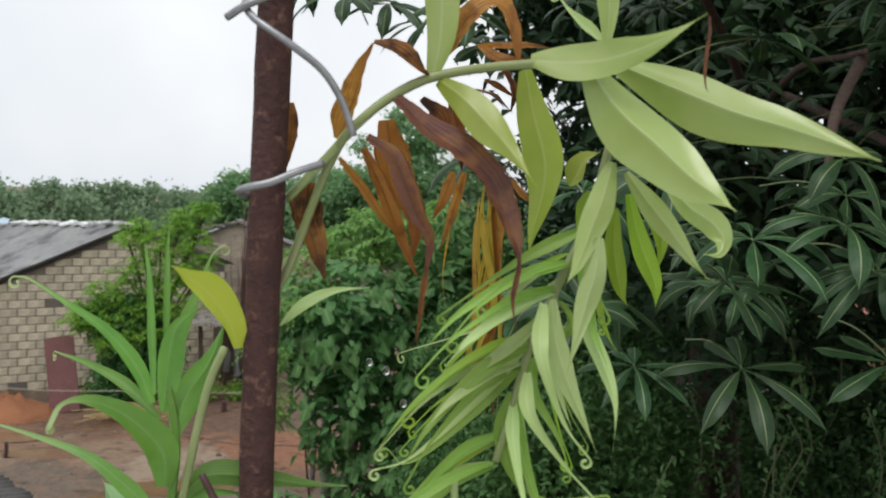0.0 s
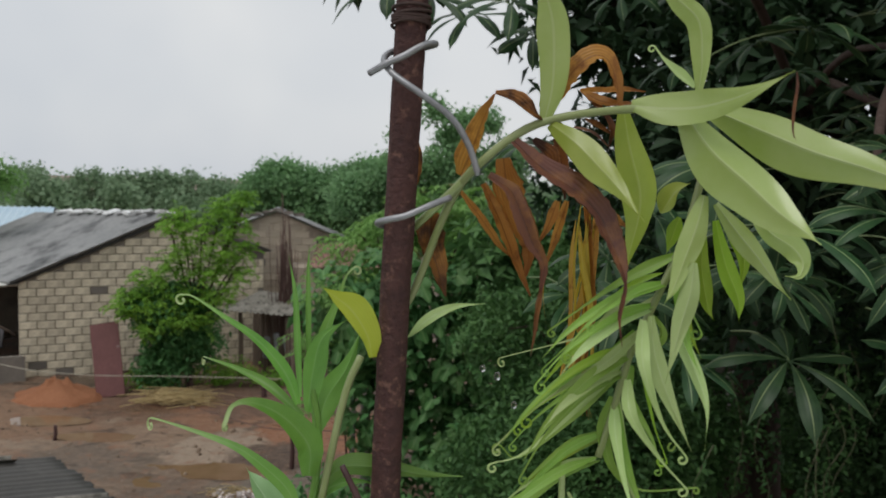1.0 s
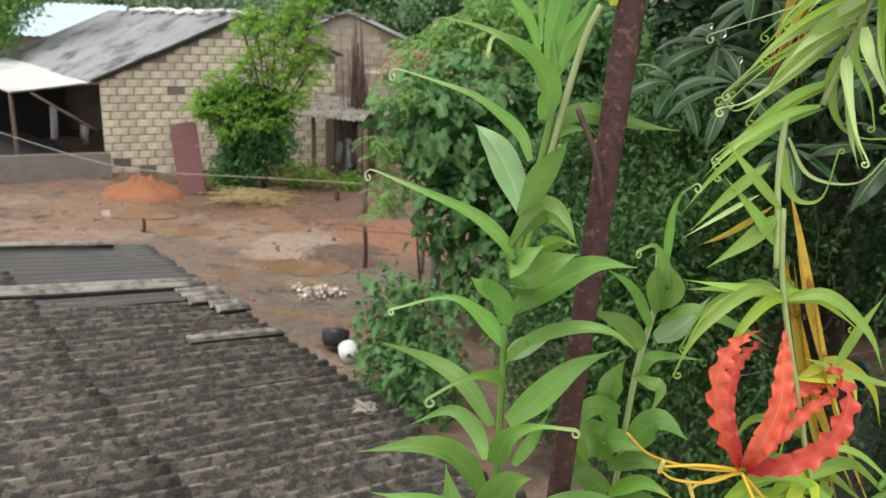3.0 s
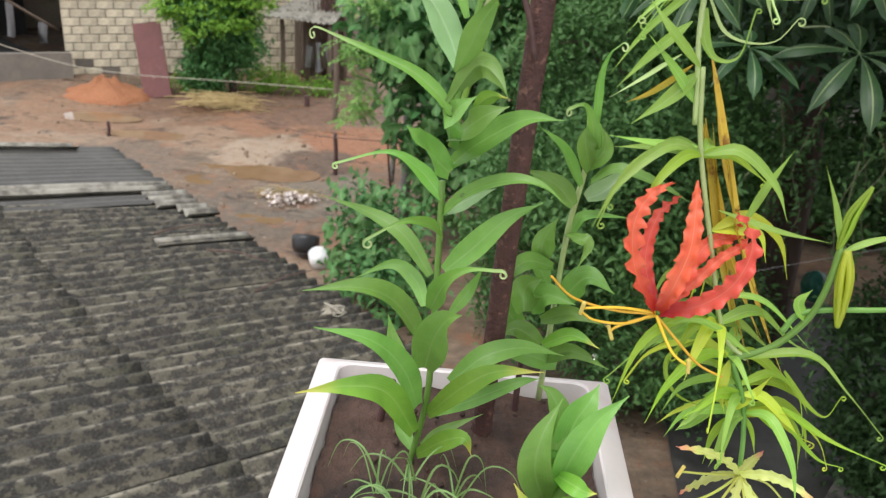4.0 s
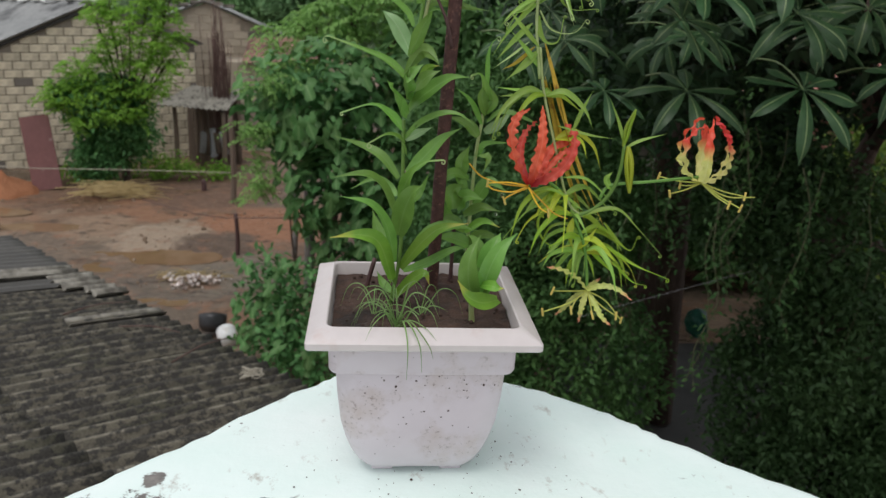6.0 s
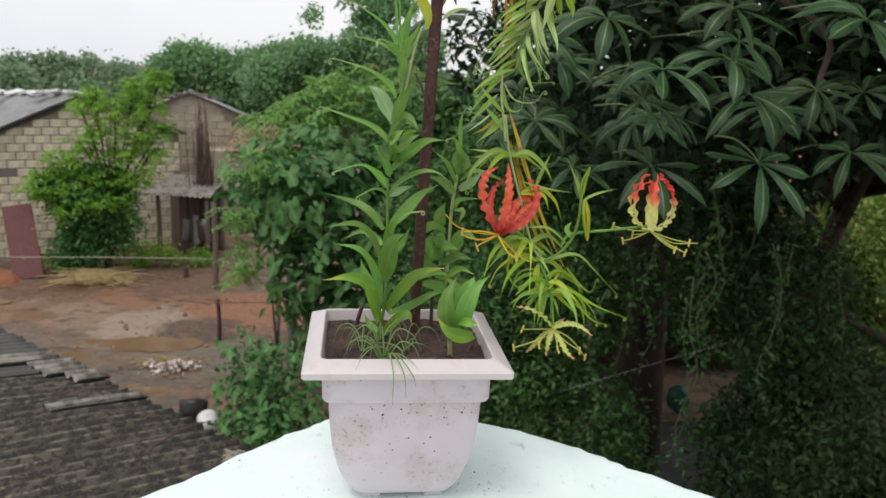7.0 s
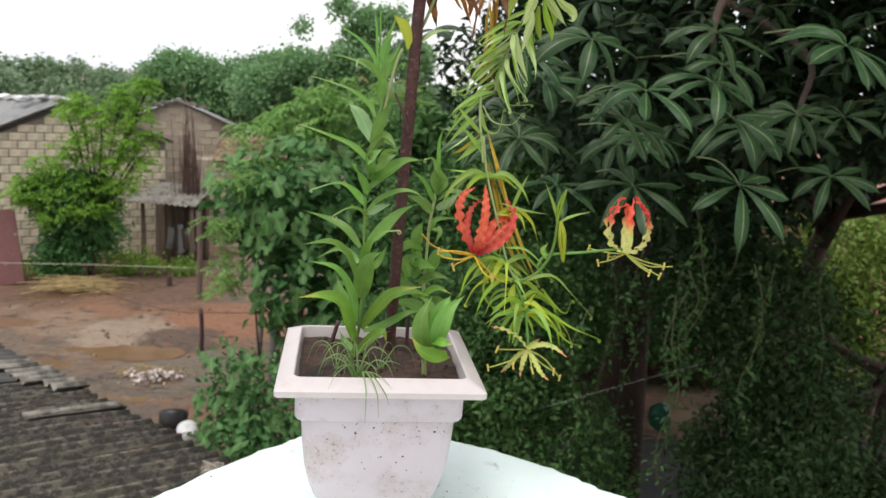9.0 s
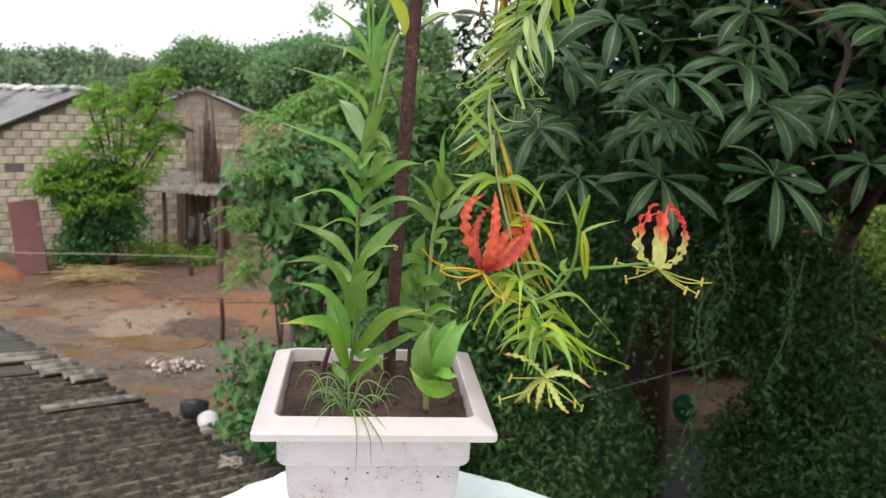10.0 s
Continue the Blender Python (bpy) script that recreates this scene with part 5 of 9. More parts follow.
rub = thing("rubbish_heap", "scattered heap of white and pinkish rubbish on the mud", "rubbish", (-2.96, 12.05, LOT))
g_ = random.Random(5)
shards = []
for k in range(4):
    bm = box(0.09, 0.07, 0.03, 0.008, 0.018, k)
    me = bpy.data.meshes.new("scrap")
    bm.to_mesh(me)
    bm.free()
    me.materials.append(MATS["white_rubbish"])
    shards.append(me)
for k in range(150):
    ob = part("scrap", shards[k % 4], rub)
    r = abs(g_.gauss(0, 0.25))
    a = g_.uniform(0, 6.28)
    ob.matrix_basis = pose(r * 1.25 * math.cos(a), r * 0.8 * math.sin(a), 0.05 + 0.1 * max(0, 1 - r * 3) + g_.uniform(0, 0.03), g_.uniform(-40, 40), g_.uniform(-40, 40), g_.uniform(0, 360)) @ Matrix.Scale(g_.uniform(0.3, 0.85), 4)


litter = []
for i in range(46):
    a = g_.gauss(0.2, 0.7)
    c = Vector((-3.05 + g_.gauss(0, 0.3), 12.35 + g_.gauss(0, 0.14), LOT + 0.05 + abs(g_.gauss(0, 0.02))))
    d = Vector((math.cos(a), math.sin(a), g_.uniform(-0.05, 0.05))) * g_.uniform(0.1, 0.28)
    litter.append(((c - d, c + Vector((0, 0, 0.015)), c + d), 0.007, 0.005))
tagged(tubes("dry_stalks", "straw_stalks", litter, sides=4, steps=2), "thin scatter of dry stalks behind the rubbish", "straw", kind="stuff")


def make_clods():
    """Clods, stones and bits of dry stalk trodden over the yard, in one mesh."""
    g = random.Random(44)
    bm = bmesh.new()
    for k in range(620):
        x, y = g.uniform(-9.5, -1.4), g.uniform(10.5, 18.5)
        if k % 8 == 0:
            x, y = -3.9 + g.gauss(0, 0.9), 14.3 + g.gauss(0, 0.55)
        r = min(0.06, 0.008 + g.expovariate(1 / 0.010))
        m = pose(x, y, ground_height(x, y) + 0.25 * r, g.uniform(0, 360), g.uniform(0, 360), 0) @ Matrix.Diagonal((r, r * g.uniform(0.6, 1.3), r * g.uniform(0.5, 0.9), 1))
        bmesh.ops.create_icosphere(bm, subdivisions=1, radius=1, matrix=m)
    tagged(solid("earth_clods", bm, "earth_clod"), "small clods and stones scattered on the wet yard", "clods", kind="stuff")


make_clods()


def panel():
    bm = box(0.62, 0.035, 1.72, 0.006, 0.012, 3)
    tagged(solid("leaning_sheet", bm, "maroon_sheet", at=pose(-7.66, 18.28, LOT + 0.82, -17, -9, 10)), "rusty maroon sheet panel propped against the wall", "metal sheet")


panel()


def pole(name, label, foot, top, r, material="old_timber", category="post"):
    f, t = Vector(foot), Vector(top)
    v, fc, u = tube((f, (f + t) / 2 + Vector((0.02, 0, 0)), t), r, r * 0.8, 8, 4, 0.15)
    return tagged(part(name, mesh_of(name, v, fc, material, True, u)), label, category)


pole("wooden_post", "tall weathered wooden post holding a line", (-3.15, 17.3, LOT - 0.1), (-3.17, 17.3, -2.6), 0.065)
pole("short_stake", "short dark wooden stake in the mud", (-2.51, 13.7, LOT - 0.1), (-2.52, 13.7, -3.82), 0.045, "dead_stick", "stake")
pole("tree_stump", "short cut stump at the yard's edge", (-4.0, 18.2, LOT - 0.05), (-4.0, 18.2, LOT + 0.3), 0.07, "dead_stick", "stump")
pole("small_stake", "short stake in the open yard", (-7.35, 15.0, LOT - 0.05), (-7.33, 15.0, LOT + 0.26), 0.04, "dead_stick", "stake")
pole("concrete_post", "pale concrete post among the vines", (-1.05, 11.8, LOT - 0.05), (-1.05, 11.8, -2.75), 0.09, "bare_concrete")
pole("thin_post", "thin pale post beside the vines", (-1.45, 13.6, LOT - 0.05), (-1.42, 13.6, -3.2), 0.05, "bare_concrete")
line = [(-12.6, 18.3, -3.35), (-9.8, 17.8, -3.86), (-7.9, 17.3, -3.91), (-5.6, 17.3, -3.90), (-3.16, 17.3, -3.9)]
v, f, u = tube(line, 0.010, 0.010, 6, 6)
tagged(part("rope", mesh_of("rope", v, f, "rope", True, u)), "sagging pale rope strung across the yard", "rope")
v, f, u = tube(((-4.6, 15.2, -4.0), (-3.0, 13.6, -3.85), (-1.6, 12.2, -3.45), (-0.6, 11.0, -3.1)), 0.009, 0.009, 5, 6)
tagged(part("rope", mesh_of("rope", v, f, "dry_twig", True, u)), "thin reddish line stretched towards the vines", "rope")
v, f, u = tube(((-8.6, 19.9, -2.95), (-7.2, 19.4, -3.12), (-5.6, 19.6, -3.1)), 0.012, 0.012, 5, 6)
tagged(part("rope", mesh_of("rope", v, f, "rope", True, u)), "pale cord tied along the block wall", "rope")


def bowl(name, label, at, r, h, material, tilt):
    prof = [(0.0, 0.0), (0.75, 0.02), (0.95, 0.3), (1.0, 0.75), (0.98, 1.0), (0.92, 0.98), (0.9, 0.4), (0.7, 0.14), (0.0, 0.12)]
    n = 20
    verts, faces = [], []
    for pr, pz in prof:
        for k in range(n):
            a = 2 * math.pi * k / n
            verts.append((pr * r * math.cos(a), pr * r * math.sin(a), pz * h))
    for j in range(len(prof) - 1):
        for k in range(n):
            a, b = j * n + k, j * n + (k + 1) % n
            faces.append((a, b, b + n, a + n))
    ob = part(name, mesh_of(name, verts, faces, material))
    ob.matrix_basis = Matrix.Translation(at) @ pose(0, 0, 0, *tilt)
    return tagged(ob, label, "bucket")


bowl("bucket", "white plastic bucket tipped over on the ground", (-1.98, 9.6, LOT + 0.09), 0.14, 0.24, "white_plastic", (-70, 0, 20))
bowl("basin", "black rubber basin lying beside the bucket", (-2.27, 9.95, LOT + 0.10), 0.2, 0.24, "black_plastic", (-30, 10, 20))

# ---- trees and bushes ----
tree("yard_bush", "light green leafy small tree before the block wall", (-5.9, 18.9, LOT), (-5.7, 18.7, -2.9), 0.06,
     [(-4.56, 18.4, -0.05, 0.3, 0.35, 0.3), (-5.06, 18.4, -0.15, 0.28, 0.35, 0.22), (-4.75, 18.4, -0.64, 0.45, 0.35, 0.35), (-5.98, 18.4, -0.39, 0.35, 0.35, 0.25), (-6.23, 18.4, -0.66, 0.28, 0.35, 0.2), (-5.49, 18.4, -0.61, 0.35, 0.35, 0.28), (-5.75, 18.4, -1.07, 0.5, 0.35, 0.3), (-4.95, 18.4, -1.16, 0.5, 0.35, 0.3), (-4.49, 18.4, -1.07, 0.2, 0.35, 0.25), (-4.70, 18.4, -1.66, 0.42, 0.35, 0.35), (-5.39, 18.4, -1.63, 0.5, 0.35, 0.3), (-6.13, 18.4, -1.54, 0.45, 0.35, 0.28),
      (-6.69, 18.4, -1.85, 0.5, 0.35, 0.24), (-7.19, 18.4, -2.21, 0.4, 0.35, 0.22), (-6.52, 18.4, -2.34, 0.6, 0.35, 0.3), (-5.78, 18.4, -2.24, 0.5, 0.35, 0.3), (-4.96, 18.4, -2.20, 0.35, 0.35, 0.25), (-7.02, 18.4, -2.65, 0.4, 0.35, 0.22), (-6.16, 18.4, -2.78, 0.5, 0.35, 0.25), (-7.38, 18.4, -2.51, 0.2, 0.35, 0.2), (-5.54, 18.4, -2.75, 0.4, 0.35, 0.22), (-4.44, 18.4, 0.06, 0.12, 0.35, 0.14), (-6.79, 18.4, -3.07, 0.3, 0.35, 0.2)],
     950, 0, 0, 0, "bush_leaves", 3, hollow=0.15, frond=(0.3, 6, 0.115, 0.3))
tree("dark_shrub", "darker green shrub under the small tree by the wall", (-6.0, 18.95, LOT), (-6.0, 18.9, -3.5), 0.06,
     [(-6.9, 18.7, -2.6, 0.5, 0.35, 0.5), (-6.2, 18.75, -3.2, 0.75, 0.4, 0.9), (-5.75, 18.8, -3.1, 0.5, 0.4, 0.9), (-6.1, 18.7, -2.5, 0.8, 0.4, 0.5), (-6.5, 18.7, -4.0, 0.6, 0.4, 0.5)],
     420, 34, 0.15, 0.12, "vine_leaves", 24, slim=0.42, category="shrub", hollow=0.3)
tree("low_shrub", "low green shrub along the wall foot", (-6.0, 18.9, LOT), (-6.0, 18.9, -4.3), 0.04,
     [(-6.8, 18.9, -4.3, 0.8, 0.3, 0.28), (-5.3, 19.4, -4.3, 0.9, 0.3, 0.28), (-4.0, 19.6, -4.4, 0.4, 0.3, 0.12)], 140, 14, 0.12, 0.1, "bush_leaves", 4, limbs=False, category="shrub")


def gourd_vine(name, label, at, lobes, count, size, seed):
    """A mound of big lobed gourd leaves, each with its own stalk, over darker inner growth."""
    t = thing(name, label, "vine", at)
    g = np.random.default_rng(seed)
    cluster("inner_growth", "vine_leaves", crown_points([(x, y + 0.15, z, a * 0.9, b * 0.9, c * 0.9) for x, y, z, a, b, c in lobes], count, seed + 1, 0.2), size * 0.7, 8, 0.12, t, seed=seed)
    me = []
    for k in range(5):
        verts, faces, uvs = [(0, 0, 0)], [], [(0.5, 0)]
        n = 22
        for i in range(n + 1):
            a = -2.75 + 5.5 * i / n
            r = 0.5 * (0.72 + 0.28 * math.cos(2.5 * a)) * (1 + 0.12 * math.sin(7 * a + k))
            x, y = r * math.sin(a), 0.12 + r * math.cos(a)
            verts.append((x, y, 0.10 * math.sin(3 * a + k) - 0.25 * (x * x + y * y)))
            uvs.append((0.5 + x, 0.5 + y))
        faces = [(0, i, i + 1) for i in range(1, n + 1)]
        me.append(mesh_of("leaf", verts, faces, "gourd_leaf", True, uvs))
    pts = crown_points(lobes, count, seed, 0.93)
    for i, p in enumerate(pts):
        o = min(lobes, key=lambda q: (q[0] - p[0]) ** 2 / q[3] ** 2 + (q[1] - p[1]) ** 2 / q[4] ** 2 + (q[2] - p[2]) ** 2 / q[5] ** 2)
        out = Vector((p[0] - o[0], p[1] - o[1], p[2] - o[2] + 0.15))
        if out.y > 0.35 * o[4]:
            continue
        nrm = (out.normalized() + Vector((0, -0.6, 0.5)) + Vector(g.normal(0, 0.25, 3))).normalized()
        down = Vector((g.normal(0, 0.35), -0.2, -1))
        y = (down - nrm * down.dot(nrm)).normalized()
        m = Matrix((y.cross(nrm), y, nrm)).transposed().to_4x4() @ Matrix.Scale(size * g.uniform(0.65, 1.25), 4)
        m.translation = Vector(p) - t.location
        part("leaf", me[i % 5], t).matrix_basis = m
    return t


gourd_vine("gourd_vine", "dense vine of broad lobed leaves climbing over a tree", (-0.6, 11.4, LOT),
           [(-0.6, 11.0, -1.3, 1.0, 0.8, 0.85), (-0.65, 10.9, -2.4, 0.75, 0.7, 0.9), (0.5, 11.3, -1.9, 1.0, 0.8, 1.3), (0.05, 11.0, -3.4, 1.05, 0.8, 1.2), (-1.5, 11.2, -1.3, 0.5, 0.5, 0.55), (-1.15, 11.1, -2.0, 0.45, 0.5, 0.4)], 470, 0.32, 31)
tree("feathery_shrub", "feathery fern-leaved shrub beside the vine", (-1.1, 11.4, LOT), (-1.3, 11.2, -2.4), 0.02,
     [(-1.5, 10.8, -1.0, 0.3, 0.3, 0.25), (-1.75, 10.7, -1.75, 0.25, 0.3, 0.3), (-1.65, 10.7, -2.4, 0.22, 0.3, 0.4)], 120, 0, 0, 0, "neem_leaves", 41, category="shrub", hollow=0.2, frond=(0.32, 9, 0.07, 0.35), limbs=False)
gourd_vine("bean_bush", "low bush of bright heart-shaped leaves at the roof's edge", (-1.5, 9.2, LOT),
           [(-1.4, 9.2, -3.5, 0.4, 0.4, 0.42), (-1.3, 9.0, -4.05, 0.5, 0.5, 0.5), (-0.8, 8.9, -3.8, 0.55, 0.5, 0.7), (-1.0, 8.4, -4.2, 0.7, 0.6, 0.5)], 190, 0.21, 37)
tree("neem_tree", "feathery tree with reddish young leaves behind the vine", (-0.9, 13.6, LOT), (-0.8, 13.5, -1.5), 0.12,
     [(-1.0, 13.0, -0.6, 0.85, 0.7, 0.7), (-0.2, 13.2, -0.1, 0.9, 0.8, 0.6), (0.8, 13.4, -0.4, 1.1, 0.8, 0.9), (-1.3, 13.3, -1.5, 0.6, 0.6, 0.6), (1.6, 13.6, -1.2, 1.0, 0.8, 1.0)],
     760, 0, 0, 0, "neem_leaves", 6, hollow=0.45, frond=(0.42, 9, 0.13))
tree("tall_tree", "tall tree with dark leaves behind the houses", (0.6, 27.0, LOT), (0.5, 27.0, 0.0), 0.25,
     [(-1.2, 26.5, 0.75, 1.4, 1.1, 0.8), (0.5, 26.6, 1.0, 1.4, 1.2, 0.9), (0.7, 26.6, 2.35, 0.75, 0.8, 0.5), (-0.2, 26.6, 2.95, 0.4, 0.5, 0.4), (-2.7, 26.8, 0.0, 1.2, 1.0, 0.8), (2.2, 27.0, 1.2, 0.8, 1.0, 0.8), (-0.3, 26.6, -0.5, 2.2, 1.2, 0.9), (1.5, 26.8, 2.6, 0.45, 0.5, 0.35), (-1.55, 26.6, 2.05, 0.3, 0.4, 0.3), (0.1, 26.6, 1.9, 0.4, 0.4, 0.4)],
     900, 26, 0.17, 0.15, "tall_leaves", 8, slim=0.55, hollow=0.3, limbs=False)
tree("round_tree", "broad dark green tree behind the far house", (-6.9, 36.0, LOT), (-6.8, 36.0, -0.5), 0.3,
     [(-7.7, 36, 0.0, 1.2, 1.3, 0.9), (-7.1, 36, 0.75, 0.9, 0.9, 0.65), (-5.9, 36, 0.1, 1.4, 1.3, 0.9), (-4.0, 35.5, 0.25, 1.0, 1.2, 1.1), (-2.4, 35, 0.2, 1.3, 1.3, 1.1), (-5.2, 36, -1.2, 3.3, 1.5, 1.0), (-3.2, 35.5, 0.95, 0.55, 0.6, 0.4)],
     1000, 36, 0.2, 0.2, "tall_leaves", 9, slim=0.6, hollow=0.4)
tree("left_tree", "tree with soft light green drooping foliage", (-16.5, 24.0, LOT), (-16.2, 24.0, -1.0), 0.2,
     [(-15.6, 23.6, 0.6, 1.7, 1.2, 1.3), (-15.2, 23.4, -0.5, 1.0, 1.0, 1.2), (-17.2, 23.6, -0.6, 1.9, 1.3, 1.7), (-13.0, 23.3, 0.45, 0.55, 0.4, 0.3), (-12.5, 23.3, 0.2, 0.35, 0.3, 0.25), (-18.3, 23.8, 0.9, 1.8, 1.3, 1.6)],
     900, 30, 0.2, 0.2, "frond_leaves", 10, slim=0.34, down=0.7)
g_ = np.random.default_rng(77)
belt = []
for x in np.arange(-62, 30, 2.6):
    y = 62 + 6 * math.sin(x * 0.3)
    belt.append((x, y, -2.8 + g_.uniform(-0.9, 0.7), g_.uniform(1.6, 2.6), 2.0, 2.2 + g_.uniform(0, 0.7)))
for x in np.arange(-50, 12, 3.4):
    belt.append((x, 84, -2.2 + g_.uniform(-0.6, 0.8), 3.0, 2.0, 2.6))
woods = thing("far_woods", "belt of distant dark green trees along the horizon", "woods", (-10, 65, LOT), kind="stuff")
cluster("crown", "far_leaves", crown_points(belt, 6500, 12, 0.7), 0.42, 20, 0.38, woods, slim=0.7, seed=12)
for q in belt[::3]:
    tubes("trunk", "bark", [((Vector((q[0], q[1], LOT - 0.2)), Vector((q[0], q[1], -3.5)), Vector((q[0], q[1], q[2]))), 0.25, 0.15)], woods, sides=5, steps=2)

dead = []
g_ = random.Random(9)
for k in range(90):
    a = g_.uniform(0, 6.28)
    r = abs(g_.gauss(0, 0.2))
    b0 = Vector((-4.0 + 0.12 * math.cos(a), 21.0 + 0.12 * math.sin(a), LOT))
    top = Vector((-4.05 + r * 1.1 * math.cos(a), 21 + r * math.sin(a), g_.uniform(-2.1, -0.5) - 1.2 * r + g_.choice((0, 0, 0.4))))
    dead.append(((b0, (b0 + top) / 2 + Vector((g_.uniform(-0.12, 0.12), 0, 0)), top), 0.02, 0.006))
dead.append(((Vector((-4.05, 21, LOT)), Vector((-4.1, 21, -1.5)), Vector((-4.15, 21, 0.15))), 0.03, 0.012))
tagged(tubes("dead_shrub", "dry_twig", dead, sides=4, steps=2), "upright bundle of bare brown twigs", "shrub")

# ---- the big tree beside the parapet ----
SILK = (4.5, 10.9, LOT)
silk = thing("silk_cotton_tree", "large tree with dark drooping palmate leaves", "tree", SILK)
tubes("trunk", "bark", [((Vector((4.5, 10.9, LOT - 0.2)), Vector((4.2, 10.2, -2.2)), Vector((3.9, 9.4, 0.6)), Vector((3.9, 9.0, 3.4))), 0.34, 0.2)], silk, sides=12, steps=6)
tubes("trunk", "bark", [((Vector((3.49, 7.6, LOT - 0.2)), Vector((3.41, 7.7, -2.15)), Vector((3.41, 7.8, -0.48)), Vector((4.3, 8.4, 2.4))), 0.17, 0.12)], silk, "reddish-brown side trunk", sides=10, steps=5)
limb = [((3.95, 9.6, -0.4), (3.0, 7.0, 0.8), (2.2, 4.2, 1.2), (1.7, 2.5, 1.05)), ((2.6, 5.4, 1.05), (1.5, 3.6, 1.5), (0.9, 2.4, 1.2)), ((3.95, 9.6, 0.2), (4.4, 6.5, 1.6), (3.8, 3.8, 1.6)),
        ((2.3, 4.4, 1.15), (2.4, 3.2, 0.7), (1.9, 2.3, 0.35)), ((1.75, 2.6, 1.05), (1.45, 2.2, 0.8), (1.3, 1.95, 0.6)), ((1.2, 3.0, 1.4), (0.9, 2.6, 1.9), (0.7, 2.4, 2.2)), ((4.0, 9, 2.6), (3.0, 6.0, 3.4), (1.6, 4.5, 3.2))]
for i, p in enumerate(limb):
    tubes("limb", "bark", [(p, 0.036 - 0.003 * i, 0.012)], silk, sides=7, steps=5)

PALM = []


def leaflet_width(s):
    """Narrow at the stalk, widest past the middle, drawn out to a point."""
    if s < 0.08:
        return 0.08
    if s < 0.86:
        return max(0.08, math.sin(math.pi * (0.04 + 0.96 * (s - 0.08) / 0.92) ** 1.35) ** 0.85)
    return max(0.02, 0.5 * ((1 - s) / 0.14) ** 1.2)


for k in range(9):
    verts, faces, uvs = [], [], []
    g_ = random.Random(100 + k)
    count = 7 + k % 2
    for j in range(count):
        spread = 2 * j / (count - 1) - 1
        a = spread * 2.7 + g_.uniform(-0.22, 0.22)
        ln = 0.285 * (1 - 0.25 * abs(spread)) * g_.uniform(0.72, 1.1)
        d = Vector((math.sin(a), math.cos(a), 0))
        z = Vector((0, 0, ln * g_.uniform(0.15, 0.75)))
        pts = [Vector((0, 0, 0)), d * ln * 0.24 + z * 0.08, d * ln * 0.52 + z * 0.02, d * ln * 0.76 - z * 0.2, d * ln * 0.93 - z * 0.55]
        vv, ff, uu = ribbon(pts, 0.054 * g_.uniform(0.82, 1.12), 5, leaflet_width, g_.uniform(-0.35, 0.35), -0.32, facing=Vector((0, 0, 1)), twist=g_.uniform(-0.5, 0.5))
        n0 = len(verts)
        verts += vv
        faces += [tuple(i + n0 for i in q) for q in ff]
        uvs += uu
    vv, ff, uu = tube((Vector((0, 0, 0.0)), Vector((0, -0.07, -0.01)), Vector((0, -0.2, -0.06)), Vector((0, -0.34, -0.16))), 0.0024, 0.0034, 5, 4)
    n0 = len(verts)
    verts += vv
    faces += [tuple(i + n0 for i in q) for q in ff]
    uvs += [(0.5, 0.5)] * len(vv)
    PALM.append(mesh_of("leaf", verts, faces, "silk_leaf", True, uvs))


def palm_leaf(x, y, z, head, pitch=25, roll=0, size=1.0, k=0):
    """One palmate leaf: head is the heading of its middle leaflet, pitch how far it hangs."""
    ob = part("leaf", PALM[k % 9], silk)
    ob.matrix_basis = Matrix.Translation(Vector((x, y, z)) - silk.location) @ pose(0, 0, 0, 0, 0, head) @ pose(0, 0, 0, 4 - 0.85 * pitch, roll, 0) @ Matrix.Scale(size, 4)


palm_leaf(1.31, 1.60, 0.110, 180, 46, 0, 1.0, 1)
palm_leaf(1.25, 1.60, 0.340, 182, 44, 3, 0.9, 0)
palm_leaf(1.17, 1.60, 0.450, 190, 34, -4, 0.85, 3)
palm_leaf(0.94, 1.60, 0.410, 205, 26, 10, 0.95, 4)
palm_leaf(0.88, 1.60, 0.305, 190, 44, -6, 0.8, 6)
palm_leaf(0.93, 1.60, 0.090, 183, 36, 0, 0.95, 2)
palm_leaf(1.63, 1.60, 0.600, 196, 44, 0, 1.05, 7)
palm_leaf(0.74, 1.60, 0.560, 186, 36, 0, 0.9, 5)
palm_leaf(1.17, 1.62, 0.615, 182, 36, 4, 0.85, 8)
palm_leaf(0.69, 1.70, 0.070, 182, 30, 0, 0.7, 2)
palm_leaf(0.52, 1.60, 0.23, 165, 40, 6, 0.75, 3)
palm_leaf(1.36, 1.95, 0.53, 200, 40, 6, 0.9, 4)
palm_leaf(1.75, 2.05, 0.36, 170, 40, 6, 0.9, 5)
palm_leaf(1.05, 1.95, 0.24, 210, 40, 6, 0.8, 6)
palm_leaf(0.52, 1.85, 0.31, 176, 38, 8, 0.8, 7)
palm_leaf(0.66, 1.90, 0.24, 192, 42, -6, 0.8, 8)
palm_leaf(0.67, 1.95, 0.43, 172, 34, 4, 0.85, 0)
palm_leaf(0.57, 1.85, 0.52, 188, 36, 0, 0.85, 1)
palm_leaf(0.44, 1.95, 0.19, 200, 40, 5, 0.75, 4)
palm_leaf(0.47, 4.0, 0.72, 120, 30, 0, 1.3, 1)
palm_leaf(0.30, 3.6, 1.55, 170, 35, 0, 1.2, 2)
palm_leaf(0.0, 3.6, 1.62, 200, 35, 0, 1.2, 3)
palm_leaf(-0.19, 3.20, 1.33, 170, 30, 0, 1.10, 0)
palm_leaf(-0.01, 3.30, 1.33, 190, 33, 0, 1.10, 1)
palm_leaf(0.17, 3.40, 1.28, 160, 36, 0, 1.15, 2)
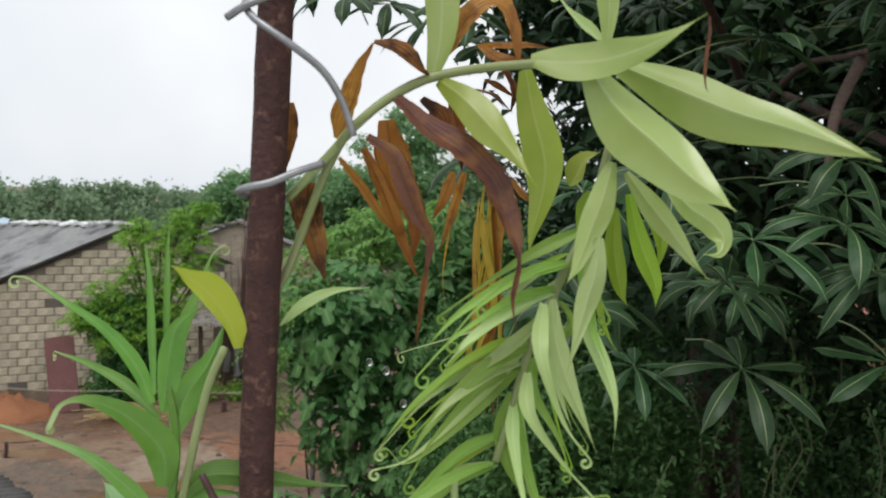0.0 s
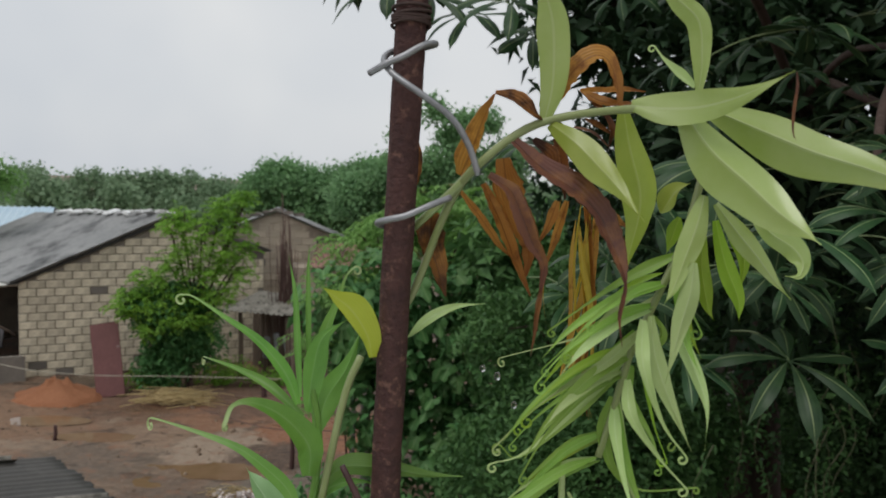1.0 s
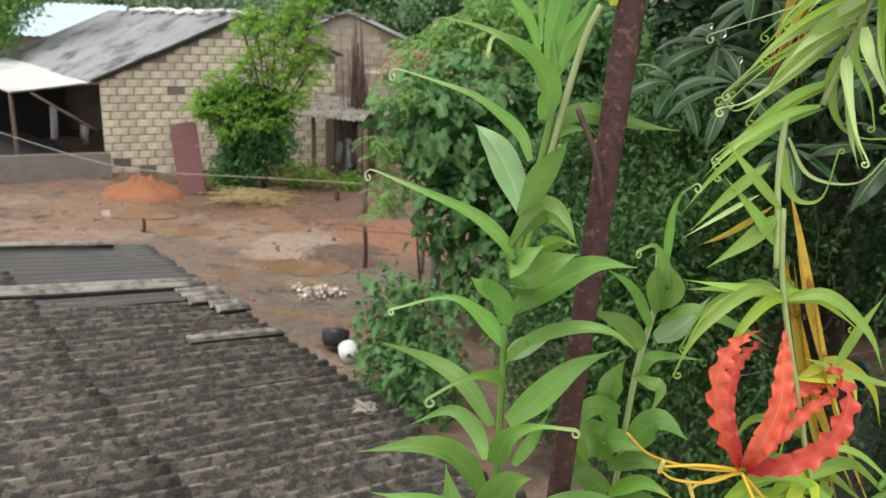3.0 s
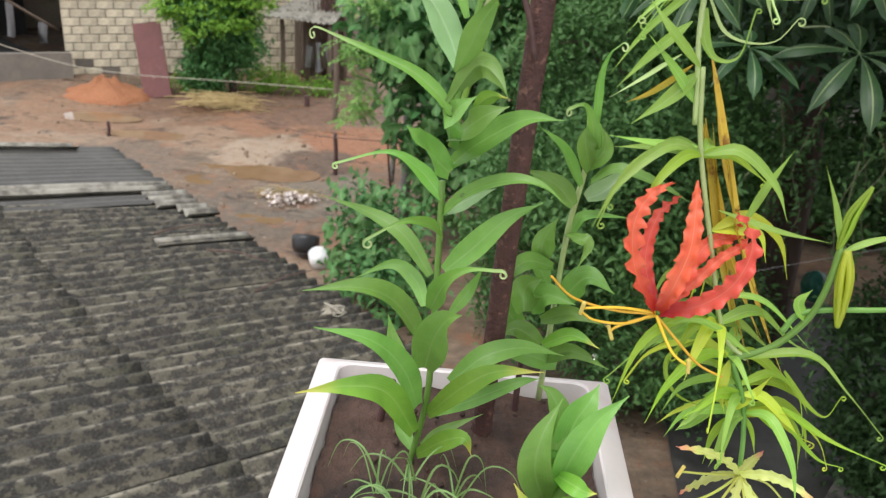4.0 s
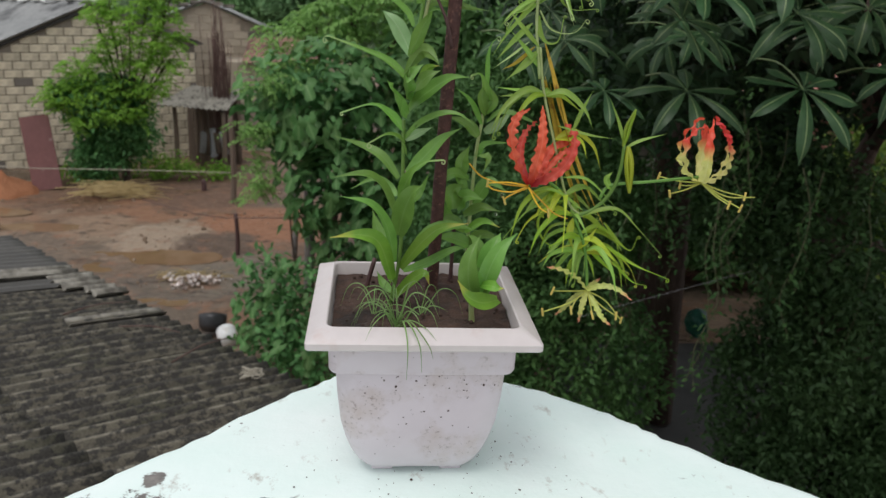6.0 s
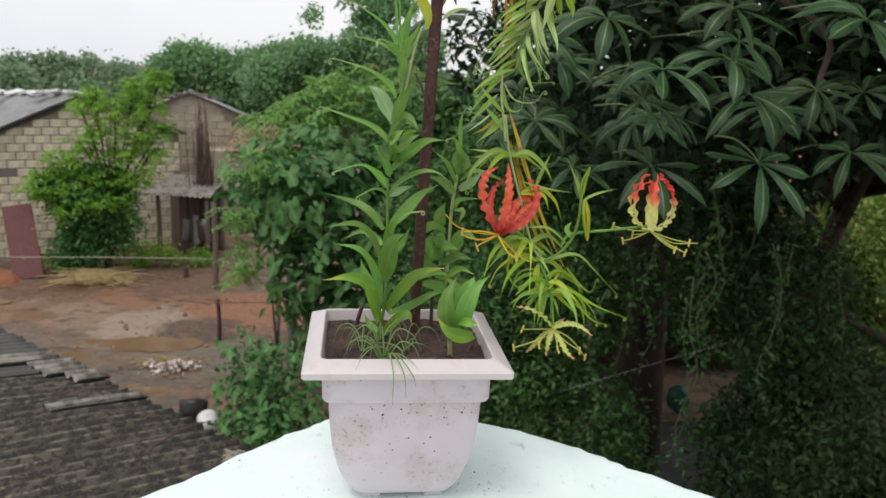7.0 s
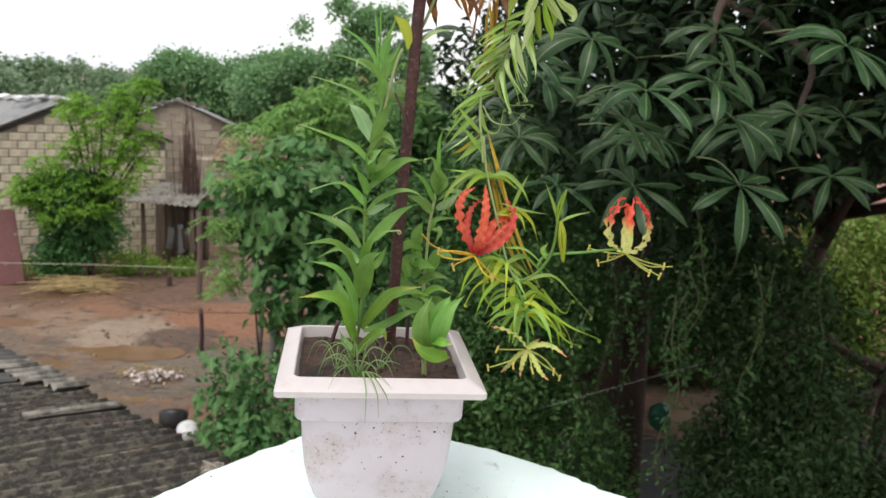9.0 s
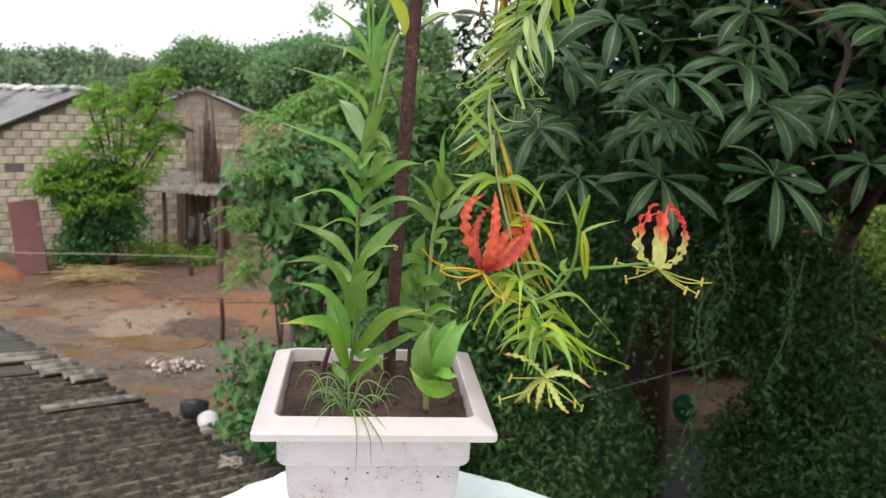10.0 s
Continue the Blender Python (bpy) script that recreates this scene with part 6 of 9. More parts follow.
palm_leaf(0.33, 3.20, 1.29, 200, 39, 0, 1.10, 3)
palm_leaf(0.46, 3.50, 1.22, 180, 42, 0, 1.10, 4)
palm_leaf(-0.30, 3.30, 1.44, 150, 45, 0, 1.10, 5)
g_ = random.Random(50)
for k in range(105):
    x, y = g_.uniform(0.5, 3.6), g_.uniform(2.3, 4.2)
    lo = 0.02 + 0.1 * (y - 1.7)
    z = g_.uniform(lo, 1.95)
    if x < 0.28 * y + 0.1:
        continue
    palm_leaf(x, y, z, g_.uniform(120, 240), g_.uniform(15, 50), g_.uniform(-16, 16), g_.uniform(0.7, 1.05), k)
for k in range(22):
    palm_leaf(g_.uniform(0.35, 1.3), g_.uniform(2.6, 3.6), g_.uniform(1.35, 2.2), g_.uniform(120, 240), g_.uniform(10, 50), g_.uniform(-20, 20), g_.uniform(0.8, 1.1), k)

# lobes overhead and far right are unseen, added to block sky light
tree("shade_tree", "dense dark tree behind the palmate leaves, unseen lobes added for shade", (7.0, 9.6, LOT), (6.6, 9.0, -0.5), 0.2,
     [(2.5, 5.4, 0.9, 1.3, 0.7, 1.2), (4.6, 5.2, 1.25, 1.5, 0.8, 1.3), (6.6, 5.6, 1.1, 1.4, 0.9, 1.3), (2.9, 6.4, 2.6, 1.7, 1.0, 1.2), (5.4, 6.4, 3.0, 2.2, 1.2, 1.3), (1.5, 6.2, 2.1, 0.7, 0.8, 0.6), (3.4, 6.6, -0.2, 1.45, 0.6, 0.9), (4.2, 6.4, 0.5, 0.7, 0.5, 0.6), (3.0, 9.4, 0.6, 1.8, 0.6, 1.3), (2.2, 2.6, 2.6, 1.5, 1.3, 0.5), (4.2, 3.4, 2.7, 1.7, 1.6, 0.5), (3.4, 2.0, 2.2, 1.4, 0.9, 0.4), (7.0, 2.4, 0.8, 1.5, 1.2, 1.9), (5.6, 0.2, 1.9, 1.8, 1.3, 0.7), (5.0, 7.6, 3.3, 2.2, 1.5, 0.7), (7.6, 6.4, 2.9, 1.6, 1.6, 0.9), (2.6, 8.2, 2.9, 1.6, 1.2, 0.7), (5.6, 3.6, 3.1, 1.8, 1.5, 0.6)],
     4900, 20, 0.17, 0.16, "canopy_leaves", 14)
tree("creeper_thicket", "dark thicket hung with small-leaved creeper", (1.6, 7.8, LOT), (1.6, 7.8, -2.6), 0.1,
     [(1.6, 6.8, -2.2, 0.9, 0.6, 1.1), (2.1, 6.9, -3.5, 1.0, 0.7, 1.1), (1.0, 7.6, -2.8, 1.0, 0.8, 1.4), (2.45, 7.4, -1.8, 0.7, 0.5, 0.7), (1.5, 8.2, -1.1, 1.2, 0.7, 0.8), (2.5, 8.6, -0.5, 1.2, 0.6, 0.7)],
     2300, 26, 0.085, 0.10, "creeper_leaves", 15)
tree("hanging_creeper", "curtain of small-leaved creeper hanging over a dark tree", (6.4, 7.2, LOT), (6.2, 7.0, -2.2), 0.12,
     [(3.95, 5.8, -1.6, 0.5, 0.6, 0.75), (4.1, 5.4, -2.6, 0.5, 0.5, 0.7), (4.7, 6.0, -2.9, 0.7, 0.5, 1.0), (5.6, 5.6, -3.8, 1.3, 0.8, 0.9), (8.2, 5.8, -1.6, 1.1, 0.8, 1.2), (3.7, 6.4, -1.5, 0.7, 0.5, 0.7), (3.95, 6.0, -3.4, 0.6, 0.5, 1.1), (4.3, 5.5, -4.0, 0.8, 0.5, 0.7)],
     2300, 26, 0.085, 0.10, "shaded_leaves", 16)
tree("back_thicket", "wall of dark undergrowth closing the shade behind the big tree", (5.0, 13.0, LOT), (5.0, 13.0, -3.0), 0.12,
     [(2.0, 12.2, -3.0, 1.6, 0.7, 1.8), (4.0, 12.6, -2.8, 1.6, 0.7, 1.7), (6.2, 12.6, -2.9, 1.7, 0.7, 1.7), (1.4, 11.6, -1.0, 1.2, 0.7, 1.2), (3.2, 12.0, -0.9, 1.5, 0.7, 1.3), (5.4, 12.2, -0.9, 1.6, 0.7, 1.1), (7.8, 11.6, -3.4, 1.0, 0.7, 1.0)],
     1250, 20, 0.26, 0.22, "creeper_leaves", 19)
tree("light_shrub", "yellow-green shrub in an opening behind the trees", (9.2, 11.5, LOT), (9.2, 11.5, -3.2), 0.08,
     [(8.6, 11.4, -1.7, 1.0, 0.8, 0.6), (7.9, 11.2, -2.2, 0.8, 0.8, 0.7), (9.6, 11.4, -2.1, 1.2, 0.8, 0.9), (7.6, 11.6, -1.2, 0.4, 0.4, 0.4), (8.8, 11.0, -3.0, 0.9, 0.6, 0.8), (8.4, 11.0, -3.8, 0.8, 0.6, 0.7)], 640, 16, 0.13, 0.12, "light_bush", 17, category="shrub")
g_ = random.Random(61)
strand = thing("vine_strands", "thin creeper strands hanging from the tree with small leaves", "vine", (2.6, 6.0, -1.0), kind="stuff")
runs, ends = [], []
for k in range(16):
    x, y, z = g_.uniform(1.9, 4.3), g_.uniform(5.0, 6.4), g_.uniform(-1.4, -0.3)
    ln = g_.uniform(0.9, 2.2)
    pts = [Vector((x + 0.08 * math.sin(k + 2.2 * i), y, z - ln * i / 4)) for i in range(5)]
    runs.append((pts, 0.006, 0.003))
    ends += [tuple(q) for q in spline(pts, 5)]
for run in runs:
    tubes("strand", "green_twig", [run], strand, sides=4)
cluster("leaves", "creeper_leaves", ends, 0.07, 3, 0.03, strand, seed=18)
v, f, u = tube(((1.35, 4.0, -1.70), (1.9, 4.0, -1.53), (2.5, 4.0, -1.35)), 0.0014, 0.0014, 5, 5)
tagged(part("wire_line", mesh_of("wire_line", v, f, "grey_wire", True, u)), "thin pale wire stretched through the shade", "wire")
bm = bmesh.new()
bmesh.ops.create_icosphere(bm, subdivisions=4, radius=0.12)
for q in bm.verts:
    q.co *= 1 + 0.35 * noise.noise(q.co * 11) + 0.22 * abs(noise.noise(q.co * 34))
    q.co.z *= 1.3
tagged(solid("plastic_bag", bm, "green_plastic", at=pose(3.62, 7.2, -3.1), smooth=True), "crumpled green plastic bag caught in the creeper", "bag")

# ---- planter ----
def rounded_ring(half, corner, z, n=6):
    out = []
    for cx, cy, a0 in ((1, 1, 0), (-1, 1, 90), (-1, -1, 180), (1, -1, 270)):
        for k in range(n + 1):
            a = radians(a0 + 90 * k / n)
            out.append((cx * (half - corner) + corner * math.cos(a), cy * (half - corner) + corner * math.sin(a), z))
    return out


def lathe_square(name, rings, material, parent, cap=False):
    verts, faces = [], []
    m = 0
    for ring in rings:
        pts = rounded_ring(*ring)
        m = len(pts)
        verts += pts
    for j in range(len(rings) - 1):
        for k in range(m):
            a, b = j * m + k, j * m + (k + 1) % m
            faces.append((a, b, b + m, a + m))
    if cap:
        faces.append(tuple(range(m))[::-1])
    return part(name, mesh_of(name, verts, faces, material), parent)


pot = thing("planter", "square pale pink-white plastic planter with a wide rim", "planter", (0, 0, 0))
rim = crisp(lathe_square("rim", [(0.1045, 0.014, -0.002), (0.1285, 0.004, -0.0015), (0.1300, 0.004, 0.0), (0.1302, 0.004, 0.0068), (0.1292, 0.004, 0.0082), (0.1105, 0.011, 0.0180), (0.1090, 0.0115, 0.0185), (0.1075, 0.012, 0.0172), (0.1052, 0.015, 0.0), (0.1035, 0.016, -0.03)], "rim_plastic", pot))
col = crisp(lathe_square("collar", [(0.0990, 0.014, -0.0425), (0.1045, 0.014, -0.0412), (0.1062, 0.014, -0.038), (0.1068, 0.014, -0.0005)], "plastic_pot", pot))
body = crisp(lathe_square("body", [(0.052, 0.018, -0.1885), (0.0600, 0.02, -0.1885), (0.0614, 0.02, -0.1872), (0.0680, 0.022, -0.1845), (0.0745, 0.025, -0.176), (0.0815, 0.028, -0.162), (0.0882, 0.03, -0.142), (0.0935, 0.03, -0.118), (0.0972, 0.028, -0.082), (0.0992, 0.024, -0.0425)], "plastic_pot", pot, cap=True), 40)
for x, y in ((-0.042, -0.05), (0.042, -0.05), (-0.042, 0.05), (0.042, 0.05)):
    solid("foot", box(0.026, 0.018, 0.0062, 0.0015), "plastic_pot", pot, at=pose(x, y, -0.1913))


def make_soil():
    n = 70
    verts, faces = [], []
    for j in range(n + 1):
        for i in range(n + 1):
            x, y = -0.1042 + 0.2084 * i / n, -0.1042 + 0.2084 * j / n
            z = 0.003 + 0.007 * noise.noise((x * 16, y * 16, 3)) + 0.004 * noise.noise((x * 45, y * 45, 7)) + 0.002 * noise.noise((x * 110, y * 110, 1))
            verts.append((x, y, z))
    m = n + 1
    faces = [(j * m + i, j * m + i + 1, (j + 1) * m + i + 1, (j + 1) * m + i) for j in range(n) for i in range(n)]
    return tagged(part("potting_soil", mesh_of("potting_soil", verts, faces, "potting_soil")), "damp dark brown soil filling the planter", "soil")


make_soil()
g_ = random.Random(33)
crumbs = thing("soil_crumbs", "small crumbs of soil and grit in the planter", "crumbs", (0, 0, 0.004), kind="stuff")
cm = []
for k in range(3):
    bm = bmesh.new()
    bmesh.ops.create_icosphere(bm, subdivisions=1, radius=1)
    for q in bm.verts:
        q.co *= 1 + 0.6 * noise.noise(q.co * 2 + Vector((k, 0, 0)))
    me = bpy.data.meshes.new("crumb")
    bm.to_mesh(me)
    bm.free()
    me.materials.append(MATS["soil_crumb"])
    cm.append(me)
for k in range(110):
    ob = part("crumb", cm[k % 3], crumbs)
    ob.matrix_basis = pose(g_.uniform(-0.095, 0.095), g_.uniform(-0.095, 0.095), g_.uniform(-0.003, 0.003)) @ Matrix.Scale(g_.uniform(0.0008, 0.0032), 4)
spill = thing("spilt_soil", "crumbs of soil spilt on the limewashed ledge", "crumbs", (0, 0, LEDGE), kind="stuff")
for k in range(190):
    a, r = g_.uniform(0, 6.28), abs(g_.gauss(0.10, 0.06))
    x, y = 0.01 + r * 1.5 * math.cos(a), -0.06 + r * math.sin(a)
    if g_.random() < 0.45:
        x, y = 0.03 + g_.gauss(0, 0.09), -0.155 + g_.gauss(0, 0.03)
    elif g_.random() < 0.35:
        x, y = 0.095 + g_.gauss(0, 0.02), -0.02 + g_.gauss(0, 0.03)
    if abs(x) + max(0, y) * 1.0 > 0.26 or y > 0.13:
        continue
    ob = part("crumb", cm[k % 3], spill)
    ob.matrix_basis = pose(x, y, 0.0006, 0, 0, g_.uniform(0, 180)) @ Matrix.Diagonal((1.0, g_.uniform(0.4, 1.0), 0.45, 1)) @ Matrix.Scale(min(0.0024, 0.0004 + g_.expovariate(1 / 0.00045)), 4)
mud = thing("mud_specks", "dark specks of mud stuck to the planter", "mud", (0, -0.094, -0.06), kind="stuff")
for k in range(60):
    low = k > 34
    x = g_.uniform(-0.085, 0.085) * (0.7 if low else 1)
    z = g_.uniform(-0.158, -0.09) if low else -0.045 - abs(g_.gauss(0, 0.012))
    yy = -np.interp(-z, [0.0425, 0.082, 0.118, 0.142, 0.162, 0.176], [0.0992, 0.0972, 0.0935, 0.0882, 0.0815, 0.0745])
    ob = part("speck", cm[k % 3], mud)
    ob.matrix_basis = pose(x, yy + 0.094 - 0.0005, z + 0.06) @ Matrix.Diagonal((1.0, 0.35, g_.uniform(0.5, 1.1), 1)) @ Matrix.Scale(min(0.0017, 0.0004 + g_.expovariate(1 / 0.00035)), 4)

# ---- rod, wires and sticks in the planter ----
rod_line = (Vector((0.016, 0.050, -0.06)), Vector((0.0225, 0.034, 0.18)), Vector((0.030, 0.012, 0.42)), Vector((0.0370, -0.001, 0.59)), Vector((0.0379, -0.003, 0.612)))
v, f, u = tube(rod_line, 0.0078, 0.0078, 14, 14, 0.07)
for k, q in enumerate(v[-14:]):
    q.z += (0.003, 0.0005, 0.0025, -0.003, 0.001, -0.004, -0.001)[k % 7] - 0.35 * (q.x - 0.0379)   # broken, jagged top
tagged(part("iron_rod", mesh_of("iron_rod", v, f, "rusty_iron", True, u)), "rusty brown iron rod standing in the planter", "rod")


def rod_at(z):
    a, b = rod_line[0], rod_line[-1]
    return Vector((np.interp(z, [p.z for p in rod_line], [p.x for p in rod_line]), np.interp(z, [p.z for p in rod_line], [p.y for p in rod_line]), z))


coil = []
for k in range(64):
    a = 0.62 * k
    z = 0.586 + 0.00012 * k + 0.002 * math.sin(0.35 * k)
    coil.append(rod_at(z) + Vector((math.cos(a), math.sin(a), 0)) * 0.0092)
v, f, u = tube(coil, 0.0009, 0.0009, 5, 2)
tagged(part("binding_wire", mesh_of("binding_wire", v, f, "dark_wire", True, u)), "thin dark wire wound round the rod", "wire")
v, f, u = tube(((0.018, -0.010, 0.562), (0.026, -0.014, 0.566), (0.034, -0.0125, 0.570), (0.044, -0.010, 0.576), (0.049, 0.0, 0.578), (0.040, 0.009, 0.577), (0.028, 0.006, 0.575), (0.0245, -0.006, 0.569), (0.029, -0.014, 0.562), (0.037, -0.018, 0.556), (0.046, -0.019, 0.550), (0.058, -0.015, 0.541), (0.066, -0.013, 0.529), (0.071, -0.012, 0.515)), 0.0017, 0.0016, 8, 6)
tagged(part("tie_wire", mesh_of("tie_wire", v, f, "grey_wire", True, u)), "bent grey wire tying the stem to the rod", "wire")
v, f, u = tube(((0.040, 0.012, 0.487), (0.025, 0.006, 0.489), (0.023, -0.006, 0.491), (0.029, -0.0115, 0.493), (0.037, -0.012, 0.495), (0.048, -0.009, 0.500), (0.058, -0.004, 0.504)), 0.0017, 0.0016, 8, 6)
tagged(part("tie_wire", mesh_of("tie_wire", v, f, "grey_wire", True, u)), "grey wire loop holding the stem against the rod", "wire")
v, f, u = tube(((-0.068, 0.052, -0.02), (-0.064, 0.050, 0.01), (-0.0555, 0.048, 0.044)), 0.0034, 0.0028, 8, 5)
tagged(part("dead_stalk", mesh_of("dead_stalk", v, f, "dead_stick", True, u)), "dark purple-brown cut stalk in the soil", "stalk")
v, f, u = tube(((0.046, 0.085, -0.02), (0.046, 0.084, 0.02), (0.047, 0.08, 0.09)), 0.003, 0.0024, 8, 5)
tagged(part("dead_stalk", mesh_of("dead_stalk", v, f, "dead_stick", True, u)), "thin dark brown stalk behind the rod", "stalk")
v, f, u = tube(((0.026, 0.012, 0.31), (0.018, 0.006, 0.34), (0.006, 0.006, 0.365)), 0.0022, 0.0016, 7, 5)
tagged(part("dead_stalk", mesh_of("dead_stalk", v, f, "dead_stick", True, u)), "short dark withered stalk beside the rod", "stalk")

# ---- lilies in the planter ----
young_lily = thing("climbing_lily", "green climbing lily with whorls of curl-tipped leaves", "lily", (-0.03, 0.0, 0.0))
lily_behind = thing("climbing_lily", "small leafy climbing lily growing behind the rod", "lily", (0.05, 0.085, 0.0))
lily_sprout = thing("lily_sprout", "young broad-leaved lily sprout with yellowing lower leaves", "lily", (0.065, -0.05, 0.0))
old_lily = thing("flowering_lily", "old climbing lily arching over with withered leaves and flowers", "lily", (-0.032, 0.0, 0.0))
# young climbing lily, upper shoot
leaf(young_lily, "tendrilled", 0.0071, 0.0029, (-0.018, 0.012, 0.395), (-0.025, 0.013, 0.411), (-0.039, 0.014, 0.427), (-0.057, 0.015, 0.439), (-0.073, 0.016, 0.449), (-0.080, 0.017, 0.450))
leaf(young_lily, "tendrilled", 0.0058, 0.0027, (-0.017, 0.020, 0.386), (-0.036, 0.030, 0.399), (-0.056, 0.040, 0.406), (-0.074, 0.050, 0.409), (-0.081, 0.060, 0.408))
leaf(young_lily, "tendrilled", 0.0146, 0.0021, (-0.012, 0.012, 0.357), (-0.011, 0.004, 0.376), (-0.022, -0.005, 0.393), (-0.035, -0.013, 0.402), (-0.043, -0.022, 0.403), (-0.045, -0.030, 0.396))
leaf(young_lily, "tendrilled", 0.0080, 0.0037, (-0.018, 0.015, 0.332), (-0.024, 0.019, 0.346), (-0.038, 0.022, 0.358), (-0.054, 0.026, 0.367), (-0.078, 0.030, 0.374), (-0.099, 0.033, 0.379), (-0.104, 0.037, 0.378))
folded_leaf(young_lily, "underside", (0.0093, 0.0093), (0.6, 0.6), 0.38, (-0.020, 0.015, 0.299), (-0.026, 0.024, 0.314), (-0.037, 0.033, 0.332), (-0.047, 0.041, 0.342), (-0.054, 0.050, 0.347))
folded_leaf(young_lily, "green", (0.0076, 0.0069), (0.6, 0.6), 0.38, (-0.022, 0.010, 0.299), (-0.016, 0.000, 0.314), (-0.010, -0.010, 0.331), (-0.003, -0.020, 0.345), (0.000, -0.030, 0.354))
leaf(young_lily, "tendrilled", 0.0094, 0.0035, (-0.023, 0.015, 0.271), (-0.033, 0.019, 0.283), (-0.050, 0.023, 0.295), (-0.075, 0.028, 0.304), (-0.097, 0.032, 0.311), (-0.114, 0.036, 0.316), (-0.119, 0.040, 0.314))
leaf(young_lily, "green", 0.0036, 0, (-0.017, 0.012, 0.399), (-0.019, 0.015, 0.425), (-0.021, 0.017, 0.452), (-0.025, 0.020, 0.471))
leaf(young_lily, "green", 0.0030, 0, (-0.014, 0.020, 0.401), (-0.015, 0.023, 0.434), (-0.016, 0.027, 0.462), (-0.016, 0.030, 0.476))
leaf(young_lily, "tendrilled", 0.0063, 0.0026, (-0.011, 0.020, 0.407), (-0.006, 0.022, 0.431), (-0.000, 0.024, 0.447), (0.004, 0.026, 0.460), (0.008, 0.028, 0.465))
folded_leaf(young_lily, "green", (0.0057, 0.0063), (0.6, 0.6), 0.38, (-0.013, 0.012, 0.391), (-0.010, 0.008, 0.413), (-0.005, 0.004, 0.431), (0.008, 0.000, 0.442))
folded_leaf(young_lily, "green", (0.0072, 0.0065), (0.6, 0.6), 0.38, (-0.008, 0.012, 0.380), (-0.004, 0.015, 0.397), (0.006, 0.017, 0.413), (0.014, 0.020, 0.436))
folded_leaf(young_lily, "green", (0.0060, 0.0057), (0.6, 0.6), 0.38, (-0.008, 0.012, 0.349), (0.005, 0.017, 0.360), (0.025, 0.021, 0.359), (0.048, 0.026, 0.354), (0.069, 0.030, 0.352))
leaf(young_lily, "tendrilled", 0.0074, 0.0027, (-0.010, 0.012, 0.345), (0.003, 0.018, 0.351), (0.016, 0.024, 0.350), (0.022, 0.030, 0.345))
folded_leaf(young_lily, "green", (0.0084, 0.0084), (0.6, 0.6), 0.38, (-0.026, 0.012, 0.279), (-0.012, 0.004, 0.303), (-0.004, -0.005, 0.307), (0.005, -0.014, 0.301), (0.011, -0.022, 0.292))
folded_leaf(young_lily, "tipped", (0.0049, 0.0049), (0.6, 0.6), 0.38, (-0.010, 0.012, 0.276), (-0.000, -0.004, 0.289), (0.010, -0.020, 0.293))
folded_leaf(young_lily, "yellowing", (0.0046, 0.0088), (0.05, 0.15), 0.45, (0.020, 0.010, 0.421), (0.018, 0.002, 0.434), (0.011, -0.008, 0.448), (0.004, -0.014, 0.455), (-0.003, -0.018, 0.461))
# its lower leaves
leaf(young_lily, "green", 0.0209, 0, (-0.022, 0.014, 0.232), (-0.034, 0.000, 0.248), (-0.041, -0.030, 0.267), (-0.047, -0.040, 0.277))
leaf(young_lily, "green", 0.019, 0, (-0.023, 0.012, 0.257), (-0.012, -0.010, 0.270), (-0.001, -0.020, 0.282), (0.012, -0.020, 0.288))
leaf(young_lily, "green", 0.0209, 0, (-0.022, 0.012, 0.251), (-0.024, -0.010, 0.269), (-0.019, -0.030, 0.286), (-0.008, -0.030, 0.295))
leaf(young_lily, "green", 0.0181, 0, (-0.020, 0.016, 0.238), (-0.004, 0.000, 0.258), (0.022, -0.010, 0.278), (0.045, -0.020, 0.282))
leaf(young_lily, "tendrilled", 0.0114, 1, (-0.025, 0.010, 0.215), (-0.042, 0.012, 0.234), (-0.063, 0.012, 0.244), (-0.098, 0.012, 0.233))
leaf(young_lily, "green", 0.0104, 0, (-0.025, 0.010, 0.204), (-0.009, 0.000, 0.224), (0.015, -0.010, 0.238), (0.036, -0.015, 0.239), (0.054, -0.020, 0.228))
leaf(young_lily, "underside", 0.0133, 0, (-0.023, 0.020, 0.202), (-0.009, 0.030, 0.208), (0.011, 0.040, 0.215))
leaf(young_lily, "green", 0.0123, 0, (-0.030, 0.010, 0.158), (-0.050, 0.020, 0.182), (-0.075, 0.029, 0.193), (-0.108, 0.029, 0.203))
leaf(young_lily, "tendrilled", 0.0114, 1, (-0.023, 0.000, 0.189), (-0.031, -0.030, 0.212), (-0.046, -0.050, 0.221), (-0.066, -0.060, 0.212))
leaf(young_lily, "green", 0.0171, 0, (-0.020, 0.000, 0.167), (-0.002, 0.000, 0.186), (0.018, 0.000, 0.208), (0.041, 0.000, 0.222))
leaf(young_lily, "tendrilled", 0.0152, 1, (-0.028, 0.000, 0.137), (-0.019, -0.020, 0.167), (-0.005, -0.040, 0.188), (0.016, -0.050, 0.194))
leaf(young_lily, "green", 0.0114, 0, (-0.032, 0.000, 0.139), (-0.041, 0.030, 0.143), (-0.059, 0.040, 0.150), (-0.087, 0.040, 0.136))
leaf(young_lily, "green", 0.0095, 0, (-0.014, 0.015, 0.127), (-0.003, 0.030, 0.137), (0.008, 0.030, 0.161))
leaf(young_lily, "green", 0.0181, 0, (-0.032, 0.000, 0.112), (-0.049, -0.030, 0.155), (-0.070, -0.050, 0.175), (-0.105, -0.057, 0.173))
leaf(young_lily, "green", 0.0256, 0, (-0.029, -0.005, 0.092), (-0.024, -0.030, 0.128), (-0.016, -0.050, 0.156), (-0.006, -0.060, 0.167))
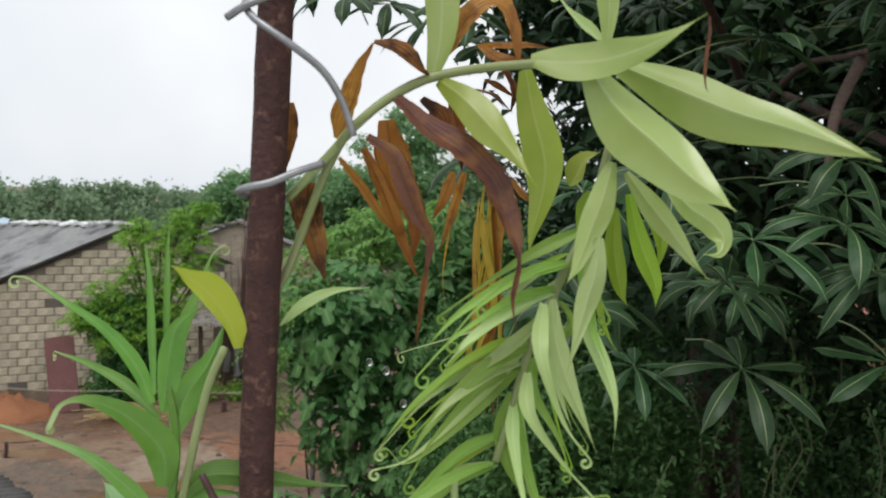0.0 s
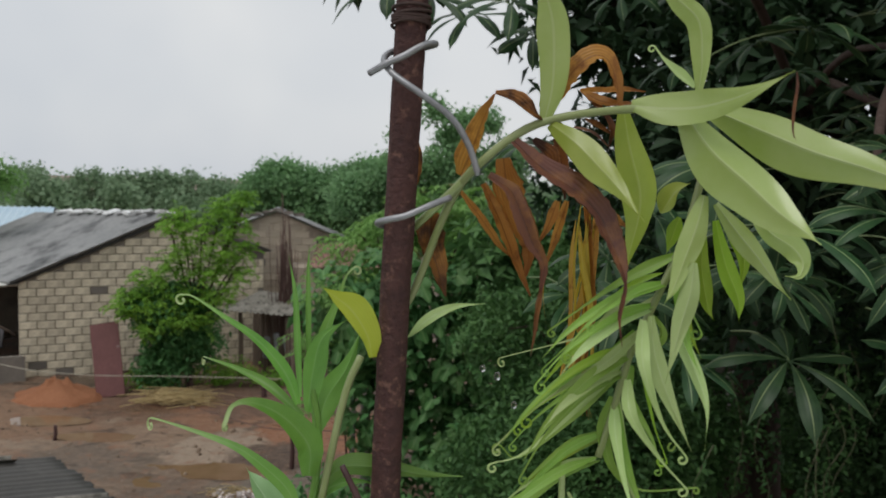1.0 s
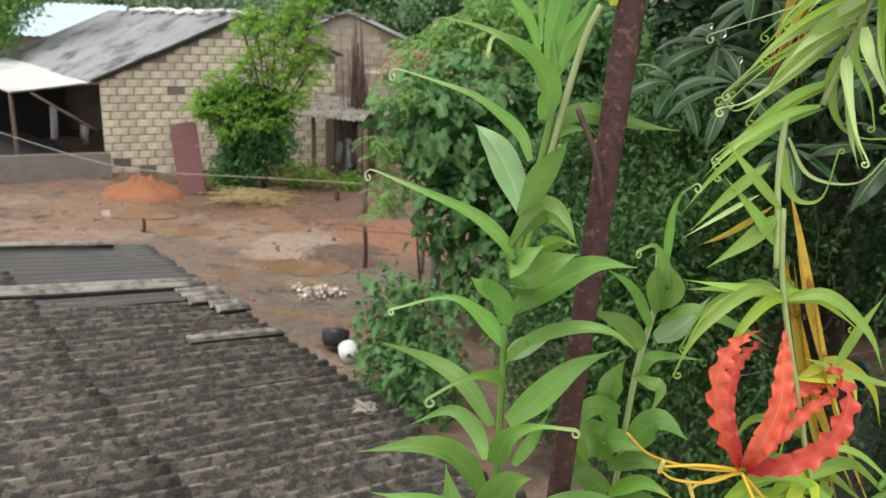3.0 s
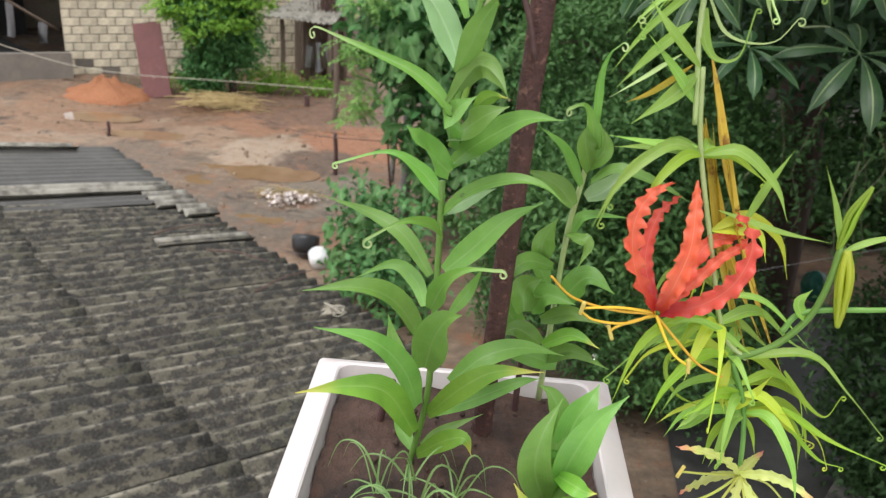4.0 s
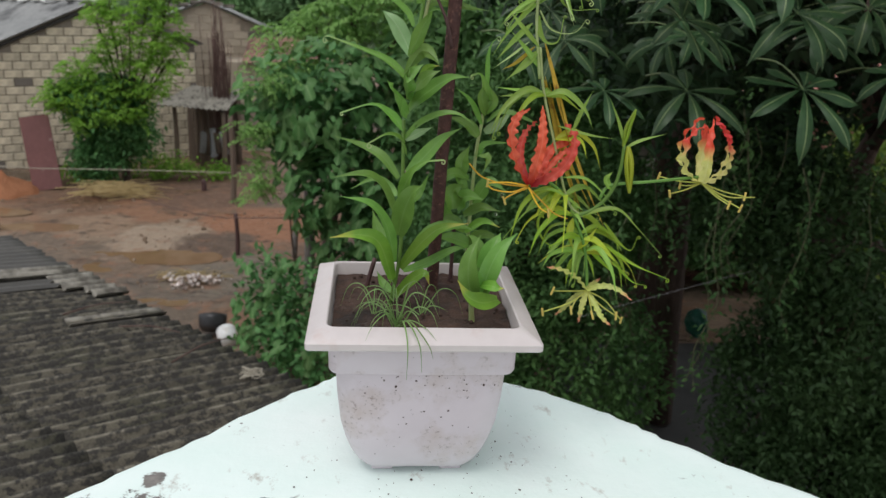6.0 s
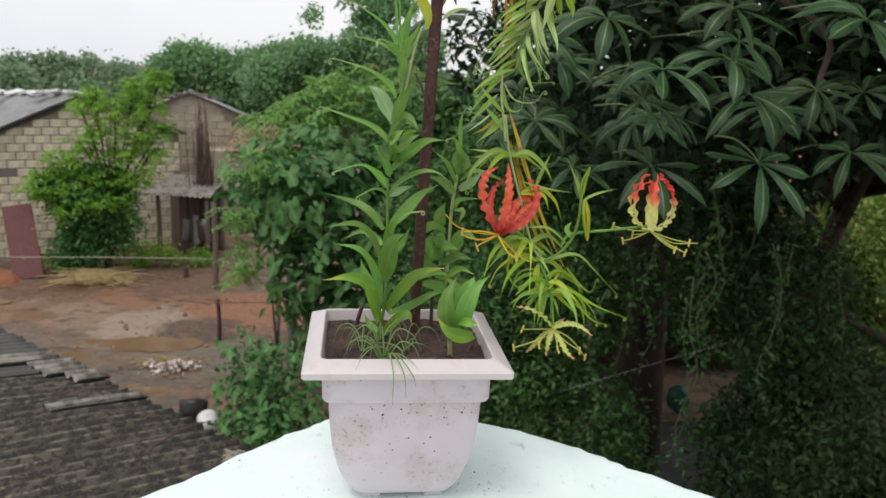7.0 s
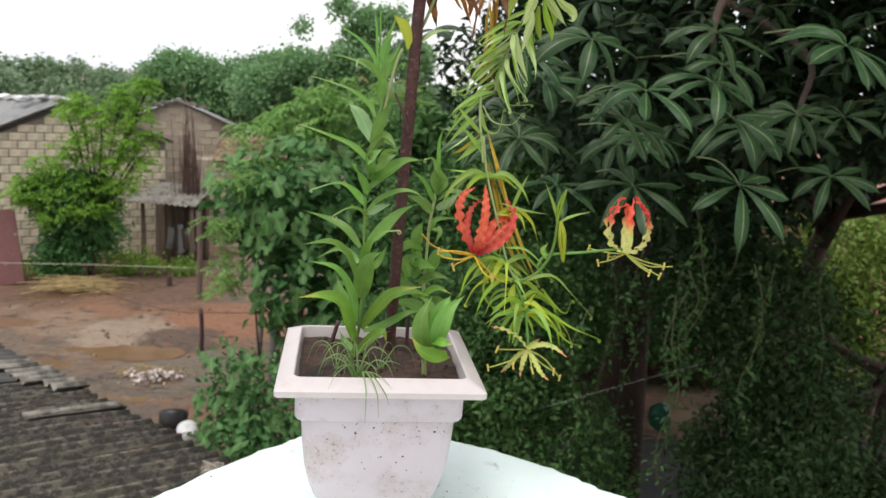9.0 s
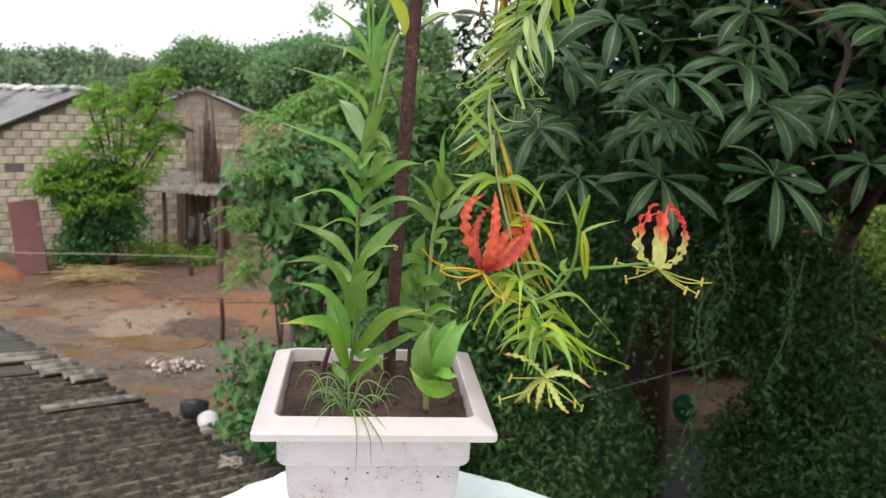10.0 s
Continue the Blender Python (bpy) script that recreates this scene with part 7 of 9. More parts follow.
leaf(young_lily, "green", 0.019, 0, (-0.033, 0.000, 0.056), (-0.041, -0.030, 0.104), (-0.061, -0.060, 0.144), (-0.095, -0.069, 0.155))
leaf(young_lily, "green", 0.0152, 0, (-0.038, 0.000, 0.071), (-0.052, 0.020, 0.089), (-0.060, 0.030, 0.114))
leaf(young_lily, "tipped", 0.0162, 0, (-0.025, 0.000, 0.049), (-0.002, -0.020, 0.088), (0.020, -0.030, 0.110), (0.051, -0.040, 0.119))
leaf(young_lily, "green", 0.0171, 0, (-0.010, 0.015, 0.069), (0.013, 0.020, 0.090), (0.042, 0.030, 0.095), (0.075, 0.040, 0.085))
leaf(young_lily, "tipped", 0.019, 0, (-0.034, 0.000, 0.032), (-0.051, -0.040, 0.092), (-0.074, -0.060, 0.109), (-0.106, -0.073, 0.109))
leaf(young_lily, "green", 0.0123, 0, (-0.021, 0.015, 0.040), (0.008, 0.030, 0.045), (0.041, 0.030, 0.064), (0.059, 0.040, 0.063))
leaf(young_lily, "green", 0.0085, 0, (-0.028, -0.000, 0.021), (-0.012, 0.010, 0.029), (0.017, 0.020, 0.040))
leaf(young_lily, "tipped", 0.0142, 0, (-0.031, 0.000, 0.012), (-0.011, -0.020, 0.042), (0.003, -0.030, 0.053), (0.009, -0.030, 0.039))
leaf(young_lily, "green", 0.0114, 0, (-0.034, 0.000, 0.016), (-0.045, 0.020, 0.021), (-0.053, 0.030, 0.034))
# lily behind the rod
leaf(lily_behind, "tendrilled", 0.0066, 1, (0.074, 0.045, 0.260), (0.070, 0.030, 0.295), (0.072, 0.020, 0.315), (0.078, 0.013, 0.324))
leaf(lily_behind, "tendrilled", 0.0142, 1, (0.074, 0.050, 0.236), (0.072, 0.040, 0.261), (0.063, 0.030, 0.280), (0.052, 0.020, 0.280))
leaf(lily_behind, "green", 0.0171, 0, (0.075, 0.050, 0.230), (0.068, 0.040, 0.251), (0.067, 0.035, 0.267))
leaf(lily_behind, "green", 0.0133, 0, (0.075, 0.050, 0.233), (0.082, 0.045, 0.248), (0.076, 0.040, 0.266))
leaf(lily_behind, "underside", 0.0171, 0, (0.076, 0.055, 0.207), (0.091, 0.060, 0.214), (0.112, 0.070, 0.235))
leaf(lily_behind, "green", 0.0104, 0, (0.070, 0.050, 0.218), (0.054, 0.040, 0.246), (0.035, 0.030, 0.264))
leaf(lily_behind, "green", 0.0152, 0, (0.067, 0.050, 0.203), (0.052, 0.050, 0.218), (0.027, 0.050, 0.228))
leaf(lily_behind, "green", 0.0095, 0, (0.077, 0.050, 0.222), (0.093, 0.040, 0.236), (0.123, 0.030, 0.229), (0.143, 0.030, 0.219))
leaf(lily_behind, "green", 0.0085, 0, (0.068, 0.060, 0.176), (0.078, 0.060, 0.192), (0.110, 0.050, 0.197))
leaf(lily_behind, "green", 0.0123, 0, (0.065, 0.060, 0.177), (0.073, 0.040, 0.182), (0.079, 0.035, 0.179), (0.073, 0.030, 0.163))
leaf(lily_behind, "green", 0.019, 0, (0.051, 0.070, 0.144), (0.050, 0.060, 0.170), (0.058, 0.055, 0.191))
leaf(lily_behind, "green", 0.0133, 0, (0.060, 0.065, 0.147), (0.040, 0.050, 0.157), (0.027, 0.040, 0.151), (0.022, 0.040, 0.138))
leaf(lily_behind, "green", 0.0209, 0, (0.069, 0.070, 0.113), (0.086, 0.060, 0.143), (0.106, 0.050, 0.136))
leaf(lily_behind, "green", 0.0247, 0, (0.042, 0.065, 0.107), (0.041, 0.060, 0.130), (0.053, 0.055, 0.142))
leaf(lily_behind, "green", 0.0133, 0, (0.057, 0.070, 0.098), (0.078, 0.060, 0.111), (0.101, 0.050, 0.109))
leaf(lily_behind, "tipped", 0.0123, 0, (0.060, 0.070, 0.075), (0.081, 0.060, 0.092), (0.102, 0.050, 0.088))
leaf(lily_behind, "green", 0.0162, 0, (0.059, 0.070, 0.077), (0.038, 0.060, 0.094), (0.025, 0.055, 0.089))
leaf(lily_behind, "green", 0.0133, 0, (0.063, 0.080, 0.056), (0.084, 0.070, 0.072), (0.114, 0.060, 0.064))
leaf(lily_behind, "green", 0.0209, 0, (0.047, 0.070, 0.107), (0.058, 0.060, 0.125), (0.079, 0.050, 0.124))
leaf(lily_behind, "green", 0.0171, 0, (0.044, 0.075, 0.085), (0.031, 0.070, 0.102), (0.026, 0.070, 0.122))
leaf(lily_behind, "green", 0.0152, 0, (0.058, 0.070, 0.129), (0.048, 0.070, 0.153), (0.052, 0.065, 0.181))
leaf(lily_behind, "green", 0.0171, 0, (0.075, 0.080, 0.052), (0.046, 0.070, 0.066), (0.017, 0.065, 0.070))
# broad-leaved sprout
leaf(lily_sprout, "green", 0.023, 0, (0.061, -0.052, 0.023), (0.050, -0.068, 0.061), (0.051, -0.070, 0.090), (0.063, -0.055, 0.110))
leaf(lily_sprout, "green", 0.0235, 0, (0.068, -0.052, 0.032), (0.075, -0.058, 0.069), (0.087, -0.055, 0.094), (0.107, -0.045, 0.110))
leaf(lily_sprout, "green", 0.021, 0, (0.067, -0.045, 0.047), (0.075, -0.040, 0.079), (0.084, -0.035, 0.095), (0.091, -0.025, 0.104))
leaf(lily_sprout, "green", 0.015, 0, (0.065, -0.045, 0.062), (0.066, -0.035, 0.082), (0.059, -0.030, 0.096), (0.050, -0.030, 0.103))
leaf(lily_sprout, "tipped", 0.021, 0, (0.087, -0.060, 0.033), (0.065, -0.082, 0.038), (0.048, -0.092, 0.049), (0.035, -0.090, 0.068))
leaf(lily_sprout, "tipped", 0.013, 0, (0.066, -0.055, 0.049), (0.076, -0.070, 0.054), (0.083, -0.074, 0.053), (0.091, -0.075, 0.053))
leaf(lily_sprout, "green", 0.026, 0, (0.061, -0.050, 0.022), (0.065, -0.050, 0.045), (0.068, -0.052, 0.066))
# old lily: big pale leaves at the bend
folded_leaf(old_lily, "glaucous", (0.0079, 0.0081), (0.25, -0.1), 0.46, (0.103, 0.000, 0.542), (0.106, -0.002, 0.558), (0.106, -0.004, 0.577), (0.104, -0.006, 0.592), (0.099, -0.008, 0.604), (0.093, -0.010, 0.610))
folded_leaf(old_lily, "lime", (0.0071, 0.0076), (0.45, 0.4), 0.42, (0.106, 0.000, 0.541), (0.116, -0.013, 0.532), (0.126, -0.025, 0.520), (0.134, -0.037, 0.509), (0.142, -0.050, 0.496))
folded_leaf(old_lily, "glaucous", (0.0086, 0.0081), (0.35, -0.45), 0.3, (0.145, 0.000, 0.551), (0.158, -0.009, 0.549), (0.172, -0.018, 0.549), (0.184, -0.027, 0.552), (0.195, -0.036, 0.557), (0.205, -0.045, 0.563))
folded_leaf(old_lily, "glaucous", (0.0107, 0.0122), (0.75, 0.8), 0.32, (0.182, 0.000, 0.551), (0.206, -0.012, 0.539), (0.226, -0.024, 0.529), (0.244, -0.036, 0.522), (0.261, -0.048, 0.514), (0.267, -0.060, 0.509))
folded_leaf(old_lily, "glaucous", (0.0115, 0.0133), (0.7, 0.85), 0.36, (0.168, -0.010, 0.547), (0.180, -0.020, 0.528), (0.193, -0.030, 0.514), (0.203, -0.040, 0.502), (0.211, -0.050, 0.494), (0.214, -0.060, 0.489))
folded_leaf(old_lily, "lime", (0.0089, 0.0094), (0.5, 0.4), 0.36, (0.146, 0.020, 0.550), (0.150, 0.020, 0.531), (0.156, 0.020, 0.510), (0.156, 0.020, 0.495), (0.152, 0.020, 0.477), (0.150, 0.020, 0.463))
folded_leaf(old_lily, "glaucous", (0.0063, 0.0060), (0.6, 0.5), 0.35, (0.180, -0.010, 0.508), (0.176, -0.013, 0.493), (0.171, -0.015, 0.479), (0.165, -0.018, 0.464), (0.160, -0.020, 0.456))
folded_leaf(old_lily, "pale", (0.0052, 0.0050), (0.6, 0.5), 0.35, (0.175, -0.015, 0.476), (0.173, -0.018, 0.462), (0.169, -0.020, 0.448), (0.165, -0.023, 0.434), (0.161, -0.025, 0.419))
folded_leaf(old_lily, "pale", (0.0035, 0.0035), (0.5, 0.5), 0.3, (0.168, -0.010, 0.446), (0.174, -0.013, 0.433), (0.180, -0.015, 0.419), (0.184, -0.018, 0.405), (0.183, -0.020, 0.386))
folded_leaf(old_lily, "pale", (0.0046, 0.0046), (0.6, 0.5), 0.36, (0.157, -0.010, 0.449), (0.158, -0.014, 0.433), (0.162, -0.018, 0.418), (0.169, -0.021, 0.401), (0.175, -0.025, 0.387))
folded_leaf(old_lily, "glaucous", (0.0055, 0.0050), (0.6, 0.6), 0.36, (0.189, 0.000, 0.504), (0.198, -0.005, 0.491), (0.207, -0.010, 0.479), (0.214, -0.015, 0.468), (0.220, -0.020, 0.460))
folded_leaf(old_lily, "glaucous", (0.0063, 0.0057), (0.6, 0.5), 0.38, (0.208, 0.005, 0.501), (0.218, 0.002, 0.490), (0.228, -0.001, 0.483), (0.232, -0.004, 0.476), (0.229, -0.007, 0.470), (0.221, -0.010, 0.470))
folded_leaf(old_lily, "bright", (0.0046, 0.0043), (0.4, 0.4), 0.4, (0.190, 0.020, 0.488), (0.190, 0.020, 0.470), (0.194, 0.020, 0.451), (0.198, 0.020, 0.442))
folded_leaf(old_lily, "bright", (0.0052, 0.0046), (0.5, 0.4), 0.45, (0.196, 0.020, 0.495), (0.202, 0.020, 0.473), (0.210, 0.020, 0.454), (0.211, 0.020, 0.441))
folded_leaf(old_lily, "bright", (0.0047, 0.0044), (0.4, 0.4), 0.4, (0.199, 0.025, 0.500), (0.210, 0.025, 0.486), (0.214, 0.025, 0.472), (0.212, 0.025, 0.457))
folded_leaf(old_lily, "bright", (0.0041, 0.0038), (0.4, 0.4), 0.4, (0.180, 0.030, 0.496), (0.177, 0.030, 0.486), (0.174, 0.030, 0.476))
folded_leaf(old_lily, "glaucous", (0.0059, 0.0054), (0.5, 0.2), 0.42, (0.178, 0.000, 0.559), (0.178, -0.002, 0.574), (0.175, -0.004, 0.591), (0.165, -0.006, 0.600), (0.155, -0.008, 0.608), (0.147, -0.010, 0.613))
leaf(old_lily, "pale", 0.0085, 1, (0.177, 0.005, 0.561), (0.168, 0.007, 0.569), (0.162, 0.008, 0.575), (0.158, 0.010, 0.581))
leaf(old_lily, "lime", 0.013, 0, (0.170, 0.030, 0.498), (0.176, 0.025, 0.509), (0.182, 0.020, 0.514))
# old lily: narrow drooping leaves on the hanging stem
leaf(old_lily, "mid", 0.0061, 0, (0.171, 0.000, 0.478), (0.170, -0.008, 0.463), (0.173, -0.016, 0.438), (0.179, -0.020, 0.423))
leaf(old_lily, "mid", 0.0064, 1, (0.165, 0.000, 0.464), (0.145, -0.011, 0.459), (0.124, -0.022, 0.446), (0.112, -0.028, 0.433))
leaf(old_lily, "bright", 0.0064, 0, (0.160, 0.000, 0.452), (0.143, 0.012, 0.442), (0.122, 0.025, 0.420), (0.108, 0.031, 0.400))
leaf(old_lily, "bright", 0.0044, 1, (0.154, 0.000, 0.442), (0.155, -0.004, 0.425), (0.161, -0.007, 0.396), (0.168, -0.009, 0.377))
leaf(old_lily, "mid", 0.0056, 0, (0.148, 0.000, 0.430), (0.125, -0.009, 0.423), (0.100, -0.018, 0.405), (0.085, -0.023, 0.388))
leaf(old_lily, "bright", 0.0059, 1, (0.145, 0.000, 0.419), (0.130, 0.018, 0.409), (0.111, 0.037, 0.391), (0.098, 0.046, 0.375))
leaf(old_lily, "pale", 0.0055, 0, (0.145, 0.000, 0.406), (0.146, -0.001, 0.389), (0.153, -0.001, 0.360), (0.161, -0.001, 0.341))
leaf(old_lily, "mid", 0.0046, 1, (0.138, 0.000, 0.388), (0.121, 0.009, 0.377), (0.102, 0.017, 0.355), (0.089, 0.022, 0.336))
leaf(old_lily, "mid", 0.005, 0, (0.136, 0.000, 0.375), (0.113, -0.010, 0.369), (0.088, -0.019, 0.353), (0.073, -0.024, 0.336))
leaf(old_lily, "mid", 0.0062, 1, (0.173, 0.000, 0.482), (0.172, -0.005, 0.471), (0.176, -0.010, 0.453), (0.181, -0.012, 0.442))
leaf(old_lily, "pale", 0.0047, 0, (0.166, 0.000, 0.465), (0.152, 0.001, 0.459), (0.136, 0.001, 0.444), (0.126, 0.002, 0.429))
leaf(old_lily, "mid", 0.0056, 1, (0.161, 0.000, 0.453), (0.138, -0.012, 0.447), (0.114, -0.023, 0.433), (0.100, -0.029, 0.419))
leaf(old_lily, "pale", 0.0049, 0, (0.156, 0.000, 0.442), (0.159, 0.006, 0.427), (0.166, 0.012, 0.402), (0.173, 0.015, 0.385))
leaf(old_lily, "bright", 0.0059, 1, (0.148, 0.000, 0.431), (0.129, -0.009, 0.426), (0.108, -0.017, 0.413), (0.095, -0.021, 0.400))
leaf(old_lily, "pale", 0.006, 0, (0.147, 0.000, 0.419), (0.131, -0.011, 0.416), (0.114, -0.023, 0.407), (0.104, -0.029, 0.398))
leaf(old_lily, "pale", 0.0063, 1, (0.143, 0.000, 0.402), (0.142, -0.012, 0.388), (0.146, -0.024, 0.365), (0.153, -0.030, 0.350))
leaf(old_lily, "bright", 0.0053, 0, (0.140, 0.000, 0.385), (0.128, 0.014, 0.375), (0.112, 0.028, 0.358), (0.102, 0.035, 0.343))
leaf(old_lily, "pale", 0.0044, 1, (0.135, 0.000, 0.374), (0.118, 0.004, 0.368), (0.098, 0.008, 0.354), (0.085, 0.010, 0.341))
leaf(old_lily, "bright", 0.0056, 0, (0.172, 0.000, 0.480), (0.177, 0.011, 0.464), (0.186, 0.022, 0.437), (0.195, 0.028, 0.420))
leaf(old_lily, "mid", 0.0059, 1, (0.166, 0.000, 0.464), (0.151, -0.010, 0.461), (0.134, -0.021, 0.454), (0.124, -0.026, 0.447))
leaf(old_lily, "pale", 0.0065, 0, (0.161, 0.000, 0.451), (0.142, -0.011, 0.446), (0.122, -0.023, 0.434), (0.111, -0.028, 0.423))
leaf(old_lily, "mid", 0.0055, 1, (0.156, 0.000, 0.439), (0.161, 0.014, 0.421), (0.173, 0.028, 0.392), (0.185, 0.036, 0.372))
leaf(old_lily, "mid", 0.0064, 0, (0.151, 0.000, 0.427), (0.130, -0.012, 0.420), (0.108, -0.024, 0.401), (0.095, -0.029, 0.382))
leaf(old_lily, "mid", 0.0061, 1, (0.148, 0.000, 0.418), (0.129, -0.003, 0.409), (0.108, -0.005, 0.386), (0.096, -0.006, 0.365))
leaf(old_lily, "mid", 0.0058, 0, (0.144, 0.000, 0.406), (0.145, -0.002, 0.389), (0.153, -0.005, 0.362), (0.162, -0.006, 0.344))
leaf(old_lily, "mid", 0.0049, 1, (0.137, 0.000, 0.387), (0.119, 0.000, 0.377), (0.098, 0.000, 0.354), (0.085, 0.000, 0.332))
leaf(old_lily, "mid", 0.0058, 0, (0.137, 0.000, 0.373), (0.116, 0.010, 0.359), (0.091, 0.020, 0.330), (0.075, 0.025, 0.303))
leaf(old_lily, "bright", 0.0059, 1, (0.171, 0.000, 0.479), (0.173, 0.004, 0.467), (0.179, 0.008, 0.447), (0.185, 0.011, 0.433))
leaf(old_lily, "mid", 0.0049, 0, (0.164, 0.000, 0.464), (0.142, -0.008, 0.458), (0.117, -0.017, 0.443), (0.103, -0.021, 0.429))
leaf(old_lily, "mid", 0.0065, 1, (0.161, 0.000, 0.453), (0.146, 0.020, 0.444), (0.127, 0.040, 0.425), (0.113, 0.050, 0.408))
leaf(old_lily, "mid", 0.0066, 1, (0.170, 0.000, 0.478), (0.142, 0.000, 0.463), (0.109, 0.000, 0.439))
leaf(old_lily, "bright", 0.0054, 0, (0.170, 0.020, 0.467), (0.157, 0.040, 0.456), (0.138, 0.050, 0.437))
leaf(old_lily, "pale", 0.0054, 1, (0.164, 0.000, 0.458), (0.142, 0.040, 0.432), (0.092, 0.090, 0.405))
leaf(old_lily, "pale", 0.006, 1, (0.155, 0.000, 0.440), (0.134, -0.010, 0.424), (0.106, -0.010, 0.406), (0.083, 0.000, 0.378))
leaf(old_lily, "pale", 0.006, 1, (0.152, 0.000, 0.434), (0.131, 0.000, 0.407), (0.100, 0.000, 0.377), (0.082, 0.000, 0.370))
leaf(old_lily, "mid", 0.0048, 1, (0.153, 0.015, 0.419), (0.123, 0.020, 0.387), (0.098, 0.020, 0.367), (0.088, 0.020, 0.373))
leaf(old_lily, "mid", 0.0048, 1, (0.154, 0.010, 0.438), (0.134, 0.020, 0.412), (0.109, 0.030, 0.387), (0.094, 0.030, 0.370))
leaf(old_lily, "pale", 0.0072, 1, (0.153, -0.010, 0.447), (0.149, -0.030, 0.429), (0.159, -0.030, 0.402), (0.171, -0.030, 0.386))
leaf(old_lily, "mid", 0.0084, 0, (0.163, 0.010, 0.446), (0.170, 0.020, 0.434), (0.166, 0.020, 0.422))
leaf(old_lily, "pale", 0.0066, 1, (0.148, -0.005, 0.416), (0.147, -0.020, 0.402), (0.161, -0.020, 0.382), (0.175, -0.020, 0.367))
leaf(old_lily, "mid", 0.0072, 1, (0.142, 0.000, 0.406), (0.138, 0.000, 0.387), (0.145, 0.000, 0.367), (0.159, 0.000, 0.358), (0.186, 0.000, 0.360))
leaf(old_lily, "mid", 0.0072, 1, (0.153, 0.010, 0.420), (0.154, 0.020, 0.403), (0.168, 0.020, 0.379), (0.174, 0.020, 0.361))
leaf(old_lily, "mid", 0.0066, 0, (0.118, 0.000, 0.374), (0.105, 0.000, 0.357), (0.087, 0.000, 0.350))
leaf(old_lily, "pale", 0.0048, 1, (0.121, 0.000, 0.356), (0.132, 0.000, 0.338), (0.147, 0.000, 0.332), (0.164, 0.000, 0.334), (0.174, 0.000, 0.347))
leaf(old_lily, "mid", 0.0084, 0, (0.123, -0.005, 0.316), (0.101, -0.020, 0.336), (0.084, -0.020, 0.355))
leaf(old_lily, "mid", 0.0066, 0, (0.114, 0.000, 0.342), (0.095, 0.000, 0.323), (0.076, 0.000, 0.300))
leaf(old_lily, "pale", 0.0036, 0, (0.114, 0.010, 0.321), (0.098, 0.020, 0.305), (0.076, 0.020, 0.289))
leaf(old_lily, "yellow", 0.0054, 0, (0.119, -0.000, 0.317), (0.102, 0.010, 0.297), (0.086, 0.010, 0.289))
leaf(old_lily, "mid", 0.0096, 0, (0.124, 0.000, 0.313), (0.109, 0.000, 0.296), (0.088, 0.000, 0.278))
leaf(old_lily, "mid", 0.0066, 1, (0.120, 0.000, 0.350), (0.123, 0.000, 0.332), (0.132, 0.000, 0.321), (0.145, 0.000, 0.324), (0.149, 0.000, 0.350))
leaf(old_lily, "mid", 0.0072, 0, (0.132, 0.000, 0.267), (0.108, 0.000, 0.267), (0.076, 0.000, 0.270))
leaf(old_lily, "mid", 0.0072, 0, (0.127, 0.000, 0.292), (0.110, 0.000, 0.312), (0.090, 0.000, 0.333))
leaf(old_lily, "mid", 0.0054, 0, (0.149, -0.010, 0.230), (0.186, -0.015, 0.221), (0.219, -0.020, 0.218))
leaf(old_lily, "mid", 0.0054, 0, (0.170, 0.000, 0.218), (0.180, 0.000, 0.246), (0.191, 0.000, 0.270))
leaf(old_lily, "mid", 0.0072, 1, (0.190, 0.000, 0.120), (0.230, -0.010, 0.132), (0.257, -0.020, 0.111), (0.290, -0.020, 0.078))
leaf(old_lily, "bright", 0.0066, 1, (0.227, 0.000, 0.081), (0.265, 0.000, 0.058), (0.311, 0.000, 0.040))
leaf(old_lily, "bright", 0.006, 0, (0.203, 0.010, 0.090), (0.249, 0.020, 0.052), (0.261, 0.020, 0.014))
leaf(old_lily, "bright", 0.0048, 1, (0.221, 0.000, 0.112), (0.240, 0.000, 0.089), (0.258, 0.000, 0.077), (0.265, 0.000, 0.094))
leaf(old_lily, "mid", 0.006, 1, (0.168, -0.010, 0.141), (0.129, 0.000, 0.127), (0.101, 0.010, 0.087))
leaf(old_lily, "bright", 0.0036, 0, (0.167, 0.000, 0.136), (0.140, 0.000, 0.115), (0.150, 0.000, 0.086), (0.185, 0.000, 0.073))
leaf(old_lily, "yellowing", 0.0084, 0, (0.181, 0.000, 0.073), (0.201, 0.000, 0.087), (0.214, 0.000, 0.107))
leaf(old_lily, "yellowing", 0.0096, 0, (0.182, 0.000, 0.117), (0.176, -0.010, 0.099), (0.184, -0.010, 0.079))
leaf(old_lily, "mid", 0.006, 0, (0.191, -0.010, 0.129), (0.153, -0.020, 0.155), (0.123, -0.030, 0.157))
leaf(old_lily, "bright", 0.0066, 0, (0.194, 0.000, 0.073), (0.183, 0.000, 0.054), (0.181, 0.000, 0.027))
leaf(old_lily, "bright", 0.0048, 0, (0.201, 0.000, 0.073), (0.210, 0.000, 0.059), (0.217, 0.000, 0.038))
leaf(old_lily, "mid", 0.0048, 0, (0.165, 0.000, 0.167), (0.196, 0.000, 0.164), (0.234, 0.000, 0.131))
leaf(old_lily, "bright", 0.006, 0, (0.202, 0.020, 0.080), (0.228, 0.020, 0.056), (0.256, 0.030, 0.030))
leaf(old_lily, "bright", 0.0048, 1, (0.240, 0.010, 0.058), (0.267, 0.010, 0.033), (0.287, 0.010, 0.027))
leaf(old_lily, "mid", 0.0054, 0, (0.171, 0.020, 0.141), (0.153, 0.030, 0.120), (0.134, 0.030, 0.104))
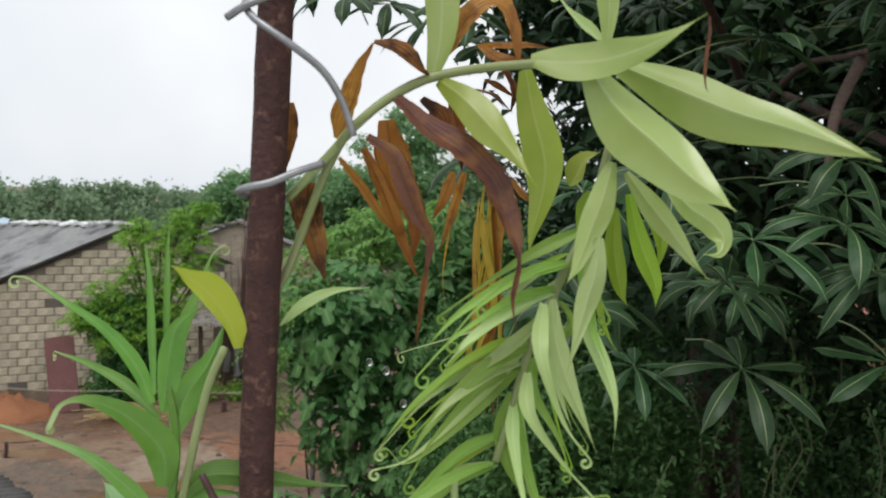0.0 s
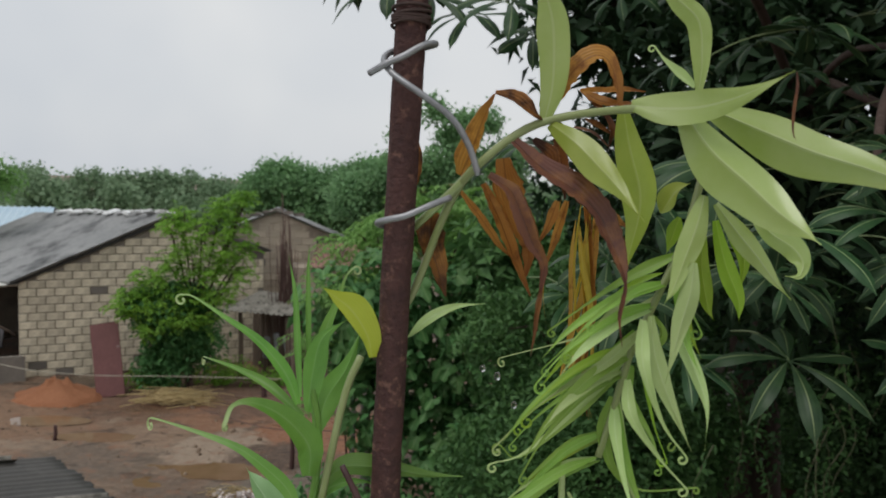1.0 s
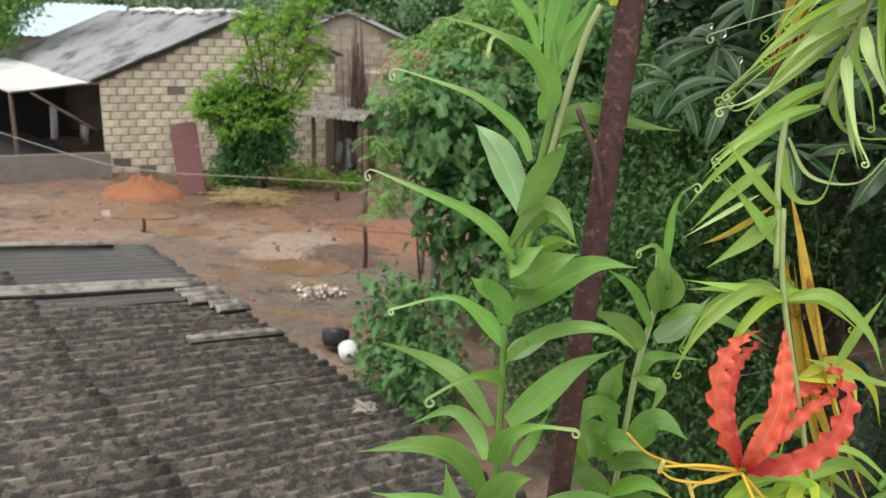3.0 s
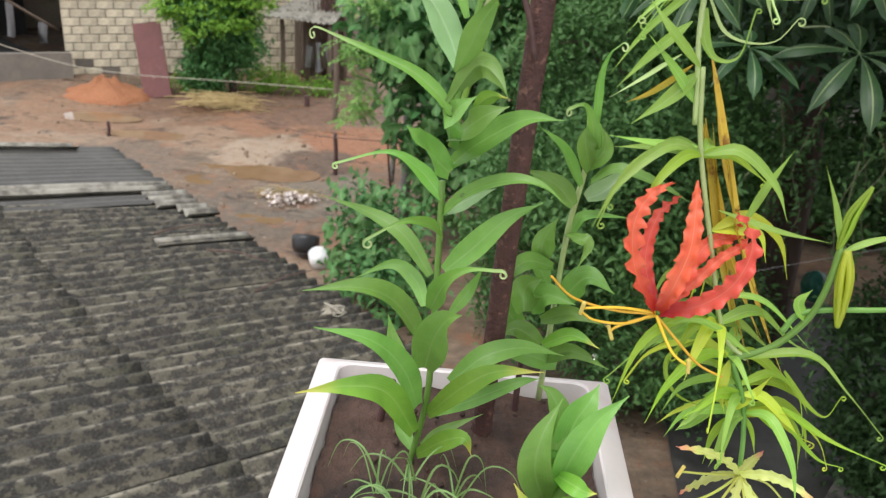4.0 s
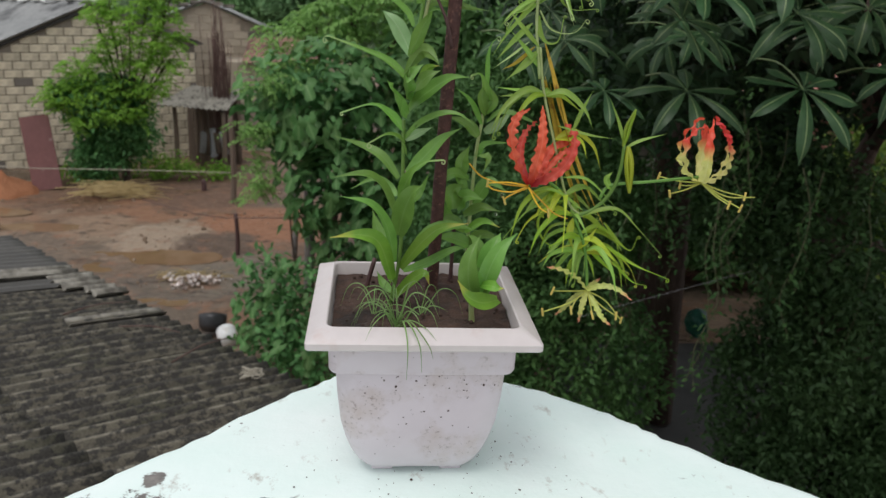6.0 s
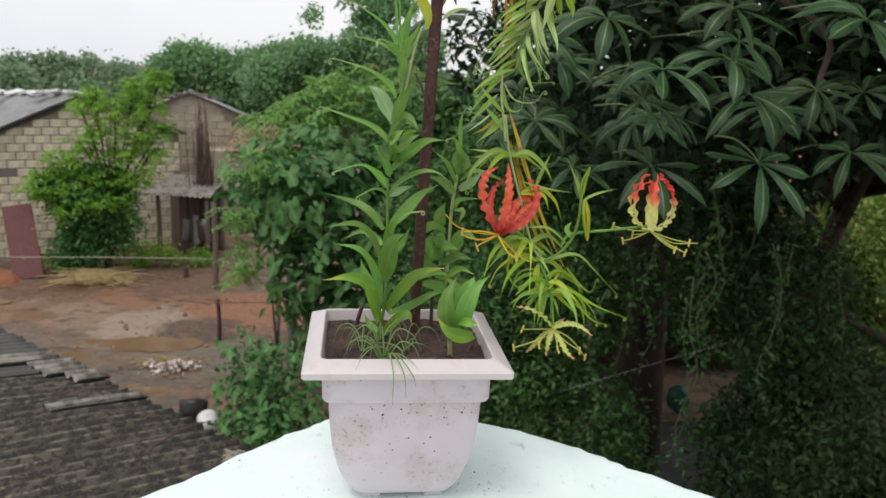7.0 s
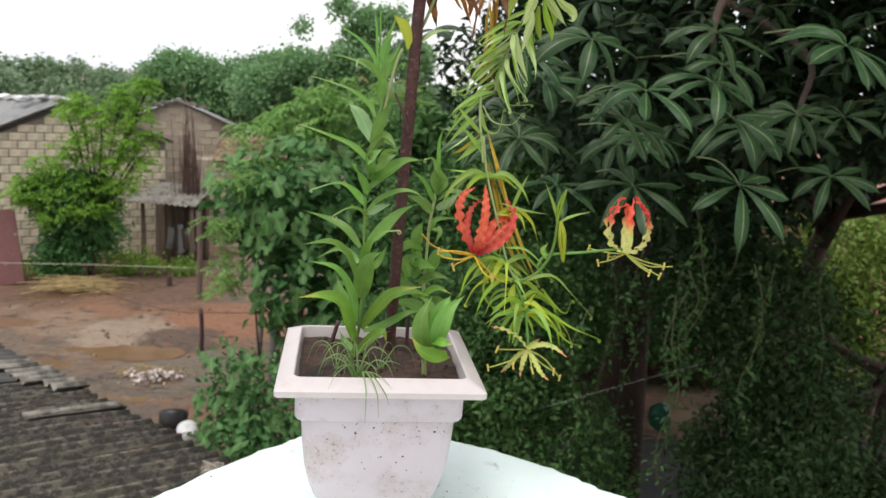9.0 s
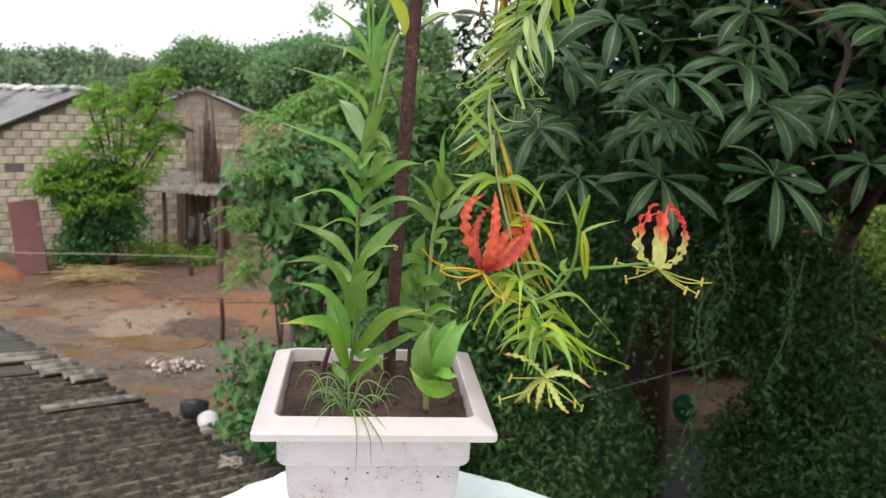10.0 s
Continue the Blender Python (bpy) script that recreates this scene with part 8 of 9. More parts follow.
leaf(old_lily, "mid", 0.006, 0, (0.134, 0.010, 0.259), (0.109, 0.020, 0.259), (0.083, 0.020, 0.257))
leaf(old_lily, "mid", 0.0048, 0, (0.236, 0.000, 0.204), (0.255, 0.000, 0.214), (0.286, 0.000, 0.223))
leaf(old_lily, "mid", 0.0054, 0, (0.236, 0.000, 0.204), (0.225, 0.000, 0.234), (0.212, 0.000, 0.262))
leaf(old_lily, "mid", 0.0096, 0, (0.226, 0.000, 0.152), (0.218, 0.000, 0.165), (0.225, 0.000, 0.176))
leaf(old_lily, "mid", 0.0066, 0, (0.201, 0.000, 0.073), (0.185, 0.011, 0.068), (0.172, 0.019, 0.047), (0.163, 0.021, 0.040))
leaf(old_lily, "mid", 0.0092, 1, (0.166, 0.000, 0.145), (0.187, 0.014, 0.139), (0.211, 0.026, 0.119), (0.223, 0.029, 0.111))
leaf(old_lily, "yellowing", 0.0068, 0, (0.201, 0.000, 0.073), (0.219, 0.012, 0.073), (0.239, 0.021, 0.060), (0.248, 0.023, 0.058))
leaf(old_lily, "mid", 0.0064, 1, (0.179, 0.000, 0.120), (0.181, -0.017, 0.126), (0.188, -0.031, 0.114), (0.192, -0.034, 0.106))
leaf(old_lily, "mid", 0.0061, 0, (0.201, 0.000, 0.073), (0.191, -0.004, 0.070), (0.186, -0.007, 0.044), (0.183, -0.007, 0.030))
leaf(old_lily, "mid", 0.0079, 1, (0.195, 0.000, 0.090), (0.184, -0.018, 0.092), (0.179, -0.032, 0.070), (0.179, -0.036, 0.056))
leaf(old_lily, "mid", 0.0063, 0, (0.166, 0.000, 0.145), (0.160, 0.018, 0.138), (0.156, 0.033, 0.118), (0.152, 0.037, 0.112))
leaf(old_lily, "yellowing", 0.0073, 1, (0.166, 0.000, 0.145), (0.156, 0.002, 0.143), (0.149, 0.004, 0.126), (0.145, 0.004, 0.118))
leaf(old_lily, "mid", 0.0077, 0, (0.195, 0.000, 0.090), (0.190, 0.016, 0.085), (0.185, 0.029, 0.069), (0.181, 0.033, 0.065))
leaf(old_lily, "bright", 0.0096, 1, (0.166, 0.000, 0.145), (0.151, -0.009, 0.147), (0.141, -0.016, 0.134), (0.136, -0.018, 0.127))
leaf(old_lily, "yellowing", 0.008, 0, (0.195, 0.000, 0.090), (0.211, -0.001, 0.090), (0.232, -0.001, 0.071), (0.242, -0.001, 0.061))
leaf(old_lily, "yellowing", 0.0063, 1, (0.201, 0.000, 0.073), (0.223, 0.007, 0.070), (0.250, 0.013, 0.050), (0.263, 0.014, 0.042))
leaf(old_lily, "mid", 0.0065, 0, (0.195, 0.000, 0.090), (0.171, -0.018, 0.098), (0.152, -0.032, 0.087), (0.144, -0.036, 0.080))
leaf(old_lily, "bright", 0.0087, 1, (0.195, 0.000, 0.090), (0.174, -0.017, 0.100), (0.157, -0.031, 0.095), (0.149, -0.034, 0.092))
leaf(old_lily, "bright", 0.0096, 0, (0.179, 0.000, 0.120), (0.202, 0.012, 0.116), (0.228, 0.022, 0.095), (0.241, 0.024, 0.087))
leaf(old_lily, "mid", 0.0064, 1, (0.201, 0.000, 0.073), (0.194, -0.004, 0.070), (0.191, -0.007, 0.046), (0.190, -0.007, 0.033))
leaf(old_lily, "yellow", 0.0048, 0, (0.136, 0.012, 0.283), (0.161, 0.014, 0.196), (0.194, 0.012, 0.112))
leaf(old_lily, "yellow", 0.0053, 0, (0.132, 0.012, 0.287), (0.163, 0.014, 0.196), (0.207, 0.012, 0.092))
leaf(old_lily, "yellow", 0.0046, 0, (0.141, 0.012, 0.280), (0.165, 0.014, 0.196), (0.196, 0.012, 0.120))
leaf(old_lily, "yellow", 0.0049, 0, (0.143, 0.012, 0.271), (0.166, 0.014, 0.196), (0.200, 0.012, 0.106))
leaf(old_lily, "yellow", 0.0062, 0, (0.139, 0.012, 0.272), (0.162, 0.014, 0.196), (0.193, 0.012, 0.120))
leaf(old_lily, "straw", 0.0053, 0, (0.138, 0.012, 0.275), (0.168, 0.014, 0.196), (0.206, 0.012, 0.128))
leaf(old_lily, "yellow", 0.0048, 0, (0.136, 0.012, 0.279), (0.168, 0.014, 0.196), (0.207, 0.012, 0.126))
# leaf whorls at the flowering end
g_ = random.Random(91)
for k in range(34):
    n0 = Vector(g_.choice(((0.136, 0.0, 0.262), (0.150, 0.0, 0.212), (0.160, 0.0, 0.172), (0.168, 0.0, 0.145), (0.180, 0.0, 0.120), (0.193, 0.0, 0.098), (0.201, 0.0, 0.075))))
    a, ln = g_.uniform(0, 6.283), g_.uniform(0.045, 0.085)
    d, dz = Vector((math.cos(a), 0.7 * math.sin(a), 0)), Vector((0, 0, ln))
    leaf(old_lily, g_.choice(("mid", "mid", "mid", "bright", "yellowing")), g_.uniform(0.006, 0.0095), int(g_.random() < 0.4), n0, n0 + d * ln * 0.35 + dz * g_.uniform(0, 0.12), n0 + d * ln * 0.75 - dz * g_.uniform(0.05, 0.3), n0 + d * ln * 0.95 - dz * g_.uniform(0.3, 0.75))
# withered leaves
leaf(old_lily, "amber", 0.0086, 0, (0.063, 0.010, 0.515), (0.068, 0.004, 0.527), (0.073, -0.002, 0.542), (0.078, -0.008, 0.554))
leaf(old_lily, "rust", 0.0070, 0, (0.078, -0.008, 0.554), (0.087, -0.005, 0.551), (0.096, -0.003, 0.545), (0.102, 0.000, 0.542))
leaf(old_lily, "umber", 0.0117, 0, (0.088, -0.006, 0.532), (0.102, -0.010, 0.519), (0.117, -0.014, 0.509), (0.128, -0.018, 0.498), (0.133, -0.022, 0.487), (0.137, -0.026, 0.477), (0.139, -0.030, 0.467))
leaf(old_lily, "umber", 0.0019, 0, (0.136, -0.030, 0.476), (0.139, -0.030, 0.465), (0.137, -0.030, 0.451), (0.139, -0.030, 0.437))
leaf(old_lily, "umber", 0.0063, 0, (0.076, -0.008, 0.515), (0.087, -0.009, 0.508), (0.093, -0.010, 0.495), (0.098, -0.010, 0.483), (0.104, -0.011, 0.472), (0.102, -0.012, 0.456))
leaf(old_lily, "umber", 0.0024, 0, (0.103, -0.012, 0.462), (0.101, -0.011, 0.450), (0.100, -0.011, 0.440), (0.099, -0.010, 0.428))
leaf(old_lily, "amber", 0.0104, 0, (0.084, 0.006, 0.524), (0.086, 0.006, 0.511), (0.089, 0.006, 0.500), (0.094, 0.006, 0.487), (0.098, 0.006, 0.478), (0.097, 0.006, 0.465))
leaf(old_lily, "amber", 0.0053, 0, (0.074, 0.004, 0.511), (0.082, 0.003, 0.495), (0.087, 0.002, 0.483), (0.093, 0.001, 0.468), (0.099, 0.000, 0.456))
leaf(old_lily, "rust", 0.0076, 0, (0.098, 0.008, 0.533), (0.106, 0.009, 0.525), (0.110, 0.010, 0.517))
leaf(old_lily, "amber", 0.0087, 0, (0.109, 0.004, 0.553), (0.116, 0.003, 0.566), (0.125, 0.002, 0.574), (0.133, 0.002, 0.573), (0.138, 0.001, 0.561), (0.140, 0.000, 0.548))
leaf(old_lily, "amber", 0.0035, 0, (0.124, 0.025, 0.560), (0.136, 0.023, 0.560), (0.147, 0.022, 0.561), (0.157, 0.020, 0.560))
leaf(old_lily, "amber", 0.0050, 0, (0.126, 0.030, 0.561), (0.134, 0.027, 0.556), (0.142, 0.023, 0.554), (0.153, 0.020, 0.554))
leaf(old_lily, "rust", 0.0046, 0, (0.131, 0.030, 0.555), (0.138, 0.030, 0.548), (0.142, 0.030, 0.540), (0.141, 0.030, 0.532))
leaf(old_lily, "rust", 0.0041, 0, (0.128, 0.030, 0.546), (0.137, 0.030, 0.541), (0.143, 0.030, 0.538))
leaf(old_lily, "umber", 0.0026, 0, (0.123, 0.035, 0.542), (0.133, 0.032, 0.539), (0.142, 0.030, 0.531))
leaf(old_lily, "rust", 0.0104, 0, (0.049, 0.020, 0.496), (0.048, 0.020, 0.481), (0.052, 0.020, 0.468), (0.057, 0.020, 0.452))
leaf(old_lily, "rust", 0.0049, 0, (0.040, 0.024, 0.532), (0.040, 0.024, 0.517), (0.038, 0.024, 0.502))
leaf(old_lily, "amber", 0.0044, 0, (0.115, 0.030, 0.503), (0.111, 0.030, 0.491), (0.106, 0.030, 0.481))
leaf(old_lily, "amber", 0.0040, 0, (0.121, 0.035, 0.503), (0.116, 0.035, 0.486), (0.110, 0.035, 0.466))
leaf(old_lily, "amber", 0.0034, 0, (0.063, 0.012, 0.507), (0.073, 0.013, 0.495), (0.084, 0.014, 0.480), (0.090, 0.015, 0.474))
leaf(old_lily, "rust", 0.0053, 0, (0.113, 0.030, 0.536), (0.117, 0.030, 0.520), (0.119, 0.030, 0.504))
leaf(old_lily, "amber", 0.0040, 0, (0.142, 0.030, 0.500), (0.148, 0.030, 0.493), (0.154, 0.030, 0.489))
leaf(old_lily, "umber", 0.0012, 0, (0.205, -0.047, 0.562), (0.205, -0.048, 0.555), (0.204, -0.048, 0.544), (0.204, -0.049, 0.536), (0.205, -0.050, 0.533))
# hanging bundle of yellowed leaves
leaf(old_lily, "yellow", 0.0042, 0, (0.133, 0.061, 0.503), (0.132, 0.066, 0.468), (0.133, 0.071, 0.435), (0.132, 0.076, 0.404), (0.133, 0.081, 0.366))
leaf(old_lily, "amber", 0.0036, 0, (0.133, 0.050, 0.501), (0.138, 0.053, 0.469), (0.139, 0.056, 0.437), (0.138, 0.058, 0.408), (0.141, 0.061, 0.378))
leaf(old_lily, "straw", 0.0035, 0, (0.137, 0.055, 0.491), (0.137, 0.056, 0.469), (0.139, 0.056, 0.437), (0.140, 0.057, 0.408), (0.141, 0.057, 0.379))
leaf(old_lily, "yellow", 0.0038, 0, (0.140, 0.051, 0.492), (0.139, 0.059, 0.469), (0.141, 0.066, 0.436), (0.142, 0.073, 0.405), (0.146, 0.081, 0.371))
leaf(old_lily, "straw", 0.0044, 0, (0.137, 0.058, 0.501), (0.137, 0.058, 0.469), (0.136, 0.059, 0.437), (0.129, 0.060, 0.407), (0.125, 0.061, 0.391))
leaf(old_lily, "yellow", 0.0037, 0, (0.137, 0.049, 0.504), (0.136, 0.053, 0.469), (0.132, 0.058, 0.437), (0.135, 0.063, 0.407), (0.138, 0.067, 0.381))
leaf(old_lily, "amber", 0.0036, 0, (0.135, 0.050, 0.504), (0.137, 0.053, 0.469), (0.141, 0.056, 0.437), (0.134, 0.060, 0.407), (0.124, 0.063, 0.378))
leaf(old_lily, "straw", 0.0047, 0, (0.130, 0.051, 0.489), (0.132, 0.054, 0.469), (0.135, 0.057, 0.437), (0.130, 0.060, 0.407), (0.123, 0.063, 0.384))
leaf(old_lily, "yellow", 0.0037, 0, (0.134, 0.048, 0.492), (0.137, 0.052, 0.469), (0.141, 0.056, 0.437), (0.138, 0.061, 0.407), (0.136, 0.065, 0.381))
leaf(old_lily, "straw", 0.0031, 0, (0.131, 0.065, 0.492), (0.131, 0.065, 0.468), (0.132, 0.066, 0.436), (0.128, 0.066, 0.406), (0.126, 0.067, 0.389))
leaf(old_lily, "yellow", 0.0036, 0, (0.131, 0.051, 0.489), (0.135, 0.051, 0.469), (0.138, 0.051, 0.438), (0.137, 0.051, 0.409), (0.134, 0.051, 0.382))
leaf(old_lily, "amber", 0.0049, 0, (0.141, 0.054, 0.502), (0.140, 0.059, 0.469), (0.139, 0.065, 0.436), (0.133, 0.070, 0.405), (0.127, 0.076, 0.384))
leaf(old_lily, "straw", 0.0018, 0, (0.120, 0.050, 0.504), (0.118, 0.053, 0.477), (0.117, 0.057, 0.451), (0.116, 0.060, 0.430))
leaf(old_lily, "straw", 0.007, 0, (0.131, 0.010, 0.323), (0.149, 0.010, 0.270), (0.187, 0.010, 0.174), (0.233, 0.010, 0.086))
leaf(old_lily, "straw", 0.006, 0, (0.138, 0.020, 0.313), (0.158, 0.020, 0.249), (0.197, 0.020, 0.162), (0.222, 0.020, 0.110))
leaf(old_lily, "yellow", 0.006, 0, (0.151, 0.000, 0.262), (0.173, -0.000, 0.206), (0.206, 0.000, 0.138))
leaf(old_lily, "pale", 0.0056, 0, (0.038, 0.014, 0.431), (0.049, 0.015, 0.441), (0.062, 0.017, 0.447), (0.078, 0.018, 0.449))
# stems
stem(old_lily, "green", .0024, .0022, (-0.036, 0.000, 0.003), (-0.026, 0.000, 0.066), (-0.025, 0.005, 0.149), (-0.026, 0.012, 0.227))
stem(old_lily, "mid", .0022, .0021, (-0.022, 0.012, 0.251), (-0.014, 0.012, 0.293), (-0.001, 0.012, 0.343))
stem(old_lily, "stem", .0021, .0019, (-0.015, 0.012, 0.292), (-0.004, 0.012, 0.352), (0.006, 0.012, 0.400), (0.014, 0.012, 0.421))
stem(old_lily, "stem", .0021, .0019, (0.027, 0.020, 0.439), (0.039, 0.015, 0.452), (0.057, 0.010, 0.499), (0.071, -0.006, 0.520), (0.100, 0.000, 0.541), (0.143, 0.000, 0.549), (0.170, 0.000, 0.548), (0.182, 0.000, 0.529), (0.179, 0.000, 0.506), (0.172, 0.000, 0.481), (0.160, 0.000, 0.452), (0.150, 0.000, 0.428), (0.144, 0.000, 0.405), (0.136, 0.000, 0.375))
stem(old_lily, "stem", .0017, .0017, (0.118, 0.000, 0.368), (0.119, 0.000, 0.338), (0.123, 0.000, 0.310), (0.127, 0.000, 0.281))
stem(old_lily, "stem", .0017, .0016, (0.125, 0.000, 0.316), (0.133, 0.000, 0.268), (0.152, 0.000, 0.204), (0.173, 0.000, 0.139), (0.193, -0.000, 0.119))
stem(old_lily, "stem", .0021, .0019, (0.040, 0.015, 0.488), (0.056, 0.005, 0.504), (0.071, -0.004, 0.520))
stem(young_lily, "green", .0022, .0018, (-0.021, 0.012, 0.274), (-0.017, 0.012, 0.308), (-0.010, 0.012, 0.345), (-0.007, 0.012, 0.377), (-0.011, 0.012, 0.406))
stem(lily_behind, "stem", .0025, .0018, (0.065, 0.085, 0.014), (0.066, 0.075, 0.102), (0.067, 0.060, 0.181), (0.072, 0.052, 0.232), (0.069, 0.046, 0.270))
stem(lily_sprout, "stem", .004, .003, (0.060, -0.050, -0.005), (0.058, -0.052, 0.013), (0.057, -0.052, 0.036))
stem(old_lily, "green", .0026, .002, (0.182, 0.000, 0.118), (0.208, 0.000, 0.130), (0.227, 0.000, 0.154), (0.234, 0.000, 0.181), (0.235, 0.000, 0.208))
stem(old_lily, "green", .002, .0018, (0.184, 0.000, 0.116), (0.198, 0.000, 0.086), (0.205, 0.000, 0.056), (0.209, 0.000, 0.024))
stem(old_lily, "green", .002, .0016, (0.165, 0.000, 0.149), (0.141, -0.010, 0.165), (0.120, -0.023, 0.161))
stem(old_lily, "green", .0022, .0018, (0.212, 0.000, 0.142), (0.225, 0.002, 0.158), (0.276, 0.003, 0.164), (0.333, 0.004, 0.171))

# ---- flowers and buds ----
def petal_width(s):
    return max(0.08, math.sin(math.pi * min(1, 0.06 + 0.94 * s) ** 0.8) ** 0.7)


def petal(parent, material, width, *points, ruffle=0.0036, waves=6.5, facing=FACING):
    v, f, u = ribbon(points, width, 9, petal_width, rng.uniform(-0.4, 0.4), 0.35, ruffle=ruffle, waves=waves, facing=facing, cols=7)
    return part("petal", mesh_of("petal", [local(parent, x) for x in v], f, material, True, u), parent)


def stamen(parent, material, *points, anther=True):
    v, f, u = tube(points, 0.0011, 0.0008, 6, 6)
    st = part("stamen", mesh_of("stamen", [local(parent, x) for x in v], f, material, True, u), parent)
    if anther:
        e = Vector(points[-1])
        d = Vector((rng.uniform(-0.4, 0.4), rng.uniform(-0.4, 0.2), 1)).normalized() * 0.0055
        vv, ff, uu = tube((e - d, e - d * 0.5, e, e + d * 0.5, e + d), 0.0014, 0.0014, 6, 2)
        part("anther", mesh_of("anther", [local(parent, x) for x in vv], ff, "anther", True, uu), st)
    return st


flower = thing("lily_flower", "red flame lily flower with wavy reflexed petals", "flower", (0.087, -0.023, 0.159), "lily flowers")
petal(flower, "petal_red", 0.0118, (0.119, -0.023, 0.161), (0.101, -0.030, 0.190), (0.093, -0.035, 0.223), (0.100, -0.030, 0.242), (0.115, -0.020, 0.249), ruffle=0.0042, waves=8.5)
petal(flower, "petal_red", 0.012, (0.121, -0.023, 0.162), (0.124, -0.035, 0.186), (0.128, -0.040, 0.214), (0.128, -0.035, 0.237), (0.127, -0.030, 0.255), ruffle=0.0042, waves=8.5)
petal(flower, "petal_red", 0.0108, (0.121, -0.023, 0.163), (0.134, -0.010, 0.179), (0.150, -0.000, 0.202), (0.167, 0.005, 0.208), (0.168, 0.005, 0.220), ruffle=0.0042, waves=8.5)
petal(flower, "petal_red", 0.0124, (0.122, -0.023, 0.161), (0.143, -0.035, 0.175), (0.159, -0.040, 0.195), (0.166, -0.035, 0.219), (0.155, -0.030, 0.237), ruffle=0.0042, waves=8.5)
petal(flower, "petal_red", 0.0092, (0.119, -0.023, 0.163), (0.111, -0.005, 0.190), (0.116, 0.005, 0.216), (0.130, 0.010, 0.231), ruffle=0.0042, waves=8.5)
petal(flower, "petal_red", 0.0075, (0.122, -0.023, 0.162), (0.140, -0.012, 0.176), (0.158, -0.005, 0.194), (0.172, 0.000, 0.203), (0.176, 0.000, 0.216), ruffle=0.0042, waves=8.5)
stamen(flower, "filament", (0.119, -0.023, 0.161), (0.094, -0.030, 0.166), (0.070, -0.035, 0.166), anther=True)
stamen(flower, "filament", (0.119, -0.023, 0.160), (0.090, -0.030, 0.164), (0.063, -0.035, 0.173), (0.047, -0.040, 0.189), anther=False)
stamen(flower, "filament", (0.119, -0.023, 0.160), (0.100, -0.030, 0.155), (0.079, -0.035, 0.158), (0.070, -0.035, 0.163), anther=False)
stamen(flower, "filament", (0.120, -0.023, 0.159), (0.107, -0.020, 0.152), (0.096, -0.020, 0.146), (0.093, -0.020, 0.142), anther=True)
stamen(flower, "filament", (0.120, -0.023, 0.159), (0.131, -0.035, 0.140), (0.142, -0.040, 0.133), anther=True)
stamen(flower, "filament", (0.121, -0.023, 0.158), (0.135, -0.030, 0.145), (0.150, -0.035, 0.132), (0.165, -0.040, 0.127), anther=False)
two = thing("lily_flower", "yellow flame lily flower with red wavy petal tips", "flower", (0.337, 0.004, 0.164), "lily flowers")
c = Vector((0.337, 0.004, 0.164))
for k in range(6):
    a = radians(60 * k + 15)
    d = Vector((math.cos(a), math.sin(a), 0))
    o = Vector((-d.y, d.x, 0))
    j = 0.9 + 0.2 * rng.random()
    petal(two, "petal_two", 0.0118, c, c + d * 0.020 * j + Vector((0, 0, 0.012)), c + d * 0.029 * j + Vector((0, 0, 0.034)), c + d * 0.024 * j + Vector((0, 0, 0.058)), c + d * 0.008 + o * 0.003 + Vector((0, 0, 0.073 * j)), ruffle=0.0036, waves=5.5, facing=d + Vector((0, 0, 0.01)))
for k, (dx, dy, dz) in enumerate(((-0.042, -0.012, -0.012), (-0.05, 0.01, 0.004), (0.03, -0.02, -0.022), (0.045, -0.02, -0.026), (0.058, 0.0, -0.016), (-0.012, 0.035, -0.012))):
    e = c + Vector((dx, dy, dz))
    stamen(two, "filament_green", c, c + (e - c) * 0.5 + Vector((0, 0, -0.002)), e)
stamen(two, "filament_green", c, c + Vector((0.03, -0.01, -0.014)), c + Vector((0.066, -0.01, -0.014)), anther=False)
young = thing("lily_flower", "young greenish-yellow lily flower with pink petal tips", "flower", (0.205, -0.008, 0.028), "lily flowers")
petal(young, "petal_green", 0.0075, (0.206, -0.008, 0.027), (0.189, -0.020, 0.046), (0.168, -0.030, 0.060), (0.147, -0.035, 0.066), ruffle=0.002)
petal(young, "petal_green", 0.0075, (0.206, -0.008, 0.027), (0.214, 0.000, 0.030), (0.227, 0.010, 0.036), ruffle=0.002)
petal(young, "petal_green", 0.0075, (0.206, -0.008, 0.027), (0.221, -0.020, 0.037), (0.237, -0.030, 0.037), (0.255, -0.035, 0.025), ruffle=0.002)
petal(young, "petal_green", 0.0075, (0.207, -0.008, 0.026), (0.197, -0.030, 0.023), (0.192, -0.040, 0.013), (0.190, -0.042, -0.003), ruffle=0.002)
petal(young, "petal_green", 0.0075, (0.207, -0.008, 0.026), (0.215, -0.020, 0.012), (0.222, -0.030, 0.000), (0.234, -0.030, -0.011), ruffle=0.002)
petal(young, "petal_green", 0.007, (0.206, -0.008, 0.027), (0.196, 0.010, 0.009), (0.186, 0.020, -0.009), (0.176, 0.020, -0.019), ruffle=0.002)
stamen(young, "filament_green", (0.207, -0.008, 0.026), (0.182, -0.020, 0.014), (0.148, -0.030, 0.006))
stamen(young, "filament_green", (0.207, -0.008, 0.026), (0.181, -0.010, 0.026), (0.163, -0.010, 0.026))
stamen(young, "filament_green", (0.207, -0.008, 0.026), (0.187, -0.035, 0.025), (0.179, -0.045, 0.015))
stamen(young, "filament_green", (0.207, -0.008, 0.026), (0.206, -0.030, 0.018), (0.207, -0.040, 0.007))
stamen(young, "filament_green", (0.207, -0.008, 0.026), (0.222, -0.020, 0.012), (0.240, -0.030, 0.002))
stamen(young, "filament_green", (0.207, -0.008, 0.026), (0.237, 0.010, 0.006), (0.264, 0.020, -0.025))
